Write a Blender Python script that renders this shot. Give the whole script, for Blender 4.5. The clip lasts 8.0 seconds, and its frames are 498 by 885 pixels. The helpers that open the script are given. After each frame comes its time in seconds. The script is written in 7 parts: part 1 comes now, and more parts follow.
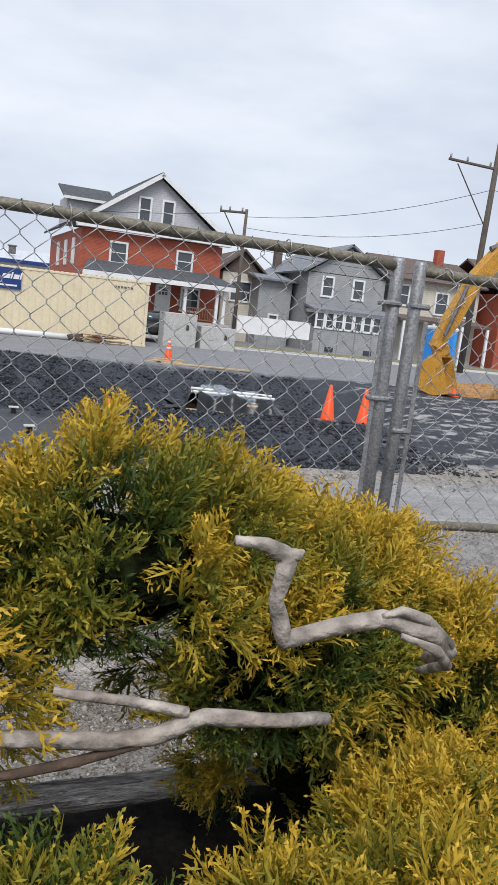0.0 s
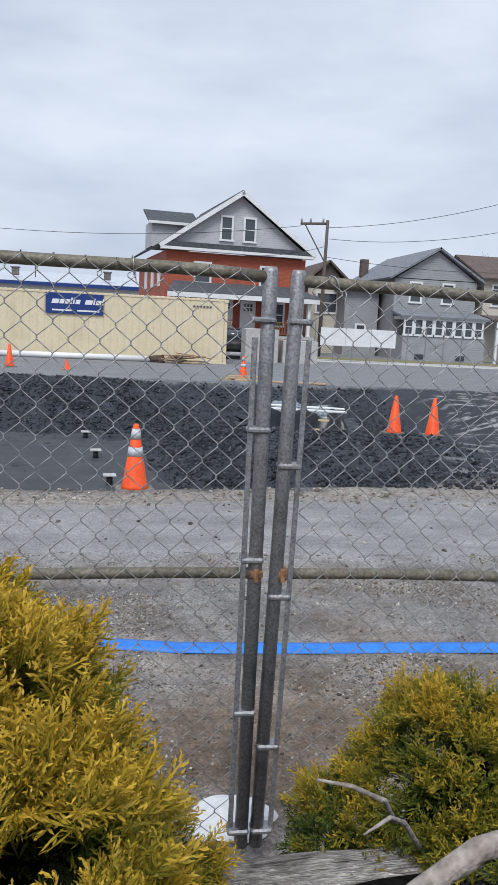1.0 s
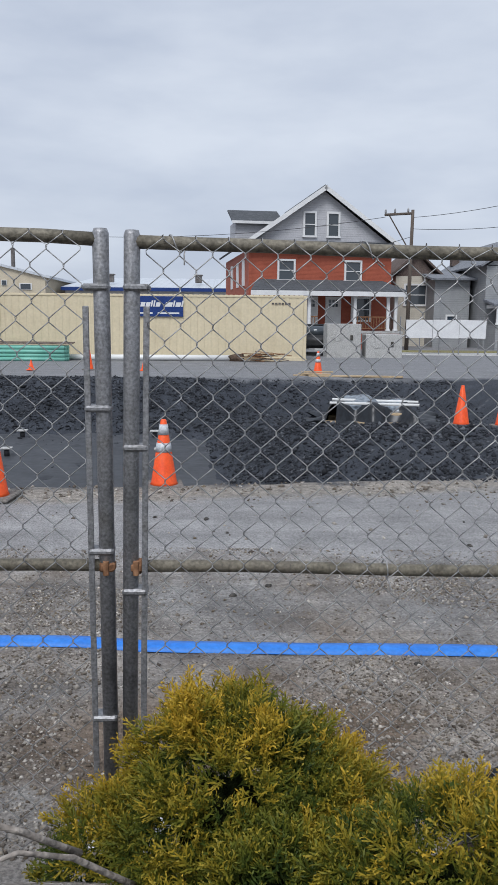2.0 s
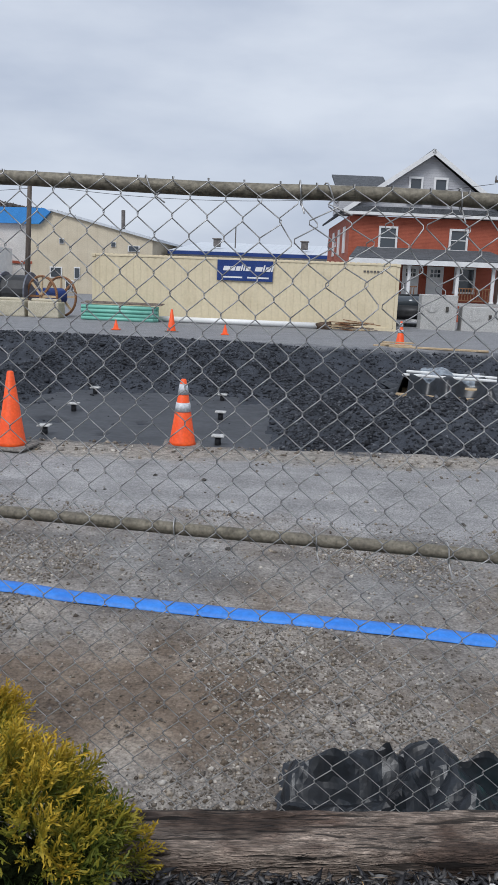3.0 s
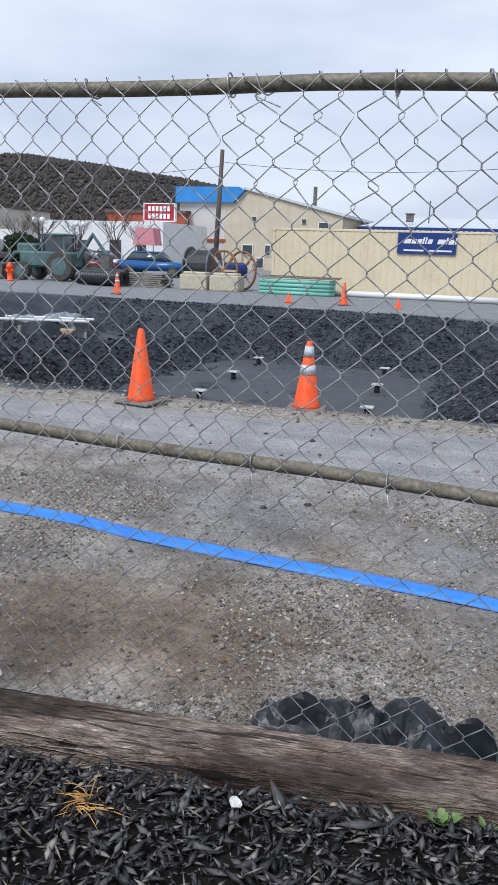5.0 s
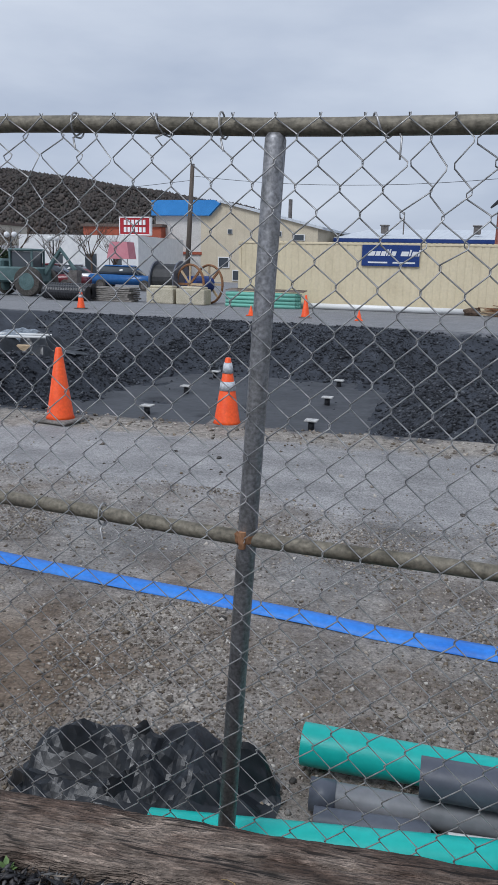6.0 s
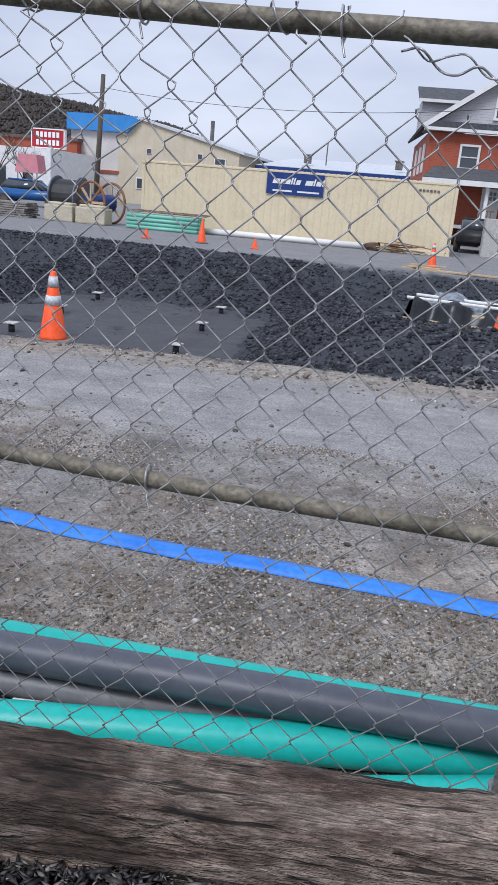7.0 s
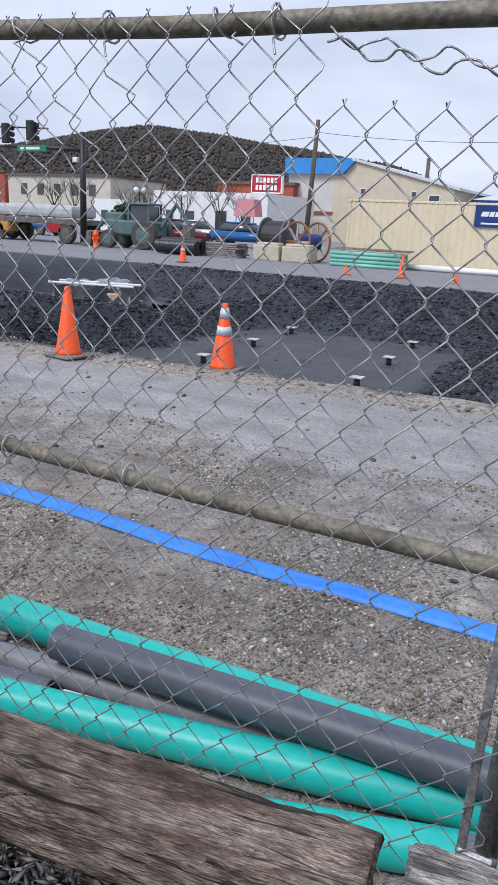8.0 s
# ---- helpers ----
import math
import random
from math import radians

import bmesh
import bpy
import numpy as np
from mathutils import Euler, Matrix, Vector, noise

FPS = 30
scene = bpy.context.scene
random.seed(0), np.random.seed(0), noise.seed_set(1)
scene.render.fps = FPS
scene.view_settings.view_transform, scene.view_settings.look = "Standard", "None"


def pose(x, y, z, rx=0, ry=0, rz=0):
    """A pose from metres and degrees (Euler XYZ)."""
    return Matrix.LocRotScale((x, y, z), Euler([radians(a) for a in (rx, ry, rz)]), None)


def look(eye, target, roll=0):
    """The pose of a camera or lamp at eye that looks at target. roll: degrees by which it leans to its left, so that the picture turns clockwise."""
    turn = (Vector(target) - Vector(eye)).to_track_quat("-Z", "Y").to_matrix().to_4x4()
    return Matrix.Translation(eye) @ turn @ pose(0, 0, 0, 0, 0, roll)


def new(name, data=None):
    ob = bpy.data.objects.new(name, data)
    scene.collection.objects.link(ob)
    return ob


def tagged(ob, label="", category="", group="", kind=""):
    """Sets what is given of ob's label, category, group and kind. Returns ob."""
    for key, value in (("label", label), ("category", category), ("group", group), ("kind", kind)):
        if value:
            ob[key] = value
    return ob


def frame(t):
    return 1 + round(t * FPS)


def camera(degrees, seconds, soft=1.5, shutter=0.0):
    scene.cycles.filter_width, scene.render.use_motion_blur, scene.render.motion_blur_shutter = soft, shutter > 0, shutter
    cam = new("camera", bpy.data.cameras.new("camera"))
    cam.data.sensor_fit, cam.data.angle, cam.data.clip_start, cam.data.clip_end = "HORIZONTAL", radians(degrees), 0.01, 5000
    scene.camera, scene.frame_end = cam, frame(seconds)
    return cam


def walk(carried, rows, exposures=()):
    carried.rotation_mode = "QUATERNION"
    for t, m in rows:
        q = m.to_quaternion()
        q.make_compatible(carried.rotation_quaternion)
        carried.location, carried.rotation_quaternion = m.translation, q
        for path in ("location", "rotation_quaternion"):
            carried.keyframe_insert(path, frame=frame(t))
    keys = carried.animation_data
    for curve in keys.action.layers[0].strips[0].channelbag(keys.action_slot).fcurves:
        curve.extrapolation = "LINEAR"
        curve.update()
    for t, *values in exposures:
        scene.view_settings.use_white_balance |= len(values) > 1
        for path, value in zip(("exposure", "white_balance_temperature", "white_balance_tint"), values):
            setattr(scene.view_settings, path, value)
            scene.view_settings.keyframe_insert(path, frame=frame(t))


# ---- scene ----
cam = camera(36.0, 8.0, soft=0.95)
PATH = [
    (0, (-4.707, -31.084, 1.628), (-4.128, -29.196, 1.309), 6.3),
    (0.5, (-4.347, -31.075, 1.665), (-3.824, -29.167, 1.373), 5.2),
    (1, (-3.901, -30.915, 1.719), (-3.584, -28.964, 1.412), 2.9),
    (1.2, (-3.732, -30.885, 1.706), (-3.502, -28.921, 1.406), 1.9),
    (2.3, (-2.876, -30.715, 1.641), (-2.877, -28.744, 1.303), 0.8),
    (2.5, (-2.669, -30.685, 1.646), (-2.726, -28.72, 1.278), 1.1),
    (3, (-2.272, -30.626, 1.599), (-2.482, -28.678, 1.196), 2.3),
    (3.5, (-1.885, -30.524, 1.503), (-2.195, -28.581, 1.14), 4.8),
    (4, (-1.738, -30.555, 1.454), (-2.156, -28.644, 1.037), 2.4),
    (4.5, (-1.691, -30.527, 1.372), (-2.275, -28.686, 0.851), 2.9),
    (4.7, (-1.694, -30.492, 1.398), (-2.341, -28.67, 0.885), 3.0),
    (5.8, (-1.162, -30.258, 1.51), (-1.825, -28.41, 1.131), 0.9),
    (6, (-1.015, -30.218, 1.52), (-1.656, -28.376, 1.077), 1.5),
    (6.5, (-0.614, -30.12, 1.505), (-1.138, -28.271, 0.951), 3.3),
    (7, (-0.02, -30.02, 1.47), (-0.448, -28.162, 0.866), 4.9),
    (7.5, (0.229, -29.969, 1.464), (-0.333, -28.147, 0.859), 5.9),
    (8, (0.422, -29.852, 1.435), (-0.514, -28.171, 0.887), 2.9),
]
walk(cam, [(t, look(eye, target, roll)) for t, eye, target, roll in PATH], exposures=((0.0, 0.42, 6300, 10), (0.5, 0.30, 6150, 10), (1.0, 0.26, 6050, 10), (2.5, 0.06, 6080, 10), (3.0, 0.10, 6080, 10), (3.5, 0.06, 6000, 10), (4.0, -0.08, 6050, 10), (4.5, 0.52, 5950, 10), (6.0, -0.02, 5900, 10), (6.5, 0.04, 5850, 13), (7.0, 0.28, 5900, 14), (7.5, 0.24, 5900, 14), (8.0, 0.40, 5950, 14)))

# ---- world, sun ----
world = bpy.data.worlds.new("overcast_sky")
scene.world = world
world.use_nodes = True
wn, wl = world.node_tree.nodes, world.node_tree.links
wn.clear()
w_out = wn.new("ShaderNodeOutputWorld")
w_bg = wn.new("ShaderNodeBackground")
w_sky = wn.new("ShaderNodeTexSky")
w_sky.sky_type = "NISHITA"
w_sky.sun_disc = False
w_sky.sun_elevation, w_sky.sun_rotation = radians(53), radians(200)
w_sky.air_density, w_sky.dust_density = 1.0, 3.0
w_scale = wn.new("ShaderNodeMixRGB")
w_scale.blend_type = "MULTIPLY"
w_scale.inputs[0].default_value = 1.0
w_scale.inputs[2].default_value = (0.1, 0.1, 0.1, 1)
w_co = wn.new("ShaderNodeTexCoord")
w_map = wn.new("ShaderNodeMapping")
w_map.inputs["Scale"].default_value = (1.0, 1.0, 3.2)
w_noise = wn.new("ShaderNodeTexNoise")
w_noise.inputs["Scale"].default_value = 2.4
w_noise.inputs["Detail"].default_value = 5.0
w_noise.inputs["Roughness"].default_value = 0.52
w_ramp = wn.new("ShaderNodeValToRGB")
w_ramp.color_ramp.elements[0].position, w_ramp.color_ramp.elements[0].color = 0.32, (0.55, 0.60, 0.70, 1)
w_ramp.color_ramp.elements[1].position, w_ramp.color_ramp.elements[1].color = 0.66, (0.83, 0.86, 0.91, 1)
w_mix = wn.new("ShaderNodeMixRGB")
w_mix.inputs[0].default_value = 0.90
wl.new(w_sky.outputs[0], w_scale.inputs[1])
wl.new(w_co.outputs["Generated"], w_map.inputs[0])
wl.new(w_map.outputs[0], w_noise.inputs["Vector"])
wl.new(w_noise.outputs["Fac"], w_ramp.inputs[0])
wl.new(w_scale.outputs[0], w_mix.inputs[1])
wl.new(w_ramp.outputs[0], w_mix.inputs[2])
wl.new(w_mix.outputs[0], w_bg.inputs[0])
w_bg.inputs[1].default_value = 0.85
wl.new(w_bg.outputs[0], w_out.inputs[0])
sun = new("sun", bpy.data.lights.new("sun", "SUN"))
sun.data.energy, sun.data.angle, sun.data.color = 2.05, radians(25), (1.0, 0.97, 0.93)
sun.matrix_world = look((-20, -60, 84), (0, 0, 0))


# ---- materials ----
def mat(name, colors, rough=0.8, scale=6.0, stretch=(1, 1, 1), bump=0.2, bump_scale=40.0, metal=0.0, spec=0.4, fine=0.35, per_object=0.0, dist=0.01):
    """A node material: a large patchy noise between the colours, a fine grain over it, and relief."""
    m = bpy.data.materials.new(name)
    m.use_nodes = True
    n, l = m.node_tree.nodes, m.node_tree.links
    b = n["Principled BSDF"]
    co = n.new("ShaderNodeTexCoord")
    mp = n.new("ShaderNodeMapping")
    mp.inputs["Scale"].default_value = stretch
    l.new(co.outputs["Object"], mp.inputs[0])
    n1 = n.new("ShaderNodeTexNoise")
    n1.inputs["Scale"].default_value = scale
    n1.inputs["Detail"].default_value = 6
    n1.inputs["Roughness"].default_value = 0.65
    l.new(mp.outputs[0], n1.inputs["Vector"])
    ramp = n.new("ShaderNodeValToRGB")
    cr = ramp.color_ramp
    while len(cr.elements) < len(colors):
        cr.elements.new(0.5)
    for i, c in enumerate(colors):
        cr.elements[i].position = 0.32 + 0.36 * i / max(1, len(colors) - 1)
        cr.elements[i].color = (*c, 1)
    l.new(n1.outputs["Fac"], ramp.inputs[0])
    n2 = n.new("ShaderNodeTexNoise")
    n2.inputs["Scale"].default_value = bump_scale
    n2.inputs["Detail"].default_value = 4
    l.new(mp.outputs[0], n2.inputs["Vector"])
    mr = n.new("ShaderNodeMapRange")
    mr.inputs["From Min"].default_value, mr.inputs["From Max"].default_value = 0.3, 0.7
    mr.inputs["To Min"].default_value, mr.inputs["To Max"].default_value = 1 - fine, 1 + fine
    l.new(n2.outputs["Fac"], mr.inputs["Value"])
    mul = n.new("ShaderNodeVectorMath")
    mul.operation = "SCALE"
    l.new(ramp.outputs[0], mul.inputs[0])
    l.new(mr.outputs[0], mul.inputs["Scale"])
    last = mul.outputs[0]
    if per_object:
        oi = n.new("ShaderNodeObjectInfo")
        m2 = n.new("ShaderNodeMapRange")
        m2.inputs["To Min"].default_value, m2.inputs["To Max"].default_value = 1 - per_object, 1 + per_object
        l.new(oi.outputs["Random"], m2.inputs["Value"])
        mu = n.new("ShaderNodeVectorMath")
        mu.operation = "SCALE"
        l.new(last, mu.inputs[0])
        l.new(m2.outputs[0], mu.inputs["Scale"])
        last = mu.outputs[0]
    l.new(last, b.inputs["Base Color"])
    b.inputs["Roughness"].default_value = rough
    b.inputs["Metallic"].default_value = metal
    b.inputs["Specular IOR Level"].default_value = spec
    if bump:
        bp = n.new("ShaderNodeBump")
        bp.inputs["Strength"].default_value = bump
        bp.inputs["Distance"].default_value = dist
        l.new(n2.outputs["Fac"], bp.inputs["Height"])
        l.new(bp.outputs[0], b.inputs["Normal"])
    return m


def island_mat(name, colors, rough=0.9, bump=0.3, bump_scale=60.0):
    """For crowds of small pieces: each loose piece takes its own colour."""
    m = bpy.data.materials.new(name)
    m.use_nodes = True
    n, l = m.node_tree.nodes, m.node_tree.links
    b = n["Principled BSDF"]
    b.inputs["Specular IOR Level"].default_value = 0.25
    geo = n.new("ShaderNodeNewGeometry")
    ramp = n.new("ShaderNodeValToRGB")
    cr = ramp.color_ramp
    while len(cr.elements) < len(colors):
        cr.elements.new(0.5)
    for i, c in enumerate(colors):
        cr.elements[i].position = i / max(1, len(colors) - 1)
        cr.elements[i].color = (*c, 1)
    l.new(geo.outputs["Random Per Island"], ramp.inputs[0])
    nz = n.new("ShaderNodeTexNoise")
    nz.inputs["Scale"].default_value = bump_scale
    co = n.new("ShaderNodeTexCoord")
    l.new(co.outputs["Object"], nz.inputs["Vector"])
    mr = n.new("ShaderNodeMapRange")
    mr.inputs["From Min"].default_value, mr.inputs["From Max"].default_value = 0.3, 0.7
    mr.inputs["To Min"].default_value, mr.inputs["To Max"].default_value = 0.65, 1.3
    l.new(nz.outputs["Fac"], mr.inputs["Value"])
    mul = n.new("ShaderNodeVectorMath")
    mul.operation = "SCALE"
    l.new(ramp.outputs[0], mul.inputs[0])
    l.new(mr.outputs[0], mul.inputs["Scale"])
    l.new(mul.outputs[0], b.inputs["Base Color"])
    b.inputs["Roughness"].default_value = rough
    bp = n.new("ShaderNodeBump")
    bp.inputs["Strength"].default_value = bump
    bp.inputs["Distance"].default_value = 0.003
    l.new(nz.outputs["Fac"], bp.inputs["Height"])
    l.new(bp.outputs[0], b.inputs["Normal"])
    return m


def lined_mat(name, colors, period, axis=2, depth=0.01, rough=0.7, dark=0.75, scale=1.5):
    """Boards, courses or ribs too far off to build: even lines across one axis, with relief."""
    m = mat(name, colors, rough=rough, scale=scale, bump=0, bump_scale=25, fine=0.12)
    n, l = m.node_tree.nodes, m.node_tree.links
    b = n["Principled BSDF"]
    co = n.new("ShaderNodeTexCoord")
    sep = n.new("ShaderNodeSeparateXYZ")
    l.new(co.outputs["Object"], sep.inputs[0])
    dv = n.new("ShaderNodeMath")
    dv.operation = "DIVIDE"
    dv.inputs[1].default_value = period
    l.new(sep.outputs[axis], dv.inputs[0])
    fr = n.new("ShaderNodeMath")
    fr.operation = "FRACT"
    l.new(dv.outputs[0], fr.inputs[0])
    bp = n.new("ShaderNodeBump")
    bp.inputs["Strength"].default_value = 0.8
    bp.inputs["Distance"].default_value = depth
    bp.invert = True
    l.new(fr.outputs[0], bp.inputs["Height"])
    l.new(bp.outputs[0], b.inputs["Normal"])
    edge = n.new("ShaderNodeMapRange")
    edge.inputs["From Min"].default_value, edge.inputs["From Max"].default_value = 0.0, 0.14
    edge.inputs["To Min"].default_value, edge.inputs["To Max"].default_value = dark, 1.0
    l.new(fr.outputs[0], edge.inputs["Value"])
    src = b.inputs["Base Color"].links[0].from_socket
    mul = n.new("ShaderNodeVectorMath")
    mul.operation = "SCALE"
    l.new(src, mul.inputs[0])
    l.new(edge.outputs[0], mul.inputs["Scale"])
    l.new(mul.outputs[0], b.inputs["Base Color"])
    return m


def glass_mat(name, color=(0.05, 0.06, 0.07)):
    m = bpy.data.materials.new(name)
    m.use_nodes = True
    b = m.node_tree.nodes["Principled BSDF"]
    b.inputs["Base Color"].default_value = (*color, 1)
    b.inputs["Roughness"].default_value = 0.06
    b.inputs["Specular IOR Level"].default_value = 0.7
    return m


M_GALV = mat("galvanised_steel", [(0.20, 0.20, 0.20), (0.30, 0.30, 0.31), (0.24, 0.235, 0.23)], rough=0.5, scale=9, metal=0.55, bump=0.15, bump_scale=120)
M_RAIL = mat("weathered_rail", [(0.1066, 0.0943, 0.0697), (0.1968, 0.1763, 0.1353), (0.1394, 0.1230, 0.0984)], rough=0.65, scale=7, metal=0.25, bump=0.25, bump_scale=90)
M_WIRE = mat("galvanised_wire", [(0.27, 0.27, 0.27), (0.46, 0.45, 0.44)], rough=0.42, scale=3, metal=0.5, bump=0)
M_RUST = mat("rust", [(0.16, 0.07, 0.03), (0.28, 0.15, 0.08)], rough=0.9, scale=40)
M_TIMBER = mat("weathered_timber", [(0.035, 0.024, 0.019), (0.15, 0.112, 0.09), (0.30, 0.25, 0.21), (0.085, 0.06, 0.048)], rough=0.9, scale=26, stretch=(0.10, 1.5, 1.5), bump=1.0, bump_scale=75, fine=0.5, dist=0.02)
M_TIMBER_GREY = mat("grey_weathered_timber", [(0.09, 0.08, 0.07), (0.26, 0.24, 0.215), (0.38, 0.35, 0.32)], rough=0.9, scale=26, stretch=(0.10, 1.5, 1.5), bump=1.0, bump_scale=75, fine=0.5, dist=0.02)


def wood_mat(name, cols, crack=0.25):
    """Old squared timber along x: blotches, long grain and dark checks."""
    m = mat(name, cols, rough=0.92, scale=7, stretch=(0.45, 1.3, 1.3), bump=0.0, bump_scale=60, fine=0.42)
    n, l = m.node_tree.nodes, m.node_tree.links
    b = n["Principled BSDF"]
    co = n.new("ShaderNodeTexCoord")

    def nz(stretch, scale, detail=3.0):
        mp = n.new("ShaderNodeMapping")
        mp.inputs["Scale"].default_value = stretch
        l.new(co.outputs["Object"], mp.inputs[0])
        t = n.new("ShaderNodeTexNoise")
        t.inputs["Scale"].default_value = scale
        t.inputs["Detail"].default_value = detail
        t.inputs["Distortion"].default_value = 0.6
        l.new(mp.outputs[0], t.inputs["Vector"])
        return t.outputs["Fac"]

    def rng(v, a, c, lo, hi):
        t = n.new("ShaderNodeMapRange")
        t.inputs["From Min"].default_value, t.inputs["From Max"].default_value = a, c
        t.inputs["To Min"].default_value, t.inputs["To Max"].default_value = lo, hi
        l.new(v, t.inputs["Value"])
        return t.outputs[0]

    grain = rng(nz((0.13, 1, 1), 280.0, 3.0), 0.34, 0.66, 0.68, 1.28)
    checks = rng(nz((0.06, 1, 1), 95.0, 2.0), 0.35, 0.40, crack, 1.0)
    bleach = rng(nz((0.35, 1.0, 1.0), 9.0, 6.0), 0.38, 0.64, 0.55, 1.75)
    k0 = n.new("ShaderNodeMath")
    k0.operation = "MULTIPLY"
    l.new(grain, k0.inputs[0])
    l.new(bleach, k0.inputs[1])
    k1 = n.new("ShaderNodeMath")
    k1.operation = "MULTIPLY"
    l.new(k0.outputs[0], k1.inputs[0])
    l.new(checks, k1.inputs[1])
    src = b.inputs["Base Color"].links[0].from_socket
    mul = n.new("ShaderNodeVectorMath")
    mul.operation = "SCALE"
    l.new(src, mul.inputs[0])
    l.new(k1.outputs[0], mul.inputs["Scale"])
    l.new(mul.outputs[0], b.inputs["Base Color"])
    bp = n.new("ShaderNodeBump")
    bp.inputs["Strength"].default_value = 1.0
    bp.inputs["Distance"].default_value = 0.008
    l.new(k1.outputs[0], bp.inputs["Height"])
    l.new(bp.outputs[0], b.inputs["Normal"])
    return m


M_BEAM = wood_mat("old_brown_timber", [(0.034, 0.021, 0.015), (0.105, 0.072, 0.055), (0.22, 0.175, 0.142), (0.060, 0.038, 0.028)], 0.14)
M_BEAM_GREY = wood_mat("old_grey_timber", [(0.14, 0.125, 0.11), (0.30, 0.275, 0.25), (0.40, 0.375, 0.345)], 0.35)
M_TEAL = mat("teal_plastic", [(0.02, 0.43, 0.375), (0.035, 0.50, 0.44)], rough=0.38, scale=2, bump=0.05, fine=0.06)
M_GREYPIPE = mat("grey_plastic", [(0.075, 0.083, 0.105), (0.11, 0.12, 0.148)], rough=0.42, scale=3, bump=0.05, fine=0.08)
M_LIGHTPIPE = mat("light_grey_plastic", [(0.14, 0.144, 0.155), (0.22, 0.225, 0.236)], rough=0.45, scale=3, bump=0.05, fine=0.08)
M_BLACKPIPE = mat("black_plastic", [(0.012, 0.012, 0.014), (0.03, 0.03, 0.033)], rough=0.35, scale=5, bump=0.1)
M_TARP = mat("black_sheeting", [(0.009, 0.010, 0.012), (0.022, 0.026, 0.032)], rough=0.36, scale=5, bump=0.06, bump_scale=22, spec=0.42, dist=0.01)
M_TARP_GREY = mat("pale_sheeting", [(0.06, 0.075, 0.095), (0.22, 0.25, 0.28), (0.11, 0.13, 0.15)], rough=0.24, scale=4, bump=0.5, bump_scale=14, spec=0.6, dist=0.02)
M_HOSE = mat("blue_hose", [(0.025, 0.17, 0.62), (0.05, 0.25, 0.74)], rough=0.5, scale=4, bump=0.15, fine=0.12)
M_ORANGE = mat("orange_cone_plastic", [(0.80, 0.075, 0.012), (0.90, 0.12, 0.02)], rough=0.45, scale=6, bump=0.05, fine=0.1)
M_REFLECT = mat("reflective_collar", [(0.42, 0.44, 0.47), (0.62, 0.64, 0.66)], rough=0.4, scale=20, bump=0.1, fine=0.15)
M_RUBBER = mat("black_rubber", [(0.035, 0.033, 0.03), (0.10, 0.09, 0.08)], rough=0.9, scale=12)
M_CONEBASE = mat("dusty_rubber", [(0.10, 0.095, 0.085), (0.23, 0.21, 0.19)], rough=0.9, scale=12)
M_CONTAINER = mat("cream_container_paint", [(0.59, 0.505, 0.34), (0.67, 0.58, 0.40), (0.63, 0.545, 0.37)], rough=0.55, scale=0.8, bump=0.08, bump_scale=12, fine=0.05)
M_SIGNBLUE = mat("blue_sign", [(0.010, 0.035, 0.16), (0.02, 0.05, 0.20)], rough=0.4, scale=2, bump=0)
M_WHITE = mat("white_paint", [(0.66, 0.66, 0.66), (0.78, 0.78, 0.77)], rough=0.6, scale=2, bump=0.05, fine=0.08)
M_PVC = mat("white_pvc", [(0.70, 0.70, 0.68), (0.80, 0.80, 0.78)], rough=0.4, scale=1, bump=0, fine=0.05)
M_BRICK = lined_mat("red_brick", [(0.27, 0.062, 0.032), (0.36, 0.09, 0.048), (0.31, 0.073, 0.04)], 0.075, dark=0.72)
M_SIDING = lined_mat("grey_siding", [(0.43, 0.43, 0.45), (0.49, 0.49, 0.51)], 0.13, dark=0.7)
M_SIDING_DARK = lined_mat("dull_grey_siding", [(0.26, 0.27, 0.275), (0.33, 0.335, 0.34)], 0.13, dark=0.75)
M_SIDING_CREAM = lined_mat("cream_siding", [(0.50, 0.46, 0.38), (0.58, 0.54, 0.46)], 0.13, dark=0.75)
M_SHINGLE = mat("dark_roof_shingle", [(0.055, 0.06, 0.066), (0.10, 0.105, 0.115)], rough=0.95, scale=3, bump=0.4, bump_scale=15)
M_SHINGLE_GREY = mat("grey_roof_shingle", [(0.16, 0.17, 0.19), (0.24, 0.25, 0.27)], rough=0.9, scale=3, bump=0.4, bump_scale=15)
M_SHINGLE_BROWN = mat("brown_roof_shingle", [(0.10, 0.075, 0.065), (0.15, 0.115, 0.10)], rough=0.95, scale=3, bump=0.4, bump_scale=15)
M_GLASS = glass_mat("window_glass")
M_CONCRETE = mat("precast_concrete", [(0.34, 0.335, 0.32), (0.46, 0.455, 0.44), (0.40, 0.39, 0.37)], rough=0.9, scale=3, bump=0.3, bump_scale=30)
M_POLEWOOD = mat("utility_pole_wood", [(0.075, 0.06, 0.05), (0.14, 0.115, 0.095)], rough=0.95, scale=6, stretch=(3, 3, 0.3), bump=0.5)
M_YELLOW = mat("machine_yellow", [(0.44, 0.21, 0.025), (0.52, 0.26, 0.03), (0.24, 0.13, 0.04)], rough=0.55, scale=3, bump=0.1)
M_STEEL = mat("worn_steel", [(0.10, 0.09, 0.085), (0.22, 0.20, 0.185)], rough=0.55, scale=6, metal=0.5)
M_BARK = mat("grey_bark", [(0.17, 0.135, 0.11), (0.34, 0.30, 0.26), (0.25, 0.205, 0.175)], rough=0.95, scale=9, stretch=(1, 1, 1), bump=0.9, bump_scale=45, fine=0.45, dist=0.012)
M_DARKBARK = mat("brown_bark", [(0.05, 0.033, 0.022), (0.13, 0.09, 0.065)], rough=0.95, scale=12, bump=0.8, bump_scale=50)
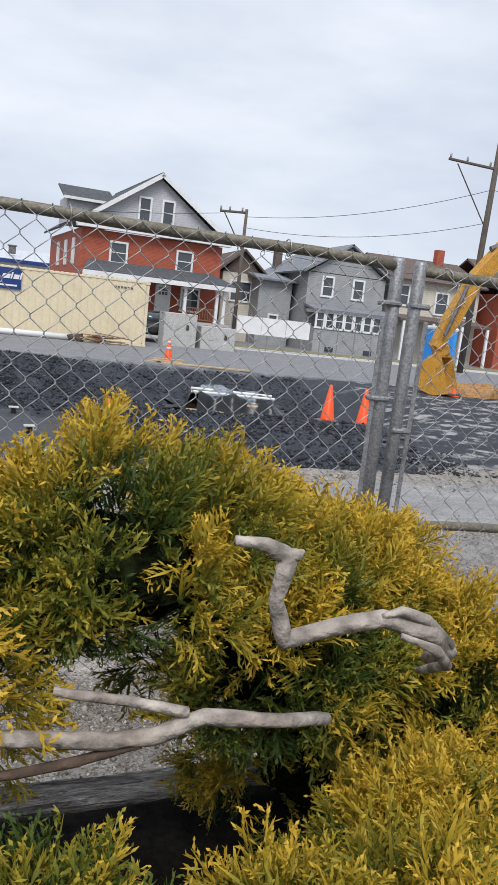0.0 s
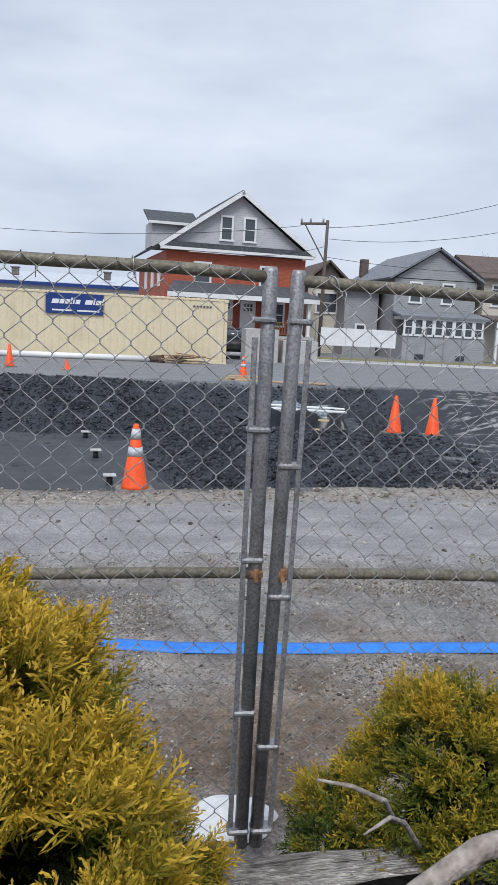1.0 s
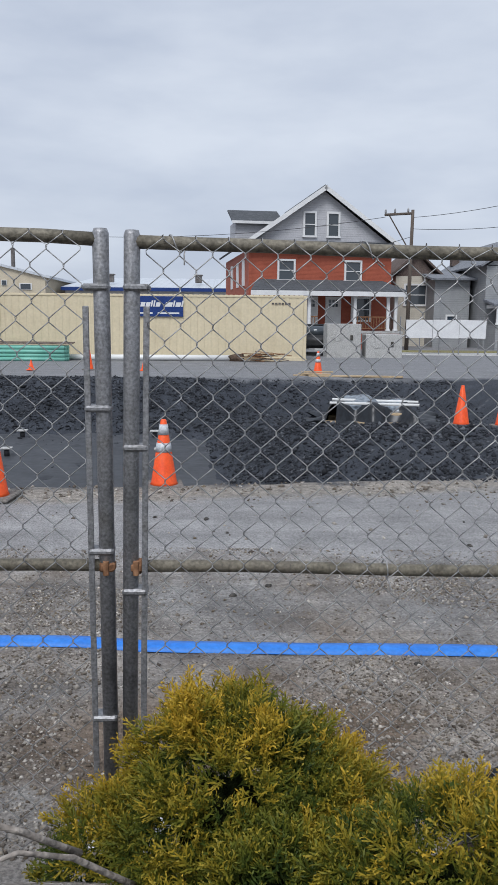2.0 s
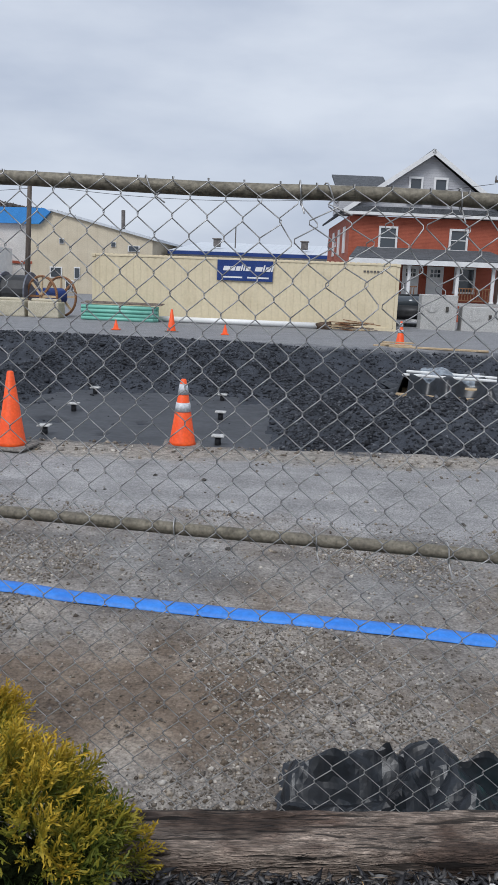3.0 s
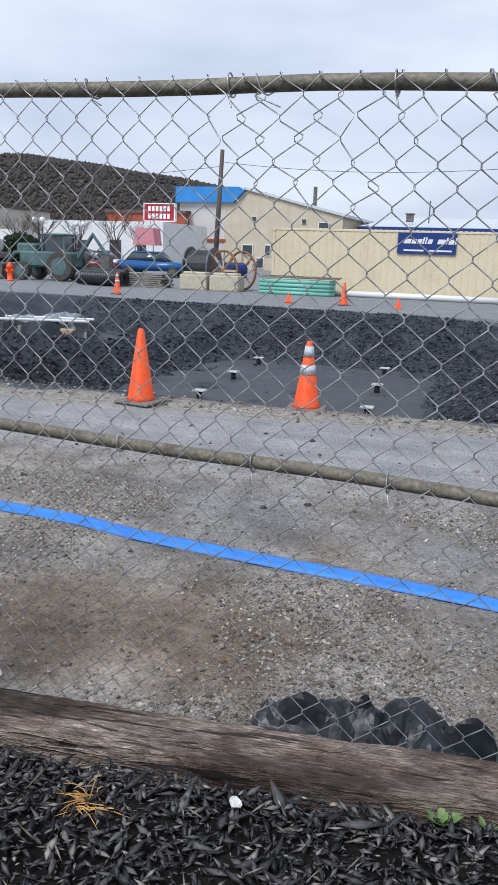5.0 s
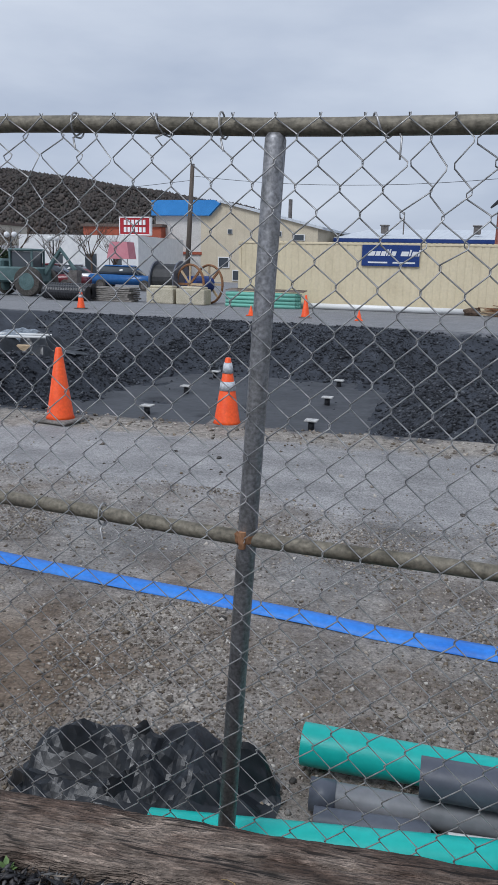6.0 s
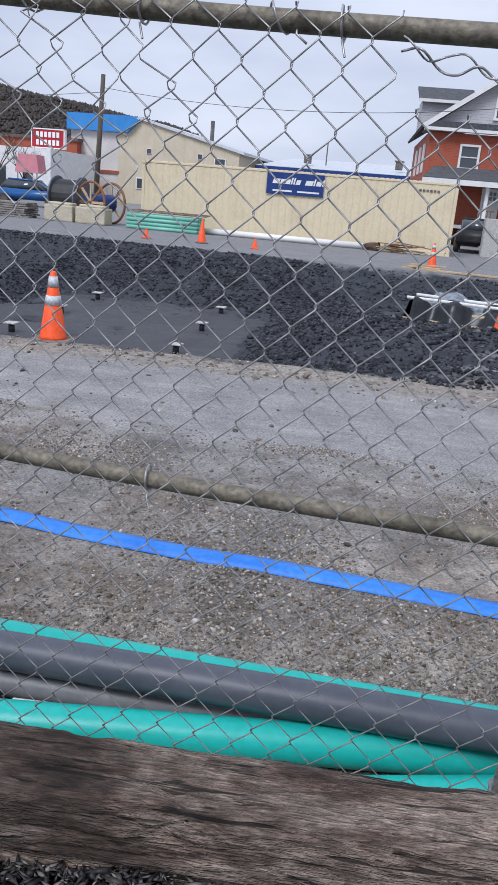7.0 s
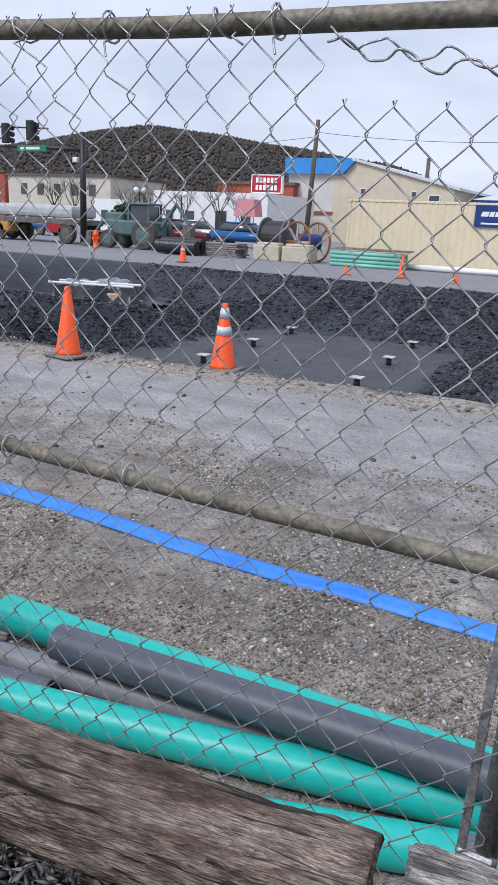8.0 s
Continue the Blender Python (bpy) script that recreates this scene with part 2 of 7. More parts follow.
M_LUMBER = mat("pale_lumber", [(0.38, 0.28, 0.17), (0.52, 0.40, 0.26)], rough=0.85, scale=5, stretch=(0.3, 3, 3))


# ---- building helpers ----
def link_mesh(name, verts, faces, material, parent=None, label="", smooth=False):
    me = bpy.data.meshes.new(name)
    me.from_pydata([tuple(v) for v in verts], [], [tuple(f) for f in faces])
    me.update()
    if smooth:
        me.polygons.foreach_set("use_smooth", [True] * len(me.polygons))
    me.materials.append(material)
    ob = new(name, me)
    if parent is not None:
        ob.parent = parent
    return tagged(ob, label)


def part(name, bm, material, parent=None, label="", smooth=False):
    """Links a bmesh as one mesh object under a thing or a part."""
    me = bpy.data.meshes.new(name)
    bmesh.ops.recalc_face_normals(bm, faces=bm.faces)
    if smooth:
        for f in bm.faces:
            f.smooth = True
    bm.to_mesh(me)
    bm.free()
    me.materials.append(material)
    ob = new(name, me)
    if parent is not None:
        ob.parent = parent
    return tagged(ob, label)


def thing(name, label, category, m=None, group="", kind=""):
    ob = new(name)
    ob.empty_display_size = 0.2
    if m is not None:
        ob.matrix_basis = m
    return tagged(ob, label, category, group, kind)


def box(bm, size, at=(0, 0, 0), bevel=0.0, turn=None, segs=1):
    """A box of that size with its centre at at, added to bm."""
    tmp = bmesh.new()
    bmesh.ops.create_cube(tmp, size=1.0)
    for v in tmp.verts:
        v.co = Vector((v.co.x * size[0], v.co.y * size[1], v.co.z * size[2]))
    if bevel:
        bmesh.ops.bevel(tmp, geom=tmp.edges[:], offset=bevel, segments=segs, affect="EDGES", profile=0.6)
    m = Matrix.Translation(at)
    if turn is not None:
        m = m @ turn
    bmesh.ops.transform(tmp, matrix=m, verts=tmp.verts)
    me = bpy.data.meshes.new("tmp")
    tmp.to_mesh(me)
    tmp.free()
    bm.from_mesh(me)
    bpy.data.meshes.remove(me)
    return bm


def tube(bm, pts, radius, n=8, caps=True):
    """A round bar along the points; radius is one number or one for each point."""
    pts = [Vector(p) for p in pts]
    rs = radius if isinstance(radius, (list, tuple)) else [radius] * len(pts)
    rings = []
    ref = None
    for i, p in enumerate(pts):
        d = (pts[min(i + 1, len(pts) - 1)] - pts[max(i - 1, 0)]).normalized()
        if ref is None:
            ref = Vector((0, 0, 1)) if abs(d.z) < 0.9 else Vector((1, 0, 0))
        u = (ref - d * ref.dot(d)).normalized()
        w = d.cross(u)
        ref = u
        rings.append([bm.verts.new(p + (u * math.cos(a) + w * math.sin(a)) * rs[i]) for a in [2 * math.pi * k / n for k in range(n)]])
    for a, b in zip(rings, rings[1:]):
        for k in range(n):
            bm.faces.new((a[k], a[(k + 1) % n], b[(k + 1) % n], b[k]))
    if caps:
        bm.faces.new(list(reversed(rings[0])))
        bm.faces.new(rings[-1])
    return bm


def lathe(bm, profile, n=24, at=(0, 0, 0)):
    """Turns a profile of (radius, height) round the z axis."""
    rings = []
    for r, z in profile:
        rings.append([bm.verts.new((at[0] + r * math.cos(2 * math.pi * k / n), at[1] + r * math.sin(2 * math.pi * k / n), at[2] + z)) for k in range(n)])
    for a, b in zip(rings, rings[1:]):
        for k in range(n):
            bm.faces.new((a[k], a[(k + 1) % n], b[(k + 1) % n], b[k]))
    bm.faces.new(list(reversed(rings[0])))
    bm.faces.new(rings[-1])
    return bm


def prism(bm, outline, y0, y1):
    """A flat outline in x and z, pushed from y0 to y1."""
    a = [bm.verts.new((x, y0, z)) for x, z in outline]
    b = [bm.verts.new((x, y1, z)) for x, z in outline]
    k = len(a)
    bm.faces.new(a)
    bm.faces.new(list(reversed(b)))
    for i in range(k):
        bm.faces.new((a[i], b[i], b[(i + 1) % k], a[(i + 1) % k]))
    return bm


def sstep(v, a, b):
    k = min(1.0, max(0.0, (v - a) / (b - a)))
    return k * k * (3 - 2 * k)


# ---- ground ----
def pit_share(x, y):
    """How far the ground lies down in the excavation, 0 to 1."""
    wob = 0.18 * noise.noise((x * 0.5, y * 0.5, 3.1))
    near = sstep(y, -22.95 + 0.12 * (x + 3.5) + wob * 0.5, -22.45 + 0.12 * (x + 3.5) + wob * 0.5)
    far = 1 - sstep(y + wob * 2, -13.0, -9.6)
    right = 1 - sstep(x + wob * 2 + 0.1 * (y + 18), -3.6, -0.9)
    left = sstep(x + wob * 2, -10.6, -8.7)
    return near * far * right * left


def hollow(x, y, near, deep, rise, end, x0, x1):
    """A broad dip that falls from near to deep and rises again to end, between x0 and x1, 0 to 1."""
    return sstep(y, near, deep) * (1 - sstep(y, rise, end)) * sstep(x, x0 - 1.2, x0 + 1.2) * (1 - sstep(x, x1 - 1.2, x1 + 1.2))


def ground_z(x, y):
    base = -0.06 + 0.09 * sstep(y, -22, -9)
    fine = 0.02 * noise.noise((x * 0.9, y * 0.9, 0.0)) + 0.012 * noise.noise((x * 2.7, y * 2.7, 5.0)) if y < 0 and abs(x) < 40 else 0.0
    rough = 0.0
    if -23 < y < -8 and -18 < x < 5:
        p = pit_share(x, y)
        slope = 4 * p * (1 - p)
        dark = sstep(y, -22.8, -22.0) * (1 - sstep(y, -10, -9)) * (1 - sstep(x, 0.5, 2.0))
        rough = (0.05 + 0.12 * slope) * dark * noise.noise((x * 1.6, y * 1.6, 9.0)) + 0.05 * dark * noise.noise((x * 5, y * 5, 2.0))
        base -= max(1.1 * p, 0.86 * hollow(x, y, -18.9, -13.6, -11.2, -8.8, -4.0, 3.2), 0.86 * hollow(x, y, -19.4, -14.6, -11.8, -9.2, -16.2, -9.6))
    return base + fine + rough


def ground_mat():
    m = bpy.data.materials.new("ground_surface")
    m.use_nodes = True
    n, l = m.node_tree.nodes, m.node_tree.links
    b = n["Principled BSDF"]
    co = n.new("ShaderNodeTexCoord")
    sep = n.new("ShaderNodeSeparateXYZ")
    l.new(co.outputs["Object"], sep.inputs[0])

    def nz(scale, detail=5, rough=0.6, stretch=(1, 1, 1)):
        mp = n.new("ShaderNodeMapping")
        mp.inputs["Scale"].default_value = stretch
        l.new(co.outputs["Object"], mp.inputs[0])
        t = n.new("ShaderNodeTexNoise")
        t.inputs["Scale"].default_value = scale
        t.inputs["Detail"].default_value = detail
        t.inputs["Roughness"].default_value = rough
        l.new(mp.outputs[0], t.inputs["Vector"])
        return t.outputs["Fac"]

    def mth(op, a, c):
        t = n.new("ShaderNodeMath")
        t.operation = op
        for i, v in enumerate((a, c)):
            if isinstance(v, (int, float)):
                t.inputs[i].default_value = v
            else:
                l.new(v, t.inputs[i])
        return t.outputs[0]

    def rng(v, a, c, lo=0.0, hi=1.0):
        t = n.new("ShaderNodeMapRange")
        t.inputs["From Min"].default_value, t.inputs["From Max"].default_value = a, c
        t.inputs["To Min"].default_value, t.inputs["To Max"].default_value = lo, hi
        l.new(v, t.inputs["Value"])
        return t.outputs[0]

    def ramp(v, cols):
        t = n.new("ShaderNodeValToRGB")
        while len(t.color_ramp.elements) < len(cols):
            t.color_ramp.elements.new(0.5)
        for i, (p, c) in enumerate(cols):
            t.color_ramp.elements[i].position = p
            t.color_ramp.elements[i].color = (*c, 1)
        l.new(v, t.inputs[0])
        return t.outputs[0]

    def mix(f, a, c):
        t = n.new("ShaderNodeMixRGB")
        l.new(f, t.inputs[0])
        l.new(a, t.inputs[1])
        l.new(c, t.inputs[2])
        return t.outputs[0]

    big, mid, fine, grit = nz(0.45), nz(2.2), nz(14, 6, 0.7), nz(70, 4, 0.7)
    streak = nz(1.3, 7, 0.72, (0.22, 2.4, 1))
    x, y = sep.outputs[0], sep.outputs[1]
    yw = mth("ADD", y, mth("MULTIPLY", mth("SUBTRACT", mid, 0.5), 1.1))
    xw = mth("ADD", x, mth("MULTIPLY", mth("SUBTRACT", big, 0.5), 5.0))
    blotch = mth("ADD", mth("MULTIPLY", mid, 0.6), mth("MULTIPLY", fine, 0.4))
    dirt = ramp(blotch, [(0.30, (0.060, 0.048, 0.040)), (0.43, (0.185, 0.152, 0.122)), (0.53, (0.29, 0.26, 0.228)), (0.66, (0.44, 0.395, 0.34))])
    asphalt = ramp(blotch, [(0.30, (0.19, 0.186, 0.184)), (0.5, (0.290, 0.283, 0.280)), (0.70, (0.385, 0.375, 0.368))])
    dark = ramp(blotch, [(0.30, (0.013, 0.0155, 0.020)), (0.52, (0.038, 0.043, 0.054)), (0.72, (0.078, 0.086, 0.102))])
    edge = ramp(fine, [(0.35, (0.16, 0.14, 0.12)), (0.6, (0.34, 0.31, 0.27))])
    far = ramp(blotch, [(0.30, (0.15, 0.152, 0.158)), (0.70, (0.27, 0.27, 0.277))])
    grey = ramp(blotch, [(0.30, (0.085, 0.080, 0.076)), (0.5, (0.205, 0.196, 0.188)), (0.68, (0.34, 0.33, 0.315))])
    brown = ramp(blotch, [(0.30, (0.060, 0.040, 0.026)), (0.5, (0.185, 0.128, 0.082)), (0.68, (0.32, 0.235, 0.155))])
    dirt = mix(rng(big, 0.44, 0.60), dirt, grey)
    px2 = mth("POWER", mth("DIVIDE", mth("ADD", x, 3.15), 0.85), 2.0)
    py2 = mth("POWER", mth("DIVIDE", mth("ADD", y, 27.85), 0.50), 2.0)
    spot = mth("ADD", mth("ADD", px2, py2), mth("MULTIPLY", mth("SUBTRACT", mid, 0.5), 2.6))
    dirt = mix(rng(spot, 0.4, 1.4, 0.7, 0.0), dirt, brown)
    c = mix(rng(yw, -25.8, -25.2), dirt, asphalt)
    yline = mth("SUBTRACT", yw, mth("MULTIPLY", mth("ADD", x, 3.5), 0.12))
    c = mix(rng(yline, -23.75, -23.45), c, edge)
    darkx = mth("MULTIPLY", rng(yline, -23.05, -22.85), mth("SUBTRACT", 1.0, rng(mth("ADD", xw, mth("MULTIPLY", mth("ADD", y, 21), -0.35)), 0.2, 1.6)))
    patch = mix(rng(mid, 0.53, 0.6), dark, asphalt)
    right = mix(rng(yline, -22.9, -22.5), c, patch)
    inside = mix(darkx, right, dark)
    c = mix(rng(yw, -9.4, -8.8), inside, far)
    gm = n.new("ShaderNodeVectorMath")
    gm.operation = "SCALE"
    l.new(c, gm.inputs[0])
    l.new(rng(mth('MULTIPLY', mth('ADD', grit, mth('MULTIPLY', streak, 0.35)), 0.74), 0.32, 0.68, 0.36, 1.64), gm.inputs["Scale"])
    l.new(gm.outputs[0], b.inputs["Base Color"])
    b.inputs["Specular IOR Level"].default_value = 0.35
    l.new(rng(mid, 0.35, 0.65, 0.72, 0.95), b.inputs["Roughness"])
    bp = n.new("ShaderNodeBump")
    bp.inputs["Strength"].default_value = 0.9
    bp.inputs["Distance"].default_value = 0.02
    l.new(mth("ADD", fine, mth("MULTIPLY", grit, 0.6)), bp.inputs["Height"])
    l.new(bp.outputs[0], b.inputs["Normal"])
    return m


def axis_lines(lo, hi, step, far_lo, far_hi):
    v = list(np.arange(lo, hi + 1e-6, step))
    d, a = step, hi
    while a < far_hi:
        d *= 1.35
        a += d
        v.append(a)
    d, a = step, lo
    while a > far_lo:
        d *= 1.35
        a -= d
        v.insert(0, a)
    return [float(q) for q in v]


gx, gy = axis_lines(-16.5, 4.5, 0.16, -1500, 1500), axis_lines(-29, -8, 0.16, -1500, 2500)
gv = [(x, y, ground_z(x, y)) for y in gy for x in gx]
gf = [(j * len(gx) + i, j * len(gx) + i + 1, (j + 1) * len(gx) + i + 1, (j + 1) * len(gx) + i) for j in range(len(gy) - 1) for i in range(len(gx) - 1)]
M_GROUND = ground_mat()
tagged(link_mesh("ground", gv, gf, M_GROUND, smooth=True), "worn asphalt and gravel lot with a dark excavated pit", "ground", kind="structure")


def scatter(name, pts, sizes, material, label, category, flat=0.6, long=1.0, seed=1, tilt=0.5):
    """Many small loose lumps in one mesh: six-cornered stones or chips."""
    rng_ = np.random.default_rng(seed)
    k = len(pts)
    base = np.array([(1, 0, 0), (-1, 0, 0), (0, 1, 0), (0, -1, 0), (0, 0, 1), (0, 0, -1)], float)
    tri = np.array([(0, 2, 4), (2, 1, 4), (1, 3, 4), (3, 0, 4), (2, 0, 5), (1, 2, 5), (3, 1, 5), (0, 3, 5)])
    v = base[None] * rng_.uniform(0.6, 1.25, (k, 6, 1))
    v = v * np.stack([sizes * long, sizes, sizes * flat], -1)[:, None, :]
    a = rng_.uniform(0, 2 * np.pi, k)
    t = rng_.normal(0, tilt, k)
    ca, sa, ct, st = np.cos(a), np.sin(a), np.cos(t), np.sin(t)
    x, y, z = v[..., 0], v[..., 1], v[..., 2]
    x, z = x * ct[:, None] - z * st[:, None], x * st[:, None] + z * ct[:, None]
    x, y = x * ca[:, None] - y * sa[:, None], x * sa[:, None] + y * ca[:, None]
    v = np.stack([x, y, z], -1) + np.asarray(pts)[:, None, :]
    f = (tri[None] + 6 * np.arange(k)[:, None, None]).reshape(-1, 3)
    me = bpy.data.meshes.new(name)
    me.vertices.add(6 * k)
    me.vertices.foreach_set("co", v.reshape(-1))
    me.loops.add(f.size)
    me.loops.foreach_set("vertex_index", f.reshape(-1).astype(np.int32))
    me.polygons.add(len(f))
    me.polygons.foreach_set("loop_start", np.arange(0, f.size, 3, dtype=np.int32))
    me.update(calc_edges=True)
    me.materials.append(material)
    return tagged(new(name, me), label, category, kind="stuff")


# ---- chain-link gate leaves and fence ----
FY = -28.63


def TOP(x):
    return float(np.interp(x, [-7.3, -4.9, -3.7, -3.24, -2.2, -1.55, -1.05, -0.3, 0.1, 0.5], [1.90, 1.88, 1.865, 1.845, 1.828, 1.806, 1.79, 1.757, 1.738, 1.72]))




def MIDZ(x):
    return float(np.interp(x, [-7.3, -3.45, -2.7, -1.7, 0.3], [0.955, 0.943, 0.934, 0.914, 0.906]))



def weave_x(h):
    """Where the h-th column of knots stands along the gate; the weave is pulled a little tighter towards the hinge."""
    n = h / 2
    if n < -10:
        return -2.302 + 0.0885 * (n + 10)
    if n > 15:
        return -0.105 + 0.083 * (n - 15)
    return float(np.interp(n, [-10, 0, 15], [-2.302, -1.381, -0.105]))


def fabric(name, x0, x1, z0, parent, seed=0):
    """The woven wire on the near side of the rails: zigzag wires side by side, hooked into one another."""
    bm = bmesh.new()
    row = 0.0481
    r = random.Random(seed)
    y = FY - 0.026
    for i in range(-140, 60):
        xl, xr = weave_x(i), weave_x(i + 1)
        if xl < x0 or xr > x1:
            continue
        xa = (xl + xr) / 2
        first = TOP(xa) - 0.027 + 0.006 * noise.noise((xa * 0.9, 0.0, 2.0))
        rows = int((first - z0) / row)
        pts = []
        for j in range(-1, rows + 1):
            side = -1 if (i + j) % 2 == 0 else 1
            z = first - j * row
            sag = 0.007 * noise.noise((xa * 1.3, z * 1.3, 4.0))
            if HOLE[0] < xa < HOLE[1] and j < 2:
                continue
            if -1 < j < 6 and noise.noise((xa * 2.2, z * 2.0, 11.0)) > 0.22:
                sag += 0.012 * r.uniform(-1, 1)
                z += 0.006 * r.uniform(-1, 1)
            if j == -1:
                z -= 0.006
            xx = (xl if side < 0 else xr) + sag
            d = 0.0035 if side > 0 else -0.0035
            pts.append((xx + side * 0.0012, y + d, z + 0.0045))
            pts.append((xx + side * 0.0012, y - d, z - 0.0045))
        tube(bm, pts, 0.0016, 4, False)
    return part(name, bm, M_WIRE, parent, smooth=True)


HOLE = (-0.13, 0.26)


def band(parent, x, z, span, m=M_GALV, name="tension_band"):
    bm = bmesh.new()
    box(bm, (span, 0.056, 0.019), (x, FY, z), 0.006)
    return part(name, bm, m, parent)


def upright(parent, x, z0, z1, r=0.024, lean=0.0, name="post"):
    bm = bmesh.new()
    tube(bm, [(x - lean, FY, z0), (x, FY, z1 - 0.012), (x, FY, z1)], [r, r, r * 0.8], 14)
    return part(name, bm, M_GALV, parent, smooth=True)


def rail(parent, x0, x1, zf, r=0.0178, name="rail"):
    bm = bmesh.new()
    n = 24
    pts = []
    for i in range(n + 1):
        x = x0 + (x1 - x0) * i / n
        pts.append((x, FY, zf(x) + 0.003 * math.sin(i * 0.9)))
    tube(bm, pts, r, 12)
    return part(name, bm, M_RAIL, parent, smooth=True)


def tie(parent, x, z):
    bm = bmesh.new()
    pts = [(x + 0.01 * math.sin(a * 0.3), FY + 0.027 * math.cos(a), z + 0.027 * math.sin(a)) for a in [0.5 * k for k in range(13)]]
    pts += [(x + 0.012, FY - 0.025, z - 0.03), (x + 0.02, FY - 0.03, z - 0.055)]
    tube(bm, pts, 0.0022, 5, False)
    return part("wire_tie", bm, M_WIRE, parent, smooth=True)


def gate_leaf(x0, x1, mid_x, bands, label, tie_xs, seed):
    g = thing("chain_link_gate", label, "gate", group="chain-link gate leaves")
    lo, hi = min(x0, x1), max(x0, x1)
    upright(g, x0, 0.0, TOP(x0) + 0.03, 0.0225, 0.035 if x1 > x0 else 0.0)
    upright(g, x1, 0.0, TOP(x1) + 0.03, 0.0225, 0.05 if x1 > x0 else 0.0)
    upright(g, mid_x, 0.0, TOP(mid_x) - 0.015, 0.0225, 0.080)
    rail(g, lo, hi, TOP, 0.0185, "top_rail")
    rail(g, lo, hi, MIDZ, 0.0180, "middle_rail")
    fabric("wire_mesh", lo + 0.025, hi - 0.03, 0.02, g, seed)
    s = 1 if x1 > x0 else -1
    for x, sg in ((x0, s), (x1, -s)):
        lean = 0.0 if x1 < x0 else (0.035 if x == x0 else 0.05)
        bm = bmesh.new()
        box(bm, (0.017, 0.006, 1.60), (x - lean / 2 + sg * 0.041, FY - 0.02, 0.88), 0.002, Matrix.Rotation(math.atan(lean / 1.8), 4, "Y"))
        part("tension_bar", bm, M_GALV, g)
        for z in bands:
            band(g, x - lean * (1 - z / 1.85) + sg * 0.014, z, 0.072)
    for x in (x0, mid_x - 0.043, x1 - (0.025 if x1 > x0 else 0.0)):
        zr = MIDZ(x)
        bm = bmesh.new()
        tube(bm, [(x, FY - 0.024, zr - 0.02), (x, FY - 0.024, zr + 0.02)], 0.009, 8)
        box(bm, (0.049, 0.049, 0.040), (x, FY, zr), 0.012)
        part("weld", bm, M_RUST, g, "rusty weld")
    for x in tie_xs:
        tie(g, x, MIDZ(x))
        tie(g, x + 0.3, TOP(x + 0.3))
    return g


gate_leaf(-3.405, 0.315, -1.527, (1.73, 1.29, 0.87, 0.36, 0.06), "galvanised chain-link gate leaf with weathered rails, dented mesh", (-2.69, -1.95, -0.55, -2.3, -0.9), 1)
gate_leaf(-3.49, -7.25, -5.4, (1.73, 1.40, 0.99, 0.48, 0.06), "galvanised chain-link gate leaf, closed, beside golden shrub", (-4.2, -4.9, -6.1), 2)


gate_wire = bpy.data.objects["chain_link_gate"]
for zo, ph, rw in ((0.0, 0.0, 0.0022), (0.012, 1.9, 0.0018)):
    bm = bmesh.new()
    pts = []
    for i in range(60):
        q = i / 59
        pts.append((-0.14 + 0.42 * q, FY - 0.026 + 0.008 * math.sin(q * 60 + ph), TOP(0.0) - 0.03 - 0.05 * q + zo + 0.012 * math.sin(q * 26 + ph) - 0.02 * math.sin(q * 3.1)))
    tube(bm, pts, rw, 5, False)
    part("loose_wire", bm, M_WIRE, gate_wire, "loose twisted wire under the top rail", smooth=True)
rr = random.Random(3)
for i in range(22):
    x = -3.3 + i * 0.163 + rr.uniform(-0.03, 0.03)
    bm = bmesh.new()
    pts = [(x + 0.006 * k, FY + 0.026 * math.cos(0.7 * k), TOP(x) + 0.024 * math.sin(0.7 * k)) for k in range(10)]
    pts += [(x + 0.05 + rr.uniform(-0.03, 0.03), FY - 0.03, TOP(x) - 0.03), (x + 0.06 + rr.uniform(-0.03, 0.03), FY - 0.02, TOP(x) - rr.uniform(0.04, 0.07))]
    if i % 3 == 0:
        tube(bm, pts, 0.0021, 5, False)
        part("wire_tie", bm, M_WIRE, gate_wire, smooth=True)
    else:
        bm.free()


def end_post(x):
    g = thing("fence_post", "galvanised steel gate hinge post with cap", "post", group="gate hinge posts")
    bm = bmesh.new()
    tube(bm, [(x, FY, -0.1), (x, FY, 1.9)], 0.036, 16)
    part("shaft", bm, M_GALV, g, smooth=True)
    bm = bmesh.new()
    lathe(bm, [(0.039, 1.885), (0.04, 1.92), (0.03, 1.945), (0.005, 1.955)], 14, (x, FY, 0))
    part("cap", bm, M_GALV, g, smooth=True)


end_post(0.40)
end_post(-7.36)

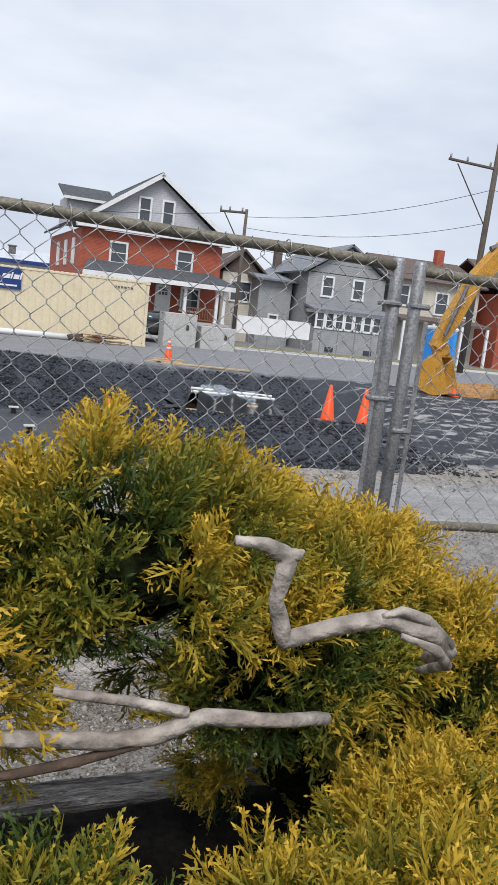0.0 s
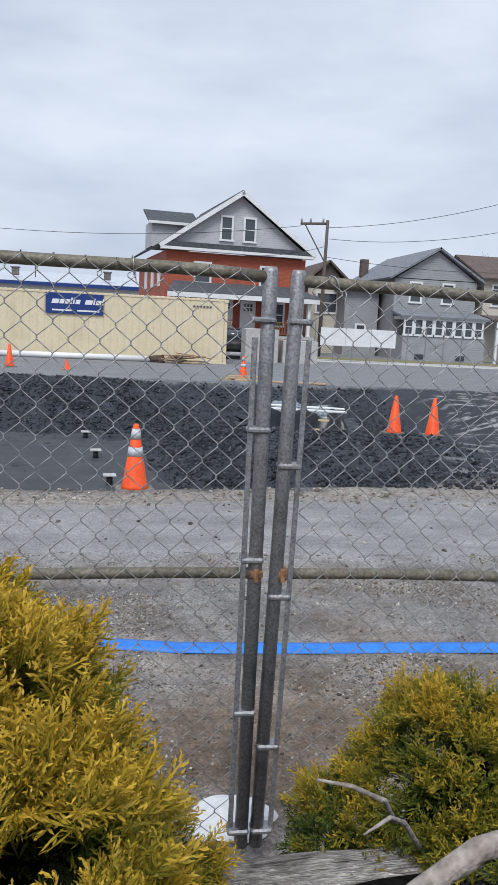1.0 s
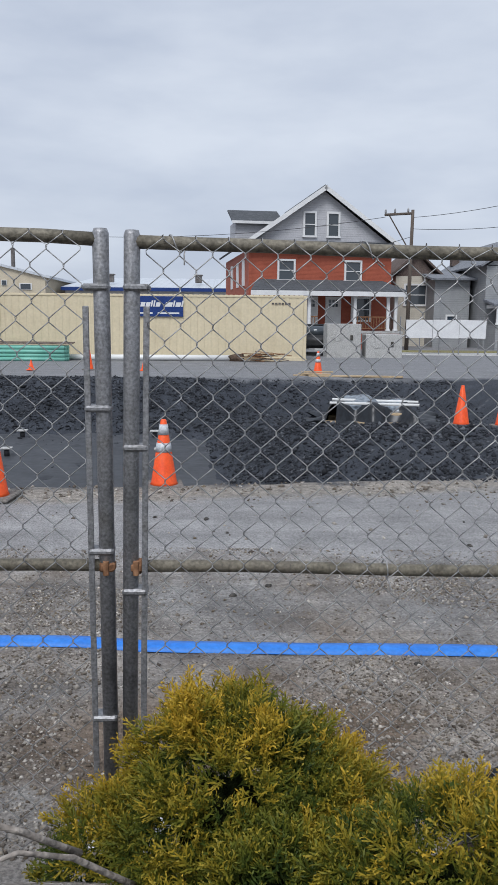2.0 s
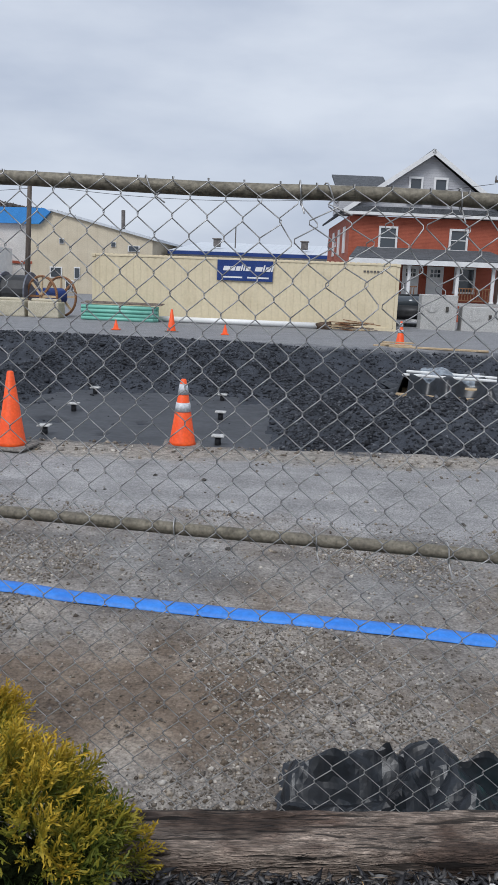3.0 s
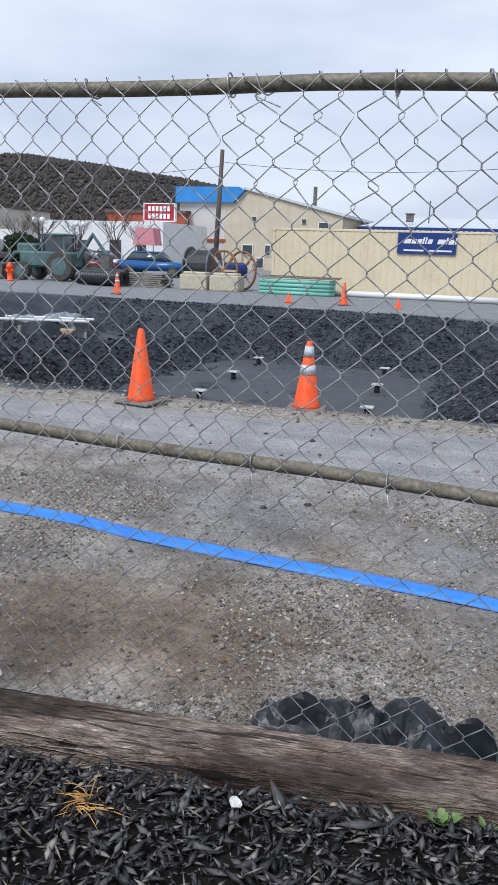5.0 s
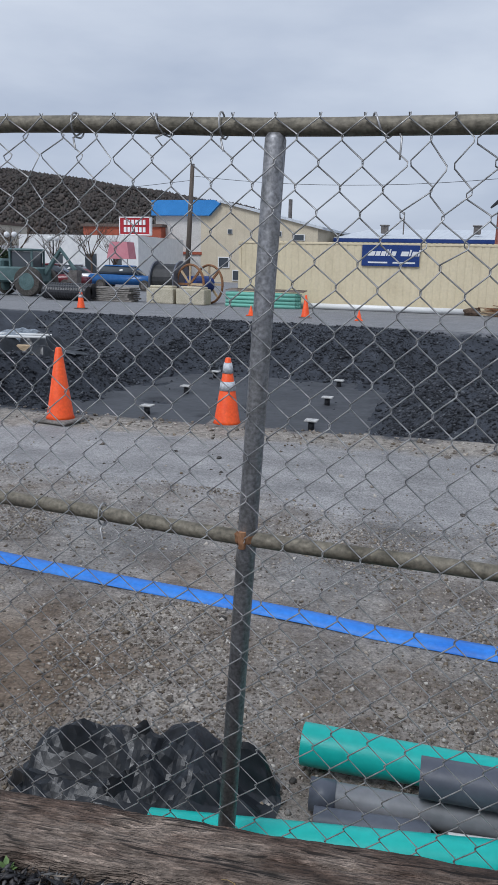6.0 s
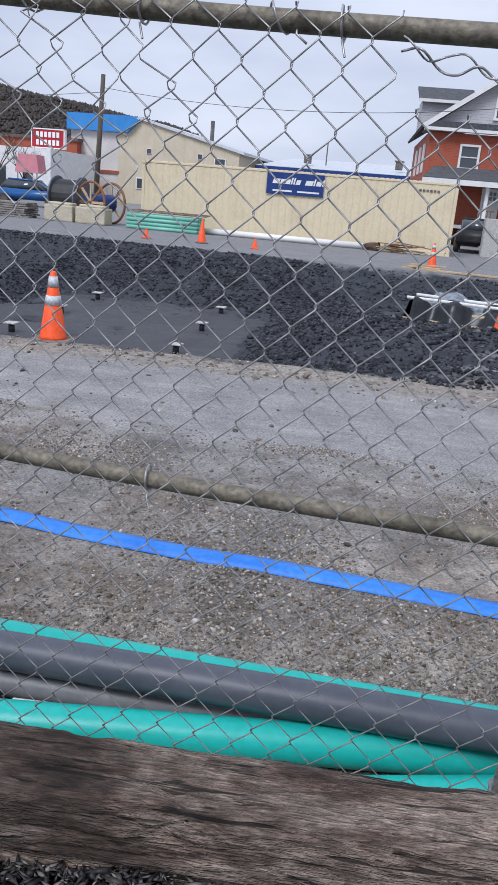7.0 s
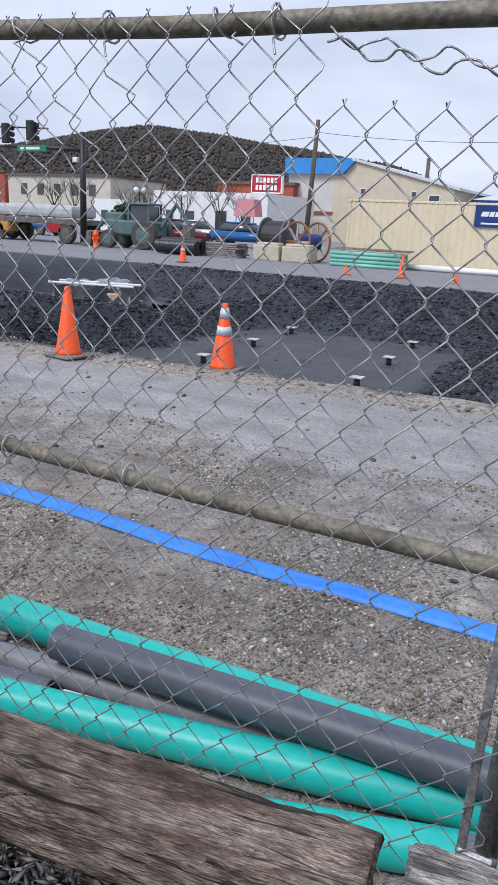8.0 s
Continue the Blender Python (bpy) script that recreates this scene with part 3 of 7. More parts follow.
# ---- storage container ----
def container():
    g = thing("storage_container", "long cream-painted steel storage container with blue sign", "container")
    L, D, Hc = 12.19, 2.44, 2.59
    bm = bmesh.new()
    xs, pitch, i = [], 0.28, 0
    x = -L + 0.12
    while x < -0.12:
        for dx, dy in ((0, 0), (0.16, 0), (0.19, 0.012), (0.25, 0.012)):
            if x + dx < -0.12:
                xs.append((x + dx, dy))
        x += pitch
    xs.append((-0.12, 0))
    lo, hi = 0.16, Hc - 0.06
    a = [bm.verts.new((px, 0.02 + dy, lo)) for px, dy in xs]
    c = [bm.verts.new((px, 0.02 + dy, hi)) for px, dy in xs]
    for k in range(len(a) - 1):
        bm.faces.new((a[k], a[k + 1], c[k + 1], c[k]))
    part("side_panel", bm, M_CONTAINER, g)
    bm = bmesh.new()
    box(bm, (L - 0.2, D - 0.10, Hc - 0.26), (-L / 2, D / 2 + 0.03, Hc / 2 + 0.04))
    part("body", bm, M_CONTAINER, g)
    for nm, z, h in (("bottom_rail", 0.09, 0.15), ("top_rail", Hc - 0.04, 0.08)):
        bm = bmesh.new()
        box(bm, (L - 0.3, 0.07, h), (-L / 2, 0.035, z + 0.0), 0.008)
        part(nm, bm, M_CONTAINER, g)
    bm = bmesh.new()
    box(bm, (L - 0.04, D - 0.05, 0.03), (-L / 2, D / 2, Hc - 0.02))
    for k in range(60):
        box(bm, (0.12, D - 0.1, 0.03), (-0.2 - k * 0.2, D / 2, Hc + 0.005))
    part("roof", bm, M_CONTAINER, g)
    for px in (-0.06, -L + 0.06):
        for py in (0.06, D - 0.06):
            bm = bmesh.new()
            box(bm, (0.12, 0.12, Hc - 0.25), (px, py, Hc / 2), 0.01)
            part("corner_post", bm, M_CONTAINER, g)
            for z in (0.06, Hc - 0.06):
                bm = bmesh.new()
                box(bm, (0.165, 0.165, 0.118), (px, py, z), 0.012)
                part("corner_casting", bm, M_CONTAINER, g)
    bm = bmesh.new()
    box(bm, (2.2, 0.03, 0.79), (-6.0, -0.03, 2.13), 0.004)
    part("sign_panel", bm, M_SIGNBLUE, g, "dark blue sign panel")
    x = -6.88
    for w in (0.26, 0.17, 0.17, 0.06, 0.06, 0.17, 0.0, 0.28, 0.06, 0.2, 0.06):
        if w == 0.0:
            x += 0.16
            continue
        bm = bmesh.new()
        tall = 0.24 if w < 0.1 else 0.17
        outline = [(x, 2.12), (x + w, 2.12), (x + w + 0.05, 2.12 + tall), (x + 0.05, 2.12 + tall)]
        prism(bm, outline, -0.052, -0.044)
        part("lettering_bar", bm, M_WHITE, g, "white slanted lettering bar")
        x += w + 0.035
    for x0, w in ((-6.85, 0.75), (-5.9, 0.85)):
        bm = bmesh.new()
        box(bm, (w, 0.008, 0.06), (x0 + w / 2, -0.048, 1.87))
        part("lettering_bar", bm, M_WHITE, g, "thin white lettering bar")
    for k in range(6):
        bm = bmesh.new()
        box(bm, (0.09, 0.006, 0.07), (-1.35 + k * 0.13, -0.004, 2.28))
        part("marking", bm, M_STEEL, g, "small dark stencilled bar")
    return g


container()

# ---- traffic cones ----
def cone(hgt, striped, label, m, base=0.36):
    g = thing("traffic_cone", label, "traffic cone", m, "traffic cones")
    bm = bmesh.new()
    box(bm, (base, base, 0.035), (0, 0, 0.018), 0.012)
    part("base", bm, M_CONEBASE if striped or hgt > 0.5 else M_ORANGE, g, "dusty black rubber base" if hgt > 0.5 else "")
    rb, rt = min(base, 0.36) * 0.37, 0.03 * hgt / 0.71
    bm = bmesh.new()
    lathe(bm, [(rb * 1.12, 0.03), (rb, 0.06 * hgt / 0.71), (rt, hgt - 0.012), (rt * 0.7, hgt)], 20)
    part("body", bm, M_ORANGE, g, smooth=True)
    if striped:
        for z0, z1 in ((0.53, 0.66), (0.78, 0.93)):
            rr = lambda q: rb + (rt - rb) * (q - 0.085) / (1 - 0.085)
            bm = bmesh.new()
            lathe(bm, [(rr(z0) + 0.004, z0 * hgt), (rr(z1) + 0.004, z1 * hgt)], 20)
            part("reflective_collar", bm, M_REFLECT, g, "silver-white reflective collar", smooth=True)
    return g


def on_ground(x, y, rz=0.0, dz=0.0):
    return pose(x, y, ground_z(x, y) + dz, 0, 0, rz)


cone(0.71, True, "orange traffic cone with two white reflective collars", on_ground(-3.80, -22.93, 8, 0.015), 0.40)
cone(0.75, False, "tall plain orange traffic cone on black base", on_ground(-5.35, -23.62, -5, 0.01), 0.40)
cone(0.71, False, "plain orange traffic cone on dark gravel", on_ground(0.97, -17.5, 20))
cone(0.71, False, "plain orange traffic cone on dark gravel", on_ground(1.72, -17.5, 5))
cone(0.33, False, "small orange traffic cone at the roadside", on_ground(-9.2, -6.85), 0.25)
cone(0.71, False, "plain orange traffic cone at the roadside", on_ground(-7.48, -6.55, 30))
cone(0.33, False, "small orange traffic cone at the roadside", on_ground(-5.76, -6.6, 10), 0.25)
cone(0.71, True, "orange traffic cone with reflective collars beside boards", on_ground(-0.42, -7.7, 12))
cone(0.71, True, "orange traffic cone with reflective collars beside stacked lumber", on_ground(-15.2, -7.2, 4))
cone(0.33, False, "small orange traffic cone near the excavator", on_ground(7.3, -11.5, 4), 0.25)

# ---- blue hose ----
bm = bmesh.new()
hp = []
for i in range(61):
    x = -12 + 18 * i / 60
    yh = float(np.interp(x, [-12, -4, -1.4, 0.2, 6], [-26.75, -26.91, -27.05, -27.05, -26.95])) + 0.012 * math.sin(x * 2.3)
    hp.append((x, yh, ground_z(x, yh)))
rings = []
for i, p in enumerate(hp):
    rings.append([bm.verts.new((p[0], p[1] + dy, p[2] + dz)) for dy, dz in ((-0.058, 0.004), (-0.05, 0.022), (0.0, 0.03), (0.05, 0.022), (0.058, 0.004))])
for a, c in zip(rings, rings[1:]):
    for k in range(4):
        bm.faces.new((a[k], a[k + 1], c[k + 1], c[k]))
tagged(part("lay_flat_hose", bm, M_HOSE, smooth=True), "bright blue lay-flat hose on the gravel", "hose")

# ---- timbers ----
def timber(a, c, w, h, m, label, seed, near=True, knots=()):
    """A rough squared timber from a to c (the middle of its top face), worn, with open checks and knot holes (x, side)."""
    a, c = Vector(a), Vector(c)
    d = (c - a)
    L = d.length
    u = d.normalized()
    s = Vector((0, 0, 1)).cross(u).normalized()
    up = u.cross(s)
    r = 0.016
    k, kf = (26, 22) if near else (6, 4)
    seg = int(L / (0.0055 if near else 0.05))
    prof = []
    for i in range(k + 1):
        prof.append((-w / 2 + r + (w - 2 * r) * i / k, 0.0))
    for ang in (60, 30, 0):
        prof.append((w / 2 - r + r * math.cos(radians(ang)), -r + r * math.sin(radians(ang))))
    for i in range(1, 4):
        prof.append((w / 2, -r - (h - 2 * r) * i / 3))
    prof.append((w / 2 - r, -h))
    prof.append((-w / 2 + r, -h))
    for i in range(kf):
        prof.append((-w / 2, -h + r + (h - 2 * r) * i / kf))
    for ang in (180, 150, 120):
        prof.append((-w / 2 + r + r * math.cos(radians(ang)), -r + r * math.sin(radians(ang))))
    verts, n = [], len(prof)
    ey, ez = Vector((0, 1, 0)), Vector((0, 0, 1))
    for i in range(seg + 1):
        q = i / seg
        x = q * L
        ends = min(x, L - x)
        for px, pz in prof:
            o = noise.noise((x * 1.2 + seed, px * 9, pz * 9)) * 0.007 + noise.noise((x * 7 + seed, px * 30, pz * 30)) * 0.004
            if near:
                across = px - pz * 0.9 + 0.012 * noise.noise((x * 3, px * 4, seed))
                e = abs(noise.noise((x * 1.6 + seed, across * 26, seed)))
                o -= 0.012 * max(0.0, 1 - e / 0.07) * (0.4 + 0.6 * sstep(noise.noise((x * 2.2, across * 8, seed + 9)), -0.1, 0.3))
                o += 0.0030 * noise.noise((x * 14, across * 190, seed)) + 0.0018 * noise.noise((x * 40, across * 320, seed))
                for kx, ks in knots:
                    o -= 0.035 * max(0.0, 1 - math.hypot((x - kx) / 0.020, (px - ks) / 0.009)) ** 0.7 * (1 if pz > -r else 0)
                    g = math.hypot((x - kx) / 0.06, (px - ks) / 0.022)
                    o += 0.004 * math.exp(-g * g)
            rough_end = (0.012 * noise.noise((px * 40, pz * 40, seed)) + 0.006 * noise.noise((px * 130, pz * 130, seed))) * max(0.0, 1 - ends / 0.02)
            tx = 0.03 * max(0.0, 1 - ends / 0.03) ** 2
            mid = -h / 2
            p = Vector((x + rough_end + seed * 3, 0, 0)) + ey * (px * (1 - tx) + (o if abs(px) > w / 2 - r * 0.5 and pz < -r * 0.5 else 0) * (1 if px > 0 else -1)) + ez * (mid + (pz - mid) * (1 - tx) + (o if pz > -r else 0))
            verts.append(p)
    faces = []
    for i in range(seg):
        for j in range(n):
            faces.append((i * n + j, i * n + (j + 1) % n, (i + 1) * n + (j + 1) % n, (i + 1) * n + j))
    faces.append(list(range(n - 1, -1, -1)))
    faces.append([seg * n + j for j in range(n)])
    ob = link_mesh("landscape_timber", verts, faces, m, smooth=near)
    o = a - u * (seed * 3)
    ob.matrix_basis = Matrix(((u.x, s.x, up.x, o.x), (u.y, s.y, up.y, o.y), (u.z, s.z, up.z, o.z), (0, 0, 0, 1)))
    return tagged(ob, label, "timber", "bed edging timbers")


def edge_y(x):
    """The line of the raised bed's edge, the far side of its timbers."""
    return float(np.interp(x, [-9.0, -4.0, -2.45, -1.6, -0.9, 0.2, 5.0], [-29.75, -29.57, -29.45, -29.305, -29.205, -29.045, -28.42]))


COURSE = 0.118
for k in range(6):
    dz = -COURSE * k
    own = "" if k == 0 else " lower course"
    timber((-2.72, edge_y(-2.72) - 0.060, 0.690 + dz), (-0.905, edge_y(-0.905) - 0.058, 0.705 + dz), 0.114, 0.115, M_BEAM, "weathered brown landscape timber edging a raised mulch bed" + own, 1.0 + 3 * k, k == 0)
    timber((-0.885, edge_y(-0.885) - 0.066, 0.70 + dz), (0.205, edge_y(0.205) - 0.066, 0.70 + dz), 0.132, 0.116, M_BEAM, "cracked weathered landscape timber with knot and split end" + own, 7.0 + 3 * k, k == 0, ((0.235, 0.03), (0.07, 0.02)))
    timber((0.25, edge_y(0.25) - 0.065, 0.705 + dz), (1.9, edge_y(1.9) - 0.065, 0.71 + dz), 0.125, 0.115, M_BEAM_GREY, "pale grey weathered landscape timber end" + own, 13.0 + 3 * k, k == 0)
    timber((-5.2, edge_y(-5.2) - 0.055, 0.63 + dz), (-2.76, edge_y(-2.76) - 0.055, 0.655 + dz), 0.108, 0.115, M_BEAM_GREY, "grey split landscape timber under the shrubs" + own, 17.0 + 3 * k, k == 0)

# ---- mulch bed ----
def bed_z(x, y):
    e = edge_y(x)
    top = 0.672 - 0.092 * sstep(x, -1.3, -0.5) + 0.018 * noise.noise((x * 1.4, y * 1.4, 1.0)) + 0.010 * noise.noise((x * 6, y * 6, 2.0))
    return top - 0.80 * sstep(y, e - 0.13, e - 0.005)


M_MULCHBED = mat("dark_soil", [(0.006, 0.0055, 0.005), (0.018, 0.016, 0.014)], rough=1.0, scale=10, bump=0.8, bump_scale=60, spec=0.05)
bx, by = list(np.arange(-9, 5.01, 0.1)), list(np.arange(-36, -30.4, 0.2)) + list(np.arange(-30.4, -28.2, 0.05))
bv = [(float(x), float(y), bed_z(x, y)) for y in by for x in bx]
bf = [(j * len(bx) + i, j * len(bx) + i + 1, (j + 1) * len(bx) + i + 1, (j + 1) * len(bx) + i) for j in range(len(by) - 1) for i in range(len(bx) - 1)]
tagged(link_mesh("planting_bed", bv, bf, M_MULCHBED, smooth=True), "dark soil planting bed behind the timbers", "ground", kind="structure")
rs = np.random.default_rng(11)
k = 42000
px, py = rs.uniform(-3.3, 0.35, k), rs.uniform(0.0, 1.0, k) ** 1.25
py = np.array([edge_y(float(a)) - 0.137 - 0.85 * float(c) for a, c in zip(px, py)])
pz = np.array([bed_z(float(a), float(c)) for a, c in zip(px, py)]) + rs.uniform(0.0, 0.016, k)
M_MULCH = island_mat("bark_mulch", [(0.008, 0.008, 0.010), (0.022, 0.022, 0.025), (0.060, 0.058, 0.060), (0.014, 0.014, 0.016), (0.15, 0.145, 0.14), (0.030, 0.029, 0.032), (0.085, 0.076, 0.07), (0.30, 0.27, 0.235)], rough=0.5)
scatter("bark_mulch", np.stack([px, py, pz], -1), rs.gamma(2.2, 0.00098, k) + 0.0010, M_MULCH, "black dyed shredded bark mulch with paler chips", "mulch", flat=0.45, long=3.4, seed=3, tilt=0.32)

k = 260
px, py = rs.uniform(-3.0, 0.3, k), rs.uniform(0.0, 1.0, k)
py = np.array([edge_y(float(a)) - 0.15 - 0.6 * float(c) for a, c in zip(px, py)])
pz = np.array([bed_z(float(a), float(c)) for a, c in zip(px, py)]) + rs.uniform(0.014, 0.024, k)
M_STICK = island_mat("dead_twig", [(0.10, 0.075, 0.055), (0.30, 0.25, 0.20), (0.18, 0.14, 0.10), (0.40, 0.34, 0.27)], rough=0.85)
scatter("dead_twigs", np.stack([px, py, pz], -1), rs.uniform(0.0011, 0.0022, k), M_STICK, "thin dead twigs and pale sticks on the mulch", "twigs", flat=0.8, long=14.0, seed=9, tilt=0.12)

# ---- plastic pipes by the fence ----
def pipe(a, c, r, m, label, wall=0.008, bell=0.0, sleeve=None, n=28):
    a, c = Vector(a), Vector(c)
    u = (c - a).normalized()
    g = thing("plastic_pipe", label, "pipe", group="pipes along the fence")
    bm = bmesh.new()
    pts, rad = [a], [r + bell]
    if bell:
        pts += [a + u * 0.22, a + u * 0.27]
        rad += [r + bell, r]
    pts.append(c)
    rad.append(r)
    tube(bm, pts, rad, n, False)
    inner = [p for p in pts]
    tube(bm, inner, [q - wall for q in rad], n, False)
    part("barrel", bm, m, g, smooth=True)
    for e, q in ((a, r + bell), (c, r)):
        bm = bmesh.new()
        ref = Vector((0, 0, 1))
        w = ref.cross(u).normalized()
        up = u.cross(w)
        o1 = [bm.verts.new(e + (w * math.cos(t) + up * math.sin(t)) * q) for t in [2 * math.pi * k / n for k in range(n)]]
        o2 = [bm.verts.new(e + (w * math.cos(t) + up * math.sin(t)) * (q - wall)) for t in [2 * math.pi * k / n for k in range(n)]]
        for k in range(n):
            bm.faces.new((o1[k], o1[(k + 1) % n], o2[(k + 1) % n], o2[k]))
        part("rim", bm, m, g)
    if sleeve:
        bm = bmesh.new()
        tube(bm, [a + u * sleeve[0], c], sleeve[1], n, False)
        part("sleeve", bm, sleeve[2], g, "grey plastic sleeve", smooth=True)
    return g


pipe((-1.55, -28.068, 0.025), (2.6, -27.80, 0.04), 0.062, M_TEAL, "teal plastic sewer pipe on gravel by the fence", bell=0.005)
pipe((-1.165, -28.205, 0.10), (2.4, -27.966, 0.17), 0.058, M_GREYPIPE, "dark grey plastic pipe lying along teal pipe")
conduit = pipe((-1.44, -28.252, -0.005), (-0.2, -28.08, -0.02), 0.043, M_LIGHTPIPE, "light grey plastic conduit between larger pipes")
bm = bmesh.new()
tube(bm, [(-1.475, -28.257, -0.005), (-1.40, -28.2465, -0.005)], 0.048, 24)
part("coupling", bm, M_GREYPIPE, conduit, "dark grey coupling", smooth=True)
pipe((-1.44, -28.355, -0.015), (-1.12, -28.295, -0.02), 0.04, M_GREYPIPE, "grey plastic conduit low in the pipe pile")
pipe((-1.07, -28.292, -0.02), (-0.75, -28.225, -0.03), 0.024, M_PVC, "thin white plastic pipe between the conduits")
pipe((-1.85, -28.578, 0.0), (1.3, -27.822, 0.01), 0.059, M_TEAL, "teal plastic sewer pipe against the fence")
pipe((-0.45, -28.47, -0.02), (0.9, -28.025, 0.02), 0.059, M_TEAL, "second teal plastic sewer pipe against the fence")

# ---- crumpled sheeting ----
def crumpled(name, outline, height, m, label, seed, cells=46, folds=1.0):
    """A heap of sheeting over an oval plan: sharp folds and sagging edges."""
    cx, cy, ax, ay, rz = outline
    verts, faces = [], []
    for j in range(cells + 1):
        for i in range(cells + 1):
            u, v = 2 * i / cells - 1, 2 * j / cells - 1
            q = max(abs(u), abs(v))
            rad = math.hypot(u, v) or 1e-6
            uu, vv = u * q / rad, v * q / rad
            wob = 1 + 0.22 * noise.noise((uu * 2 + seed, vv * 2, 0.5))
            dome = max(0.0, 1 - q ** 2.2)
            f = 0.0
            wx = uu + 0.22 * noise.noise((uu * 1.7, vv * 1.7, seed))
            wy = vv + 0.22 * noise.noise((uu * 1.7 + 5, vv * 1.7, seed))
            for k in range(7):
                an = 2.4 * k + seed
                t = (wx * math.cos(an) + wy * math.sin(an)) * (0.55 + 0.30 * k) + 0.37 * k * seed
                amp = 0.5 / (1 + 0.55 * k)
                f += amp * (abs((t % 1.0) * 2 - 1) - 0.5) * (1 + noise.noise((uu * 2, vv * 2, k * 3.0 + seed)))
            z = height * dome ** 0.5 * (0.60 + 0.24 * uu + folds * 0.8 * f) + 0.006 * (0.5 + f)
            x0, y0 = uu * ax * wob, vv * ay * wob
            c, s = math.cos(rz), math.sin(rz)
            X, Y = cx + x0 * c - y0 * s, cy + x0 * s + y0 * c
            verts.append((X, Y, ground_z(X, Y) + max(0.004, z)))
    w = cells + 1
    for j in range(cells):
        for i in range(cells):
            faces.append((j * w + i, j * w + i + 1, (j + 1) * w + i + 1, (j + 1) * w + i))
    return tagged(link_mesh(name, verts, faces, m), label, "plastic sheet")



def folded_sheet(cx, cy, ax, ay, rz, height, ridges, m, label, seed):
    """Stiff plastic sheeting thrown in a heap: flat panes that fall from a few sharp ridges, with small creases."""
    nx, ny = 64, 44
    verts, faces = [], []
    c, s_ = math.cos(rz), math.sin(rz)
    for j in range(ny + 1):
        for i in range(nx + 1):
            u, v = 2 * i / nx - 1, 2 * j / ny - 1
            wu = u + 0.10 * noise.noise((u * 2.2 + seed, v * 2.2, 1.0))
            wv = v + 0.12 * noise.noise((u * 2.2, v * 2.2 + seed, 4.0))
            z = 0.0
            for ua, va, ub, vb, h0, h1, wd in ridges:
                du, dv = ub - ua, vb - va
                t = min(1.0, max(0.0, ((wu - ua) * du + (wv - va) * dv) / (du * du + dv * dv)))
                far = math.hypot(wu - ua - t * du, (wv - va - t * dv) * 0.8)
                z = max(z, (h0 + (h1 - h0) * t) * (1 - far / wd))
            crease = abs(noise.noise((wu * 3.1 + seed, wv * 2.4, 7.0))) + 0.2 * abs(noise.noise((wu * 6 + wv * 3, wv * 4, seed)))
            z = z * (0.78 + 0.60 * crease) + 0.08 * crease
            rim = max(abs(u), abs(v))
            edge = 1 + 0.20 * noise.noise((u * 2.5 + seed, v * 2.5, 9.0)) * rim
            x0, y0 = u * ax * edge * (1 - 0.25 * v * v * abs(u)), v * ay * edge * (1 - 0.2 * u * u * abs(v))
            z *= 1 - sstep(rim, 0.88, 1.0) * 0.9
            X, Y = cx + x0 * c - y0 * s_, cy + x0 * s_ + y0 * c
            verts.append((X, Y, ground_z(X, Y) + 0.004 + height * z))
    w = nx + 1
    for j in range(ny):
        for i in range(nx):
            q = j * w + i
            faces += [(q, q + 1, q + w + 1), (q, q + w + 1, q + w)] if (i + j) % 2 else [(q, q + 1, q + w), (q + 1, q + w + 1, q + w)]
    return tagged(link_mesh("plastic_sheet", verts, faces, m), label, "plastic sheet")


folded_sheet(-2.0, -28.385, 0.43, 0.25, 0.10, 0.235,
             [(0.38, 0.55, 0.62, -0.80, 1.0, 0.45, 0.42), (-0.62, 0.25, 0.02, 0.50, 0.62, 0.80, 0.34), (-0.95, -0.55, -0.15, -0.40, 0.30, 0.42, 0.42), (-0.05, -0.35, 0.38, 0.50, 0.50, 0.92, 0.24), (0.62, 0.45, 0.95, 0.55, 0.70, 0.55, 0.26)],
             M_TARP, "crumpled heap of black plastic sheeting behind the fence", 3.0)
crumpled("plastic_sheet", (-3.50, -28.42, 0.17, 0.13, 0.2), 0.06, M_WHITE, "flattened white plastic bag behind the gate", 8.0, 26, 0.5)

# ---- pit: liner floor, capped stub pipes, gravel ----
M_LINER = mat("black_liner", [(0.0360, 0.0384, 0.0440), (0.0600, 0.0632, 0.0704)], rough=0.6, scale=1.2, bump=0.4, bump_scale=9, fine=0.2)
lx, ly = list(np.arange(-9.4, -1.2, 0.12)), list(np.arange(-22.6, -12.7, 0.12))
lv = [(float(x), float(y), max(-1.10, ground_z(x, y)) + 0.02 + 0.012 * noise.noise((x * 2, y * 2, 7.0)) - (0.08 if pit_share(x, y) + 0.10 * noise.noise((x * 1.1, y * 1.1, 5.0)) < 0.95 else 0.0)) for y in ly for x in lx]
lf = [(j * len(lx) + i, j * len(lx) + i + 1, (j + 1) * len(lx) + i + 1, (j + 1) * len(lx) + i) for j in range(len(ly) - 1) for i in range(len(lx) - 1)]
tagged(link_mesh("pit_liner", lv, lf, M_LINER, smooth=True), "dark grey compacted liner on the pit floor", "pit floor", kind="structure")
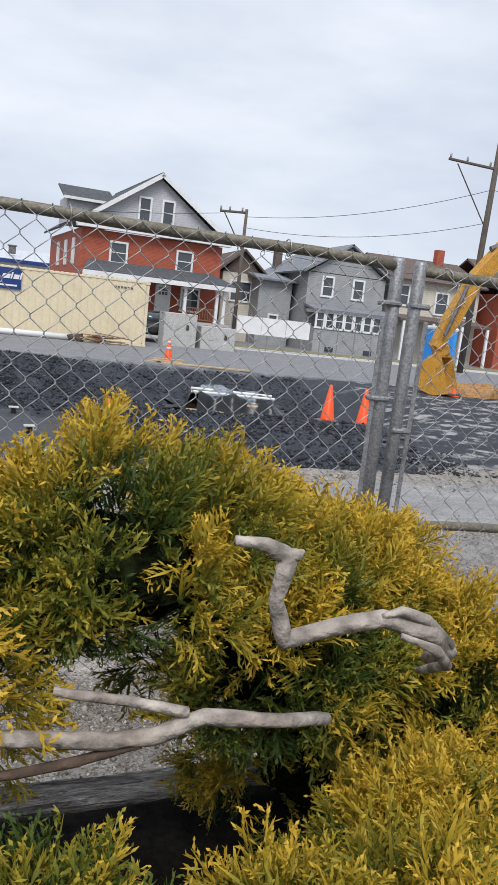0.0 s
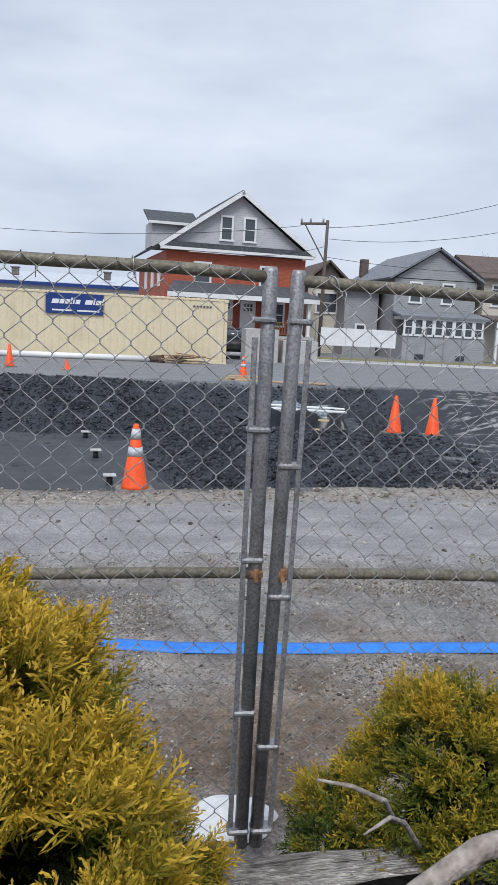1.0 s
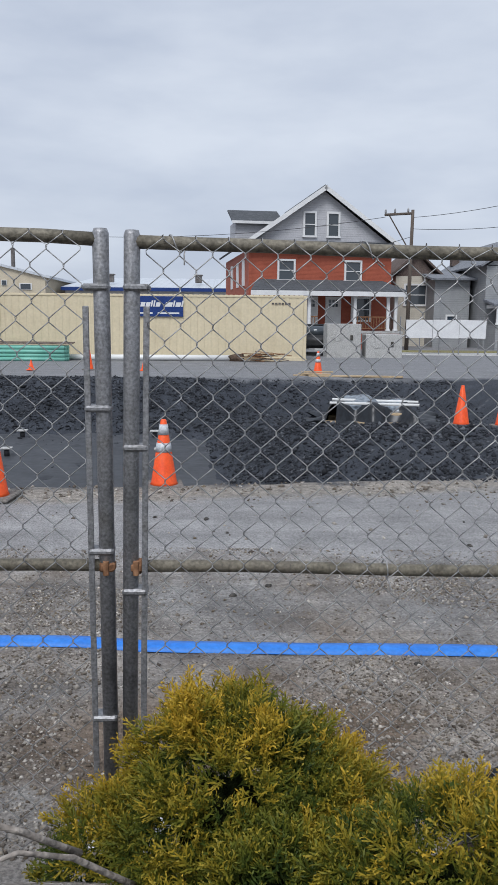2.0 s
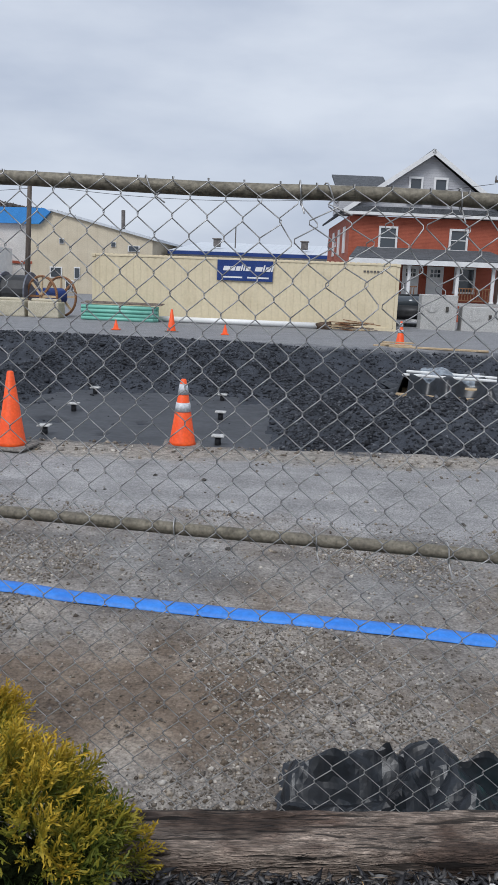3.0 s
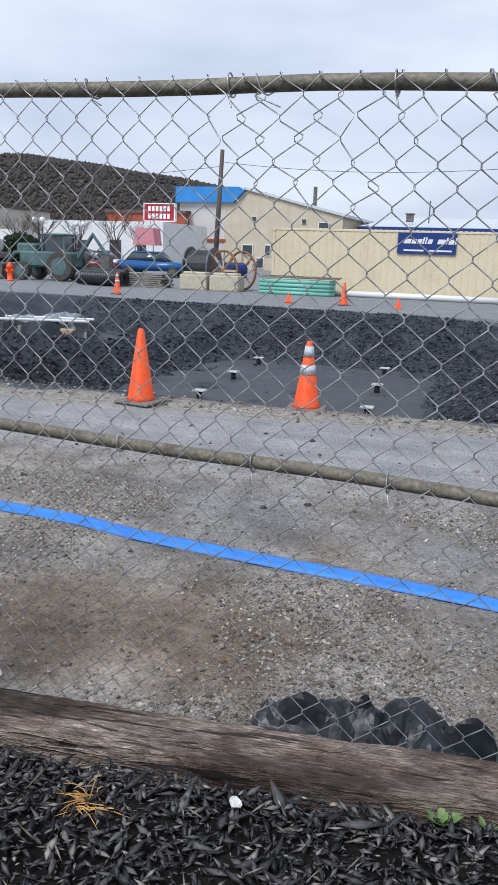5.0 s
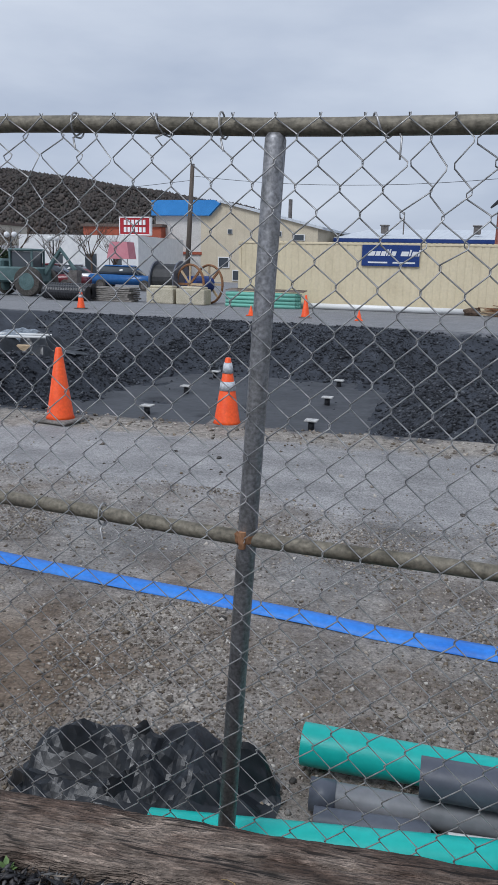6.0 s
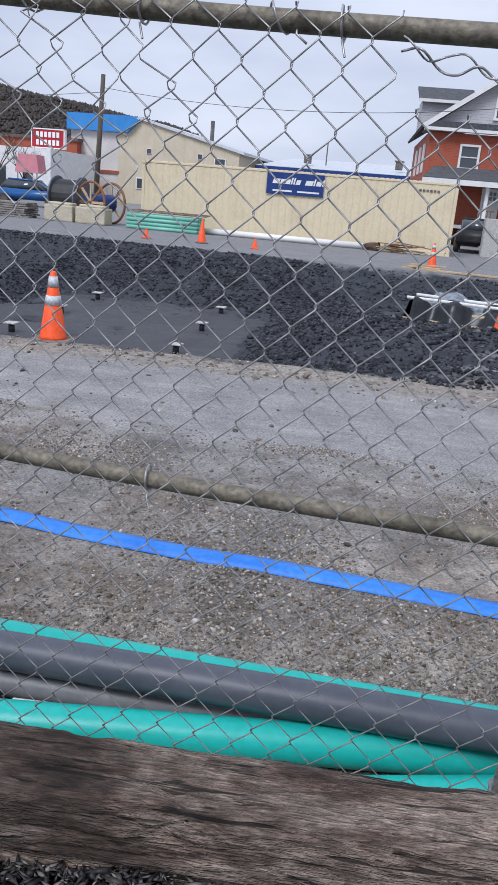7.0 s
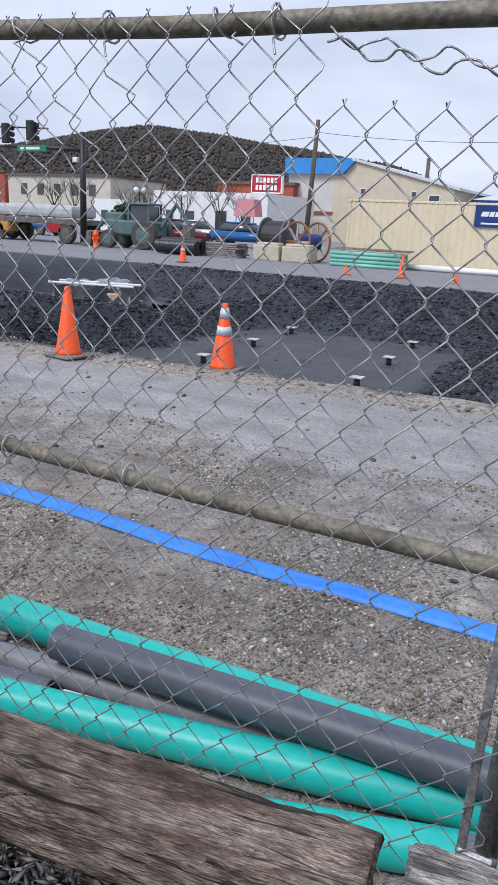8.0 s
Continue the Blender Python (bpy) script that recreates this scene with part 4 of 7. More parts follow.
for sx in (-4.16, -7.2):
    for kx, sy in enumerate((-18.05, -15.6, -13.15)):
        x = sx - 0.33 * kx
        g = thing("stub_pipe", "short black stub pipe with flat white cap", "pipe", pose(x, sy, -1.12, 0, 0, 4), "capped stub pipes")
        bm = bmesh.new()
        tube(bm, [(0, 0, 0), (0, 0, 0.19)], 0.055, 14)
        part("stub", bm, M_BLACKPIPE, g, smooth=True)
        bm = bmesh.new()
        box(bm, (0.22, 0.22, 0.025), (0, 0, 0.2), 0.006)
        part("cap", bm, M_CONCRETE, g, "flat grey-white cap")

rs = np.random.default_rng(21)


def gravel(name, x0, x1, y0, y1, count, size, material, label, keep, seed):
    r_ = np.random.default_rng(seed)
    pts, szs = [], []
    while len(pts) < count:
        x, y = float(r_.uniform(x0, x1)), float(r_.uniform(y0, y1))
        if r_.uniform() < keep(x, y):
            q = size * float(r_.gamma(2.2, 0.4) + 0.25)
            pts.append((x, y, ground_z(x, y) + q * 0.2))
            szs.append(q)
    return scatter(name, pts, np.array(szs), material, label, "gravel", flat=0.7, long=1.2, seed=seed)


M_DARKSTONE = island_mat("dark_crushed_stone", [(0.0087, 0.0097, 0.0119), (0.0216, 0.0237, 0.0291), (0.0411, 0.0442, 0.0540), (0.0152, 0.0162, 0.0195), (0.0669, 0.0723, 0.0843), (0.0260, 0.0281, 0.0335), (0.1296, 0.1371, 0.1512)], rough=0.8)
M_STONE = island_mat("grey_brown_gravel", [(0.07, 0.055, 0.045), (0.24, 0.21, 0.175), (0.13, 0.11, 0.09), (0.36, 0.33, 0.29), (0.10, 0.08, 0.062), (0.28, 0.23, 0.17), (0.54, 0.50, 0.45), (0.20, 0.18, 0.16)], rough=0.9)


def dark_keep(x, y):
    p = pit_share(x, y)
    return (0.03 if p > 0.95 else 0.35 + 2.0 * p * (1 - p)) * (1 - sstep(x - 0.35 * max(0.0, y + 18), 0.2, 1.8)) * (0.4 + 0.6 * sstep(noise.noise((x * 0.7, y * 0.7, 3)), -0.3, 0.4))


gravel("crushed_stone", -15, 3.2, -22.7, -9.2, 70000, 0.018, M_DARKSTONE, "dark crushed stone heaped round the pit slopes", dark_keep, 5)
gravel("loose_gravel", -5.5, 2.0, -28.55, -25.2, 80000, 0.0046, M_STONE, "loose grey and brown gravel over dirt", lambda x, y: 0.12 + 0.88 * sstep(noise.noise((x * 0.8, y * 1.0, 6)) + 0.25 * sstep(-y, 26.6, 27.6), 0.0, 0.35), 6)
gravel("roadside_debris", -9, 3.0, -25.4, -22.8, 1800, 0.011, M_STONE, "scattered gravel and crumbs along the pavement edge", lambda x, y: 0.06 + 0.94 * sstep(y, -23.9, -23.2), 7)


def clod(x, y, q, seed):
    bm = bmesh.new()
    bmesh.ops.create_icosphere(bm, subdivisions=2, radius=q)
    for v in bm.verts:
        v.co *= 0.8 + 0.5 * noise.noise((v.co.x * 40 + seed, v.co.y * 40, v.co.z * 40))
        v.co.z *= 0.6
    ob = part("dirt_clod", bm, M_RUBBER)
    ob.matrix_basis = on_ground(x, y, seed * 37, q * 0.25)
    return tagged(ob, "dark clod of dirt on the gravel", "dirt clod", "dirt clods")


rr = random.Random(5)
for k in range(26):
    clod(rr.uniform(-5, 1), rr.uniform(-28.2, -24.0), rr.uniform(0.012, 0.03), k)

# ---- covered pallets beside the pit ----
def covered_pallet(x, y, rz, w, d, label, seed):
    g = thing("covered_pallet", label, "covered pallet", on_ground(x, y, rz) @ Matrix.Diagonal((1, 1, 1.75, 1)), "sheeted pallets")
    for k in range(3):
        bm = bmesh.new()
        box(bm, (w, 0.12, 0.10), (0, -d / 2 + 0.1 + k * (d - 0.2) / 2, 0.05), 0.006)
        part("skid", bm, M_LUMBER, g, "pale lumber skid")
    bm = bmesh.new()
    box(bm, (w * 0.74, d * 0.74, 0.13), (0, 0, 0.155), 0.02)
    part("load", bm, M_LUMBER, g)
    n = 44
    verts, faces = [], []
    for j in range(n + 1):
        for i in range(n + 1):
            u, v = 2 * i / n - 1, 2 * j / n - 1
            q = max(abs(u), abs(v))
            top = 0.28 + 0.07 * max(0, 1 - q * 1.3) + 0.09 * noise.noise((u * 2.6 + seed, v * 2.6, 0)) + 0.04 * abs(noise.noise((u * 6, v * 6 + seed, 2)))
            fall = sstep(q + 0.26 * noise.noise((u * 3 + seed, v * 3, 1.5)), 0.60, 0.84)
            z = top * (1 - fall) + fall * (0.06 + 0.09 * noise.noise((u * 5 + seed, v * 5, 3)))
            out = 1.02 + 0.40 * sstep(q, 0.8, 1.0) * (0.4 + noise.noise((u * 4, v * 4 + seed, 5)))
            fold = 0.03 * noise.noise((u * 9 + seed, v * 9, 8)) * fall
            verts.append((u * w * 0.62 * out + fold, v * d * 0.62 * out + fold, max(0.015, z + 0.02 * abs(noise.noise((u * 7, v * 7, seed))))))
    wv = n + 1
    top_f, skirt_f = [], []
    for j in range(n):
        for i in range(n):
            u, v = 2 * (i + 0.5) / n - 1, 2 * (j + 0.5) / n - 1
            (top_f if max(abs(u), abs(v)) + 0.16 * noise.noise((u * 2.5 + seed, v * 2.5, 4.0)) < 0.50 else skirt_f).append((j * wv + i, j * wv + i + 1, (j + 1) * wv + i + 1, (j + 1) * wv + i))
    skirt_f = [f for f in skirt_f if not (verts[f[0]][0] < -w * 0.40 and verts[f[0]][1] < -d * 0.30)]
    link_mesh("cover_top", verts, top_f, M_TARP_GREY, g, "pale translucent sheeting", smooth=True)
    link_mesh("cover_skirt", verts, skirt_f, M_TARP, g, "black sheeting hanging loose", smooth=True)
    for k in range(2):
        bm = bmesh.new()
        tube(bm, [(-w * 0.46, -d * (0.40 - 0.35 * k), 0.335), (w * 0.5, -d * (0.36 - 0.3 * k), 0.33)], 0.018, 8)
        part("weight_pipe", bm, M_PVC, g, "white plastic pipe weighing down the sheet")
    return g


covered_pallet(0.42, -12.2, -12, 2.15, 2.3, "sheeted wooden pallet, black plastic torn at one corner", 1.0)
covered_pallet(-13.55, -13.5, 20, 2.4, 2.1, "sheeted pallet at the pit edge, grey cover sagging", 5.0)

# boards and coiled strapping by the far cone
g = thing("lumber_board", "long pale board lying on the road", "board")
bm = bmesh.new()
box(bm, (2.7, 0.14, 0.05), (0.55, -8.75, 0.06), 0.004, Matrix.Rotation(radians(-5), 4, "Z"))
part("plank", bm, M_LUMBER, g)
for k, (dx, dy, rz) in enumerate(((-0.75, -8.3, 14), (-0.6, -8.45, -18), (-0.5, -8.2, 4))):
    g = thing("lumber_board", "short pale board scrap beside the cone", "board", pose(dx, dy, 0.055 + 0.045 * k, 0, 0, rz), "board scraps")
    bm = bmesh.new()
    box(bm, (0.95, 0.10, 0.04), (0, 0, 0), 0.004)
    part("plank", bm, M_LUMBER, g)

# ---- along the container ----
bm = bmesh.new()
tube(bm, [(-9.5, -0.52, 0.14), (-3.0, -0.50, 0.15)], 0.115, 18)
tagged(part("drain_pipe", bm, M_PVC, smooth=True), "long white plastic drain pipe along the container", "pipe")
g = thing("pipe_bundle", "strapped stack of mint-green plastic pipes with timber on top", "pipe bundle")
M_MINT = mat("mint_plastic", [(0.16, 0.44, 0.35), (0.24, 0.54, 0.44)], rough=0.5, scale=2, bump=0.05, fine=0.1)
for r_ in range(4):
    for c_ in range(5):
        bm = bmesh.new()
        tube(bm, [(-12.15, -1.45 + 0.155 * c_ + 0.02 * (r_ % 2), 0.10 + 0.145 * r_), (-9.3 + 0.05 * ((r_ * 3 + c_) % 3), -1.45 + 0.155 * c_ + 0.02 * (r_ % 2), 0.10 + 0.145 * r_)], 0.074, 12)
        part("pipe", bm, M_MINT, g, smooth=True)
for k in range(3):
    bm = bmesh.new()
    box(bm, (3.15, 0.16, 0.045), (-10.6, -1.35 + 0.26 * k, 0.68 + 0.02 * k), 0.005, Matrix.Rotation(radians(1 - k), 4, "Z"))
    part("timber", bm, M_TIMBER, g, "weathered brown plank")
rr = random.Random(9)
g = thing("scrap_pile", "pile of scrap wood and rusty rods by the container", "scrap pile")
for k in range(26):
    bm = bmesh.new()
    a = rr.uniform(-0.5, 0.5)
    box(bm, (rr.uniform(0.4, 1.5), rr.uniform(0.03, 0.09), 0.03), (-1.75 + rr.uniform(-0.45, 0.45), -0.55 + rr.uniform(-0.2, 0.2), 0.06 + 0.012 * k), 0.0, Matrix.Rotation(a, 4, "Z") @ Matrix.Rotation(rr.uniform(-0.12, 0.12), 4, "Y"))
    part("stick", bm, rr.choice((M_TIMBER, M_RUST, M_LUMBER)), g)
bm = bmesh.new()
bmesh.ops.create_icosphere(bm, subdivisions=2, radius=0.22)
for v in bm.verts:
    v.co = Vector((v.co.x * 1.7, v.co.y, v.co.z * 0.8)) * (1 + 0.5 * noise.noise(v.co * 7))
ob = part("rubble", bm, M_DARKBARK)
ob.matrix_basis = pose(-2.75, -0.5, 0.14)
tagged(ob, "dark lump of rubble beside the container", "rubble")


# ---- houses ----
def window(parent, x, z, w, h, y=0.0, sash=True, frame_m=M_WHITE):
    """A window in a wall that faces -y: casing, two sashes, panes."""
    t = 0.11
    fr = bmesh.new()
    for cx, cz, sx, sz in ((x, z + h / 2 + t / 2, w + 2 * t, t), (x, z - h / 2 - t / 2, w + 2.6 * t, t), (x - w / 2 - t / 2, z, t, h), (x + w / 2 + t / 2, z, t, h)):
        box(fr, (sx, 0.10, sz), (cx, y - 0.03, cz))
    win = part("window", fr, frame_m, parent)
    if sash:
        sb = bmesh.new()
        box(sb, (w, 0.06, 0.05), (x, y - 0.01, z))
        part("sash_rail", sb, frame_m, win)
    for dz in (h / 4, -h / 4):
        gb = bmesh.new()
        box(gb, (w, 0.02, h / 2 - 0.025), (x, y + 0.0, z + dz))
        part("pane", gb, M_GLASS, win)
    return win


def brick_house():
    g = thing("brick_house", "red brick house with grey gable, white trim and front porch", "house", pose(-1.93, 14.5, 0.0, 0, 0, 7))
    W, D, He = 8.55, 11.0, 5.65
    bm = bmesh.new()
    box(bm, (W, D, He + 0.3), (W / 2, D / 2, He / 2 - 0.15))
    part("wall", bm, M_BRICK, g, "red brick wall")
    px, pz = W / 2 + 0.1, 9.2
    e0, e1, ez = -0.35, W + 0.45, 5.95
    bm = bmesh.new()
    prism(bm, [(e0 + 0.25, ez - 0.1), (e1 - 0.25, ez - 0.1), (px, pz - 0.18)], 0.02, 0.3)
    part("gable", bm, M_SIDING, g, "grey clapboard gable")
    bm = bmesh.new()
    for sgn, xe in ((-1, e0), (1, e1)):
        d = Vector((xe - px, 0, ez - pz))
        L = d.length
        ang = math.atan2(d.z, d.x)
        box(bm, (L + 0.2, D + 0.8, 0.12), (px + d.x / 2, D / 2, pz + d.z / 2), 0.0, Matrix.Rotation(-ang, 4, "Y"))
    part("roof", bm, M_SHINGLE, g, "dark shingle roof")
    for xe in (e0, e1):
        d = Vector((xe - px, 0, ez - pz))
        bm = bmesh.new()
        box(bm, (d.length + 0.15, 0.06, 0.24), (px + d.x / 2, -0.42, pz + d.z / 2 - 0.06), 0.0, Matrix.Rotation(-math.atan2(d.z, d.x), 4, "Y"))
        part("barge_board", bm, M_WHITE, g, "white barge board")
    bm = bmesh.new()
    box(bm, (W + 0.75, 0.5, 0.16), (W / 2 + 0.05, -0.2, ez - 0.18))
    part("cornice", bm, M_WHITE, g, "white cornice")
    bm = bmesh.new()
    prism(bm, [(e0 + 0.1, ez - 0.08), (e1 - 0.1, ez - 0.08), (e1 - 0.6, ez + 0.2), (e0 + 0.6, ez + 0.2)], -0.42, 0.0)
    part("pent_roof", bm, M_SHINGLE, g, "narrow shingled pent roof")
    for x in (3.55, 4.95):
        window(g, x, 7.12, 0.58, 1.25, 0.0)
    for x in (2.2, 6.2):
        window(g, x, 4.5, 0.85, 1.05, -0.03)
    # dormer on the side slope
    bm = bmesh.new()
    box(bm, (2.7, 2.6, 1.5), (1.0, 4.6, 6.85))
    dm = part("dormer", bm, M_SIDING, g, "grey clapboard dormer")
    bm = bmesh.new()
    box(bm, (3.2, 2.6, 0.10), (1.0, 4.2, 8.02), 0.0, Matrix.Rotation(radians(21), 4, "X"))
    part("dormer_roof", bm, M_SHINGLE, dm, "dark shingled dormer roof")
    bm = bmesh.new()
    box(bm, (3.2, 0.08, 0.16), (1.0, 2.98, 7.52))
    part("fascia", bm, M_WHITE, dm)
    bm = bmesh.new()
    box(bm, (1.2, 2.6, 1.6), (7.2, 4.6, 7.0))
    dm = part("dormer", bm, M_SHINGLE, g)
    # side windows
    for y in (2.0, 4.6, 7.4):
        bm = bmesh.new()
        box(bm, (0.08, 0.8, 1.5), (-0.03, y, 4.4))
        part("side_window", bm, M_WHITE, g)
    # porch
    pd = 2.3
    bm = bmesh.new()
    box(bm, (W + 0.1, pd, 0.16), (W / 2, -pd / 2, 0.98))
    part("porch_floor", bm, M_CONCRETE, g, "grey porch floor")
    bm = bmesh.new()
    v = [bm.verts.new(p) for p in ((-0.25, -pd - 0.3, 3.12), (W + 0.25, -pd - 0.3, 3.12), (W - 0.5, 0, 3.82), (0.5, 0, 3.82), (-0.25, -pd - 0.3, 3.30), (W + 0.25, -pd - 0.3, 3.30), (W - 0.5, 0, 3.98), (0.5, 0, 3.98))]
    for f in ((0, 3, 2, 1), (4, 5, 6, 7), (0, 1, 5, 4), (1, 2, 6, 5), (2, 3, 7, 6), (3, 0, 4, 7)):
        bm.faces.new([v[i] for i in f])
    part("porch_roof", bm, M_SHINGLE, g, "dark green-grey porch roof")
    bm = bmesh.new()
    box(bm, (W + 0.5, 0.14, 0.26), (W / 2, -pd - 0.25, 3.12))
    part("porch_beam", bm, M_WHITE, g, "white porch beam")
    for x in (0.1, 3.1, 5.75, 7.7, 8.15):
        bm = bmesh.new()
        box(bm, (0.17, 0.17, 2.0), (x, -pd + 0.1, 2.05), 0.01)
        box(bm, (0.24, 0.24, 0.1), (x, -pd + 0.1, 1.12), 0.01)
        box(bm, (0.24, 0.24, 0.1), (x, -pd + 0.1, 2.98), 0.01)
        part("porch_post", bm, M_WHITE, g, "white porch post")
    for x0, x1 in ((5.85, 7.7), (3.2, 3.6)):
        bm = bmesh.new()
        box(bm, (x1 - x0, 0.06, 0.06), ((x0 + x1) / 2, -pd + 0.1, 1.85))
        box(bm, (x1 - x0, 0.05, 0.05), ((x0 + x1) / 2, -pd + 0.1, 1.2))
        part("handrail", bm, M_RUST, g, "brown handrail")
        k = int((x1 - x0) / 0.16)
        for q in range(k):
            bm = bmesh.new()
            box(bm, (0.04, 0.04, 0.62), (x0 + 0.08 + q * 0.16, -pd + 0.1, 1.52))
            part("baluster", bm, M_RUST, g)
    bm = bmesh.new()
    box(bm, (5.0, 0.12, 0.95), (5.9, -pd + 0.06, 0.45))
    part("porch_skirt", bm, M_BRICK, g)
    for k in range(5):
        bm = bmesh.new()
        box(bm, (1.35, 0.32, 0.19 * (k + 1)), (3.75, -pd - 1.45 + 0.30 * k, 0.095 * (k + 1)), 0.01)
        part("step", bm, M_CONCRETE, g, "concrete porch step")
    for x in (3.65, 5.05):
        bm = bmesh.new()
        box(bm, (0.95, 0.09, 2.05), (x, -0.05, 2.0), 0.01)
        dr = part("door", bm, M_WHITE, g, "white panel door with fanlight panes")
        for i in range(3):
            for j in range(2):
                bm = bmesh.new()
                box(bm, (0.14, 0.02, 0.18), (x - 0.2 + 0.2 * i, -0.10, 2.52 + 0.24 * j))
                part("pane", bm, M_GLASS, dr)
    window(g, 6.75, 2.3, 1.0, 1.25, -0.03)
    return g


brick_house()


def grey_house():
    g = thing("grey_house", "dull grey sided house with glazed front porch", "house", pose(12.1, 15.0, 0.0))
    W, D, He = 5.3, 9.5, 4.95
    bm = bmesh.new()
    box(bm, (W, D, He + 0.3), (W / 2, D / 2, He / 2 - 0.15))
    part("wall", bm, M_SIDING_DARK, g, "grey sided wall")
    px, pz = W / 2, 6.75
    bm = bmesh.new()
    prism(bm, [(0, He - 0.05), (W, He - 0.05), (px, pz - 0.1)], 0.0, D)
    part("gable", bm, M_SIDING_DARK, g)
    bm = bmesh.new()
    for xe in (-0.4, W + 0.4):
        ez = He - 0.1
        d = Vector((xe - px, 0, ez - pz))
        box(bm, (d.length + 0.1, D + 0.7, 0.12), (px + d.x / 2, D / 2, pz + d.z / 2 + 0.05), 0.0, Matrix.Rotation(-math.atan2(d.z, d.x), 4, "Y"))
    part("roof", bm, M_SHINGLE_GREY, g, "grey shingle roof")
    bm = bmesh.new()
    box(bm, (0.5, 0.6, 1.2), (0.4, 8.0, 6.0))
    part("chimney", bm, M_SHINGLE_BROWN, g, "dark brick chimney")
    for x in (1.35, 3.45):
        window(g, x, 4.1, 0.62, 1.1, 0.0)
    bm = bmesh.new()
    box(bm, (5.2, 1.8, 1.55), (2.7, -0.9, 0.7))
    pw = part("porch_wall", bm, M_SIDING_DARK, g)
    bm = bmesh.new()
    box(bm, (5.6, 2.1, 0.14), (2.7, -0.95, 2.75), 0.0, Matrix.Rotation(radians(9), 4, "X"))
    part("porch_roof", bm, M_SHINGLE_GREY, g)
    bm = bmesh.new()
    box(bm, (5.2, 1.75, 0.2), (2.7, -0.9, 2.52))
    part("porch_header", bm, M_WHITE, g)
    for k in range(8):
        window(g, 0.42 + k * 0.63, 2.0, 0.42, 0.85, -1.78)
    for x in (1.2, 3.8):
        bm = bmesh.new()
        box(bm, (0.55, 0.06, 0.28), (x, -1.82, 0.25))
        part("basement_window", bm, M_GLASS, g)
    return g


grey_house()


def plain_house(x, y, W, D, He, pz, wall_m, roof_m, label, wins, ridge_x=True, name="house"):
    g = thing(name, label, "house", pose(x, y, 0.0))
    bm = bmesh.new()
    box(bm, (W, D, He + 0.3), (W / 2, D / 2, He / 2 - 0.15))
    part("wall", bm, wall_m, g)
    bm = bmesh.new()
    if ridge_x:
        for s_ in (-1, 1):
            d = Vector((0, s_ * (D / 2 + 0.4), -(pz - He)))
            box(bm, (W + 0.7, d.length + 0.1, 0.12), (W / 2, D / 2 + d.y / 2, pz + d.z / 2), 0.0, Matrix.Rotation(math.atan2(d.z, d.y) if s_ > 0 else math.atan2(-d.z, -d.y), 4, "X"))
    else:
        prism(bm, [(0, He - 0.02), (W, He - 0.02), (W / 2, pz - 0.05)], 0.0, D)
        for xe in (-0.4, W + 0.4):
            d = Vector((xe - W / 2, 0, He - pz))
            box(bm, (d.length, D + 0.7, 0.12), (W / 2 + d.x / 2, D / 2, pz + d.z / 2), 0.0, Matrix.Rotation(-math.atan2(d.z, d.x), 4, "Y"))
    part("roof", bm, roof_m, g)
    for wx, wz, ww, wh in wins:
        window(g, wx, wz, ww, wh, 0.0)
    return g


h = plain_house(18.0, 15.2, 6.5, 8.0, 5.2, 6.9, M_SIDING_CREAM, M_SHINGLE_BROWN, "cream sided house with brown roof and dark porch", [(0.9, 4.2, 0.6, 1.2), (3.7, 3.9, 0.8, 1.3), (5.6, 3.9, 0.8, 1.3)])
bm = bmesh.new()
box(bm, (0.55, 0.55, 1.5), (5.0, 3.5, 7.0))
part("chimney", bm, M_BRICK, h, "red brick chimney")
bm = bmesh.new()
box(bm, (6.6, 2.0, 0.16), (3.2, -1.0, 2.75), 0.0, Matrix.Rotation(radians(8), 4, "X"))
part("porch_roof", bm, M_SHINGLE_BROWN, h)
for x in (0.2, 2.3, 4.4, 6.3):
    bm = bmesh.new()
    box(bm, (0.16, 0.16, 2.6), (x, -1.9, 1.3))
    part("porch_post", bm, M_WHITE, h)
plain_house(25.5, 14.0, 8.0, 9.0, 5.0, 7.4, M_BRICK, M_SHINGLE_BROWN, "brown-roofed brick house at the street end", [(1.5, 3.8, 0.8, 1.3), (4.0, 3.8, 0.8, 1.3), (6.4, 3.8, 0.8, 1.3)])
# small buildings between the brick and the grey house
plain_house(7.6, 19.0, 2.6, 6.0, 4.5, 6.0, M_SIDING_CREAM, M_SHINGLE_BROWN, "narrow tan house with dark upper porch", [(1.3, 3.3, 1.3, 1.2)], False)
plain_house(9.6, 17.0, 2.2, 8.0, 4.2, 4.9, M_SIDING_DARK, M_SHINGLE_GREY, "grey sided lean-to beside the house", [(1.1, 1.5, 0.5, 0.9)])

# ---- precast blocks, banner fence ----
for x, w, h_, rz in ((1.97, 1.5, 1.5, 1), (3.74, 1.6, 1.05, -1)):
    g = thing("precast_block", "pale grey precast concrete box with round knockout", "concrete block", pose(x, 3.0, 0.0, 0, 0, rz), "precast concrete boxes")
    bm = bmesh.new()
    box(bm, (w, 1.2, h_), (0, 0.6, h_ / 2), 0.02)
    part("body", bm, M_CONCRETE, g)
    bm = bmesh.new()
    tube(bm, [(-w * 0.2, -0.02, h_ * 0.68), (-w * 0.2, 0.02, h_ * 0.68)], 0.27, 20)
    part("knockout", bm, M_CONCRETE, g)
    bm = bmesh.new()
    box(bm, (0.12, 0.04, 0.22), (w * 0.22, -0.01, h_ * 0.6))
    part("slot", bm, M_RUBBER, g)
g = thing("banner_fence", "wire fence hung with a white banner along the pavement", "fence")
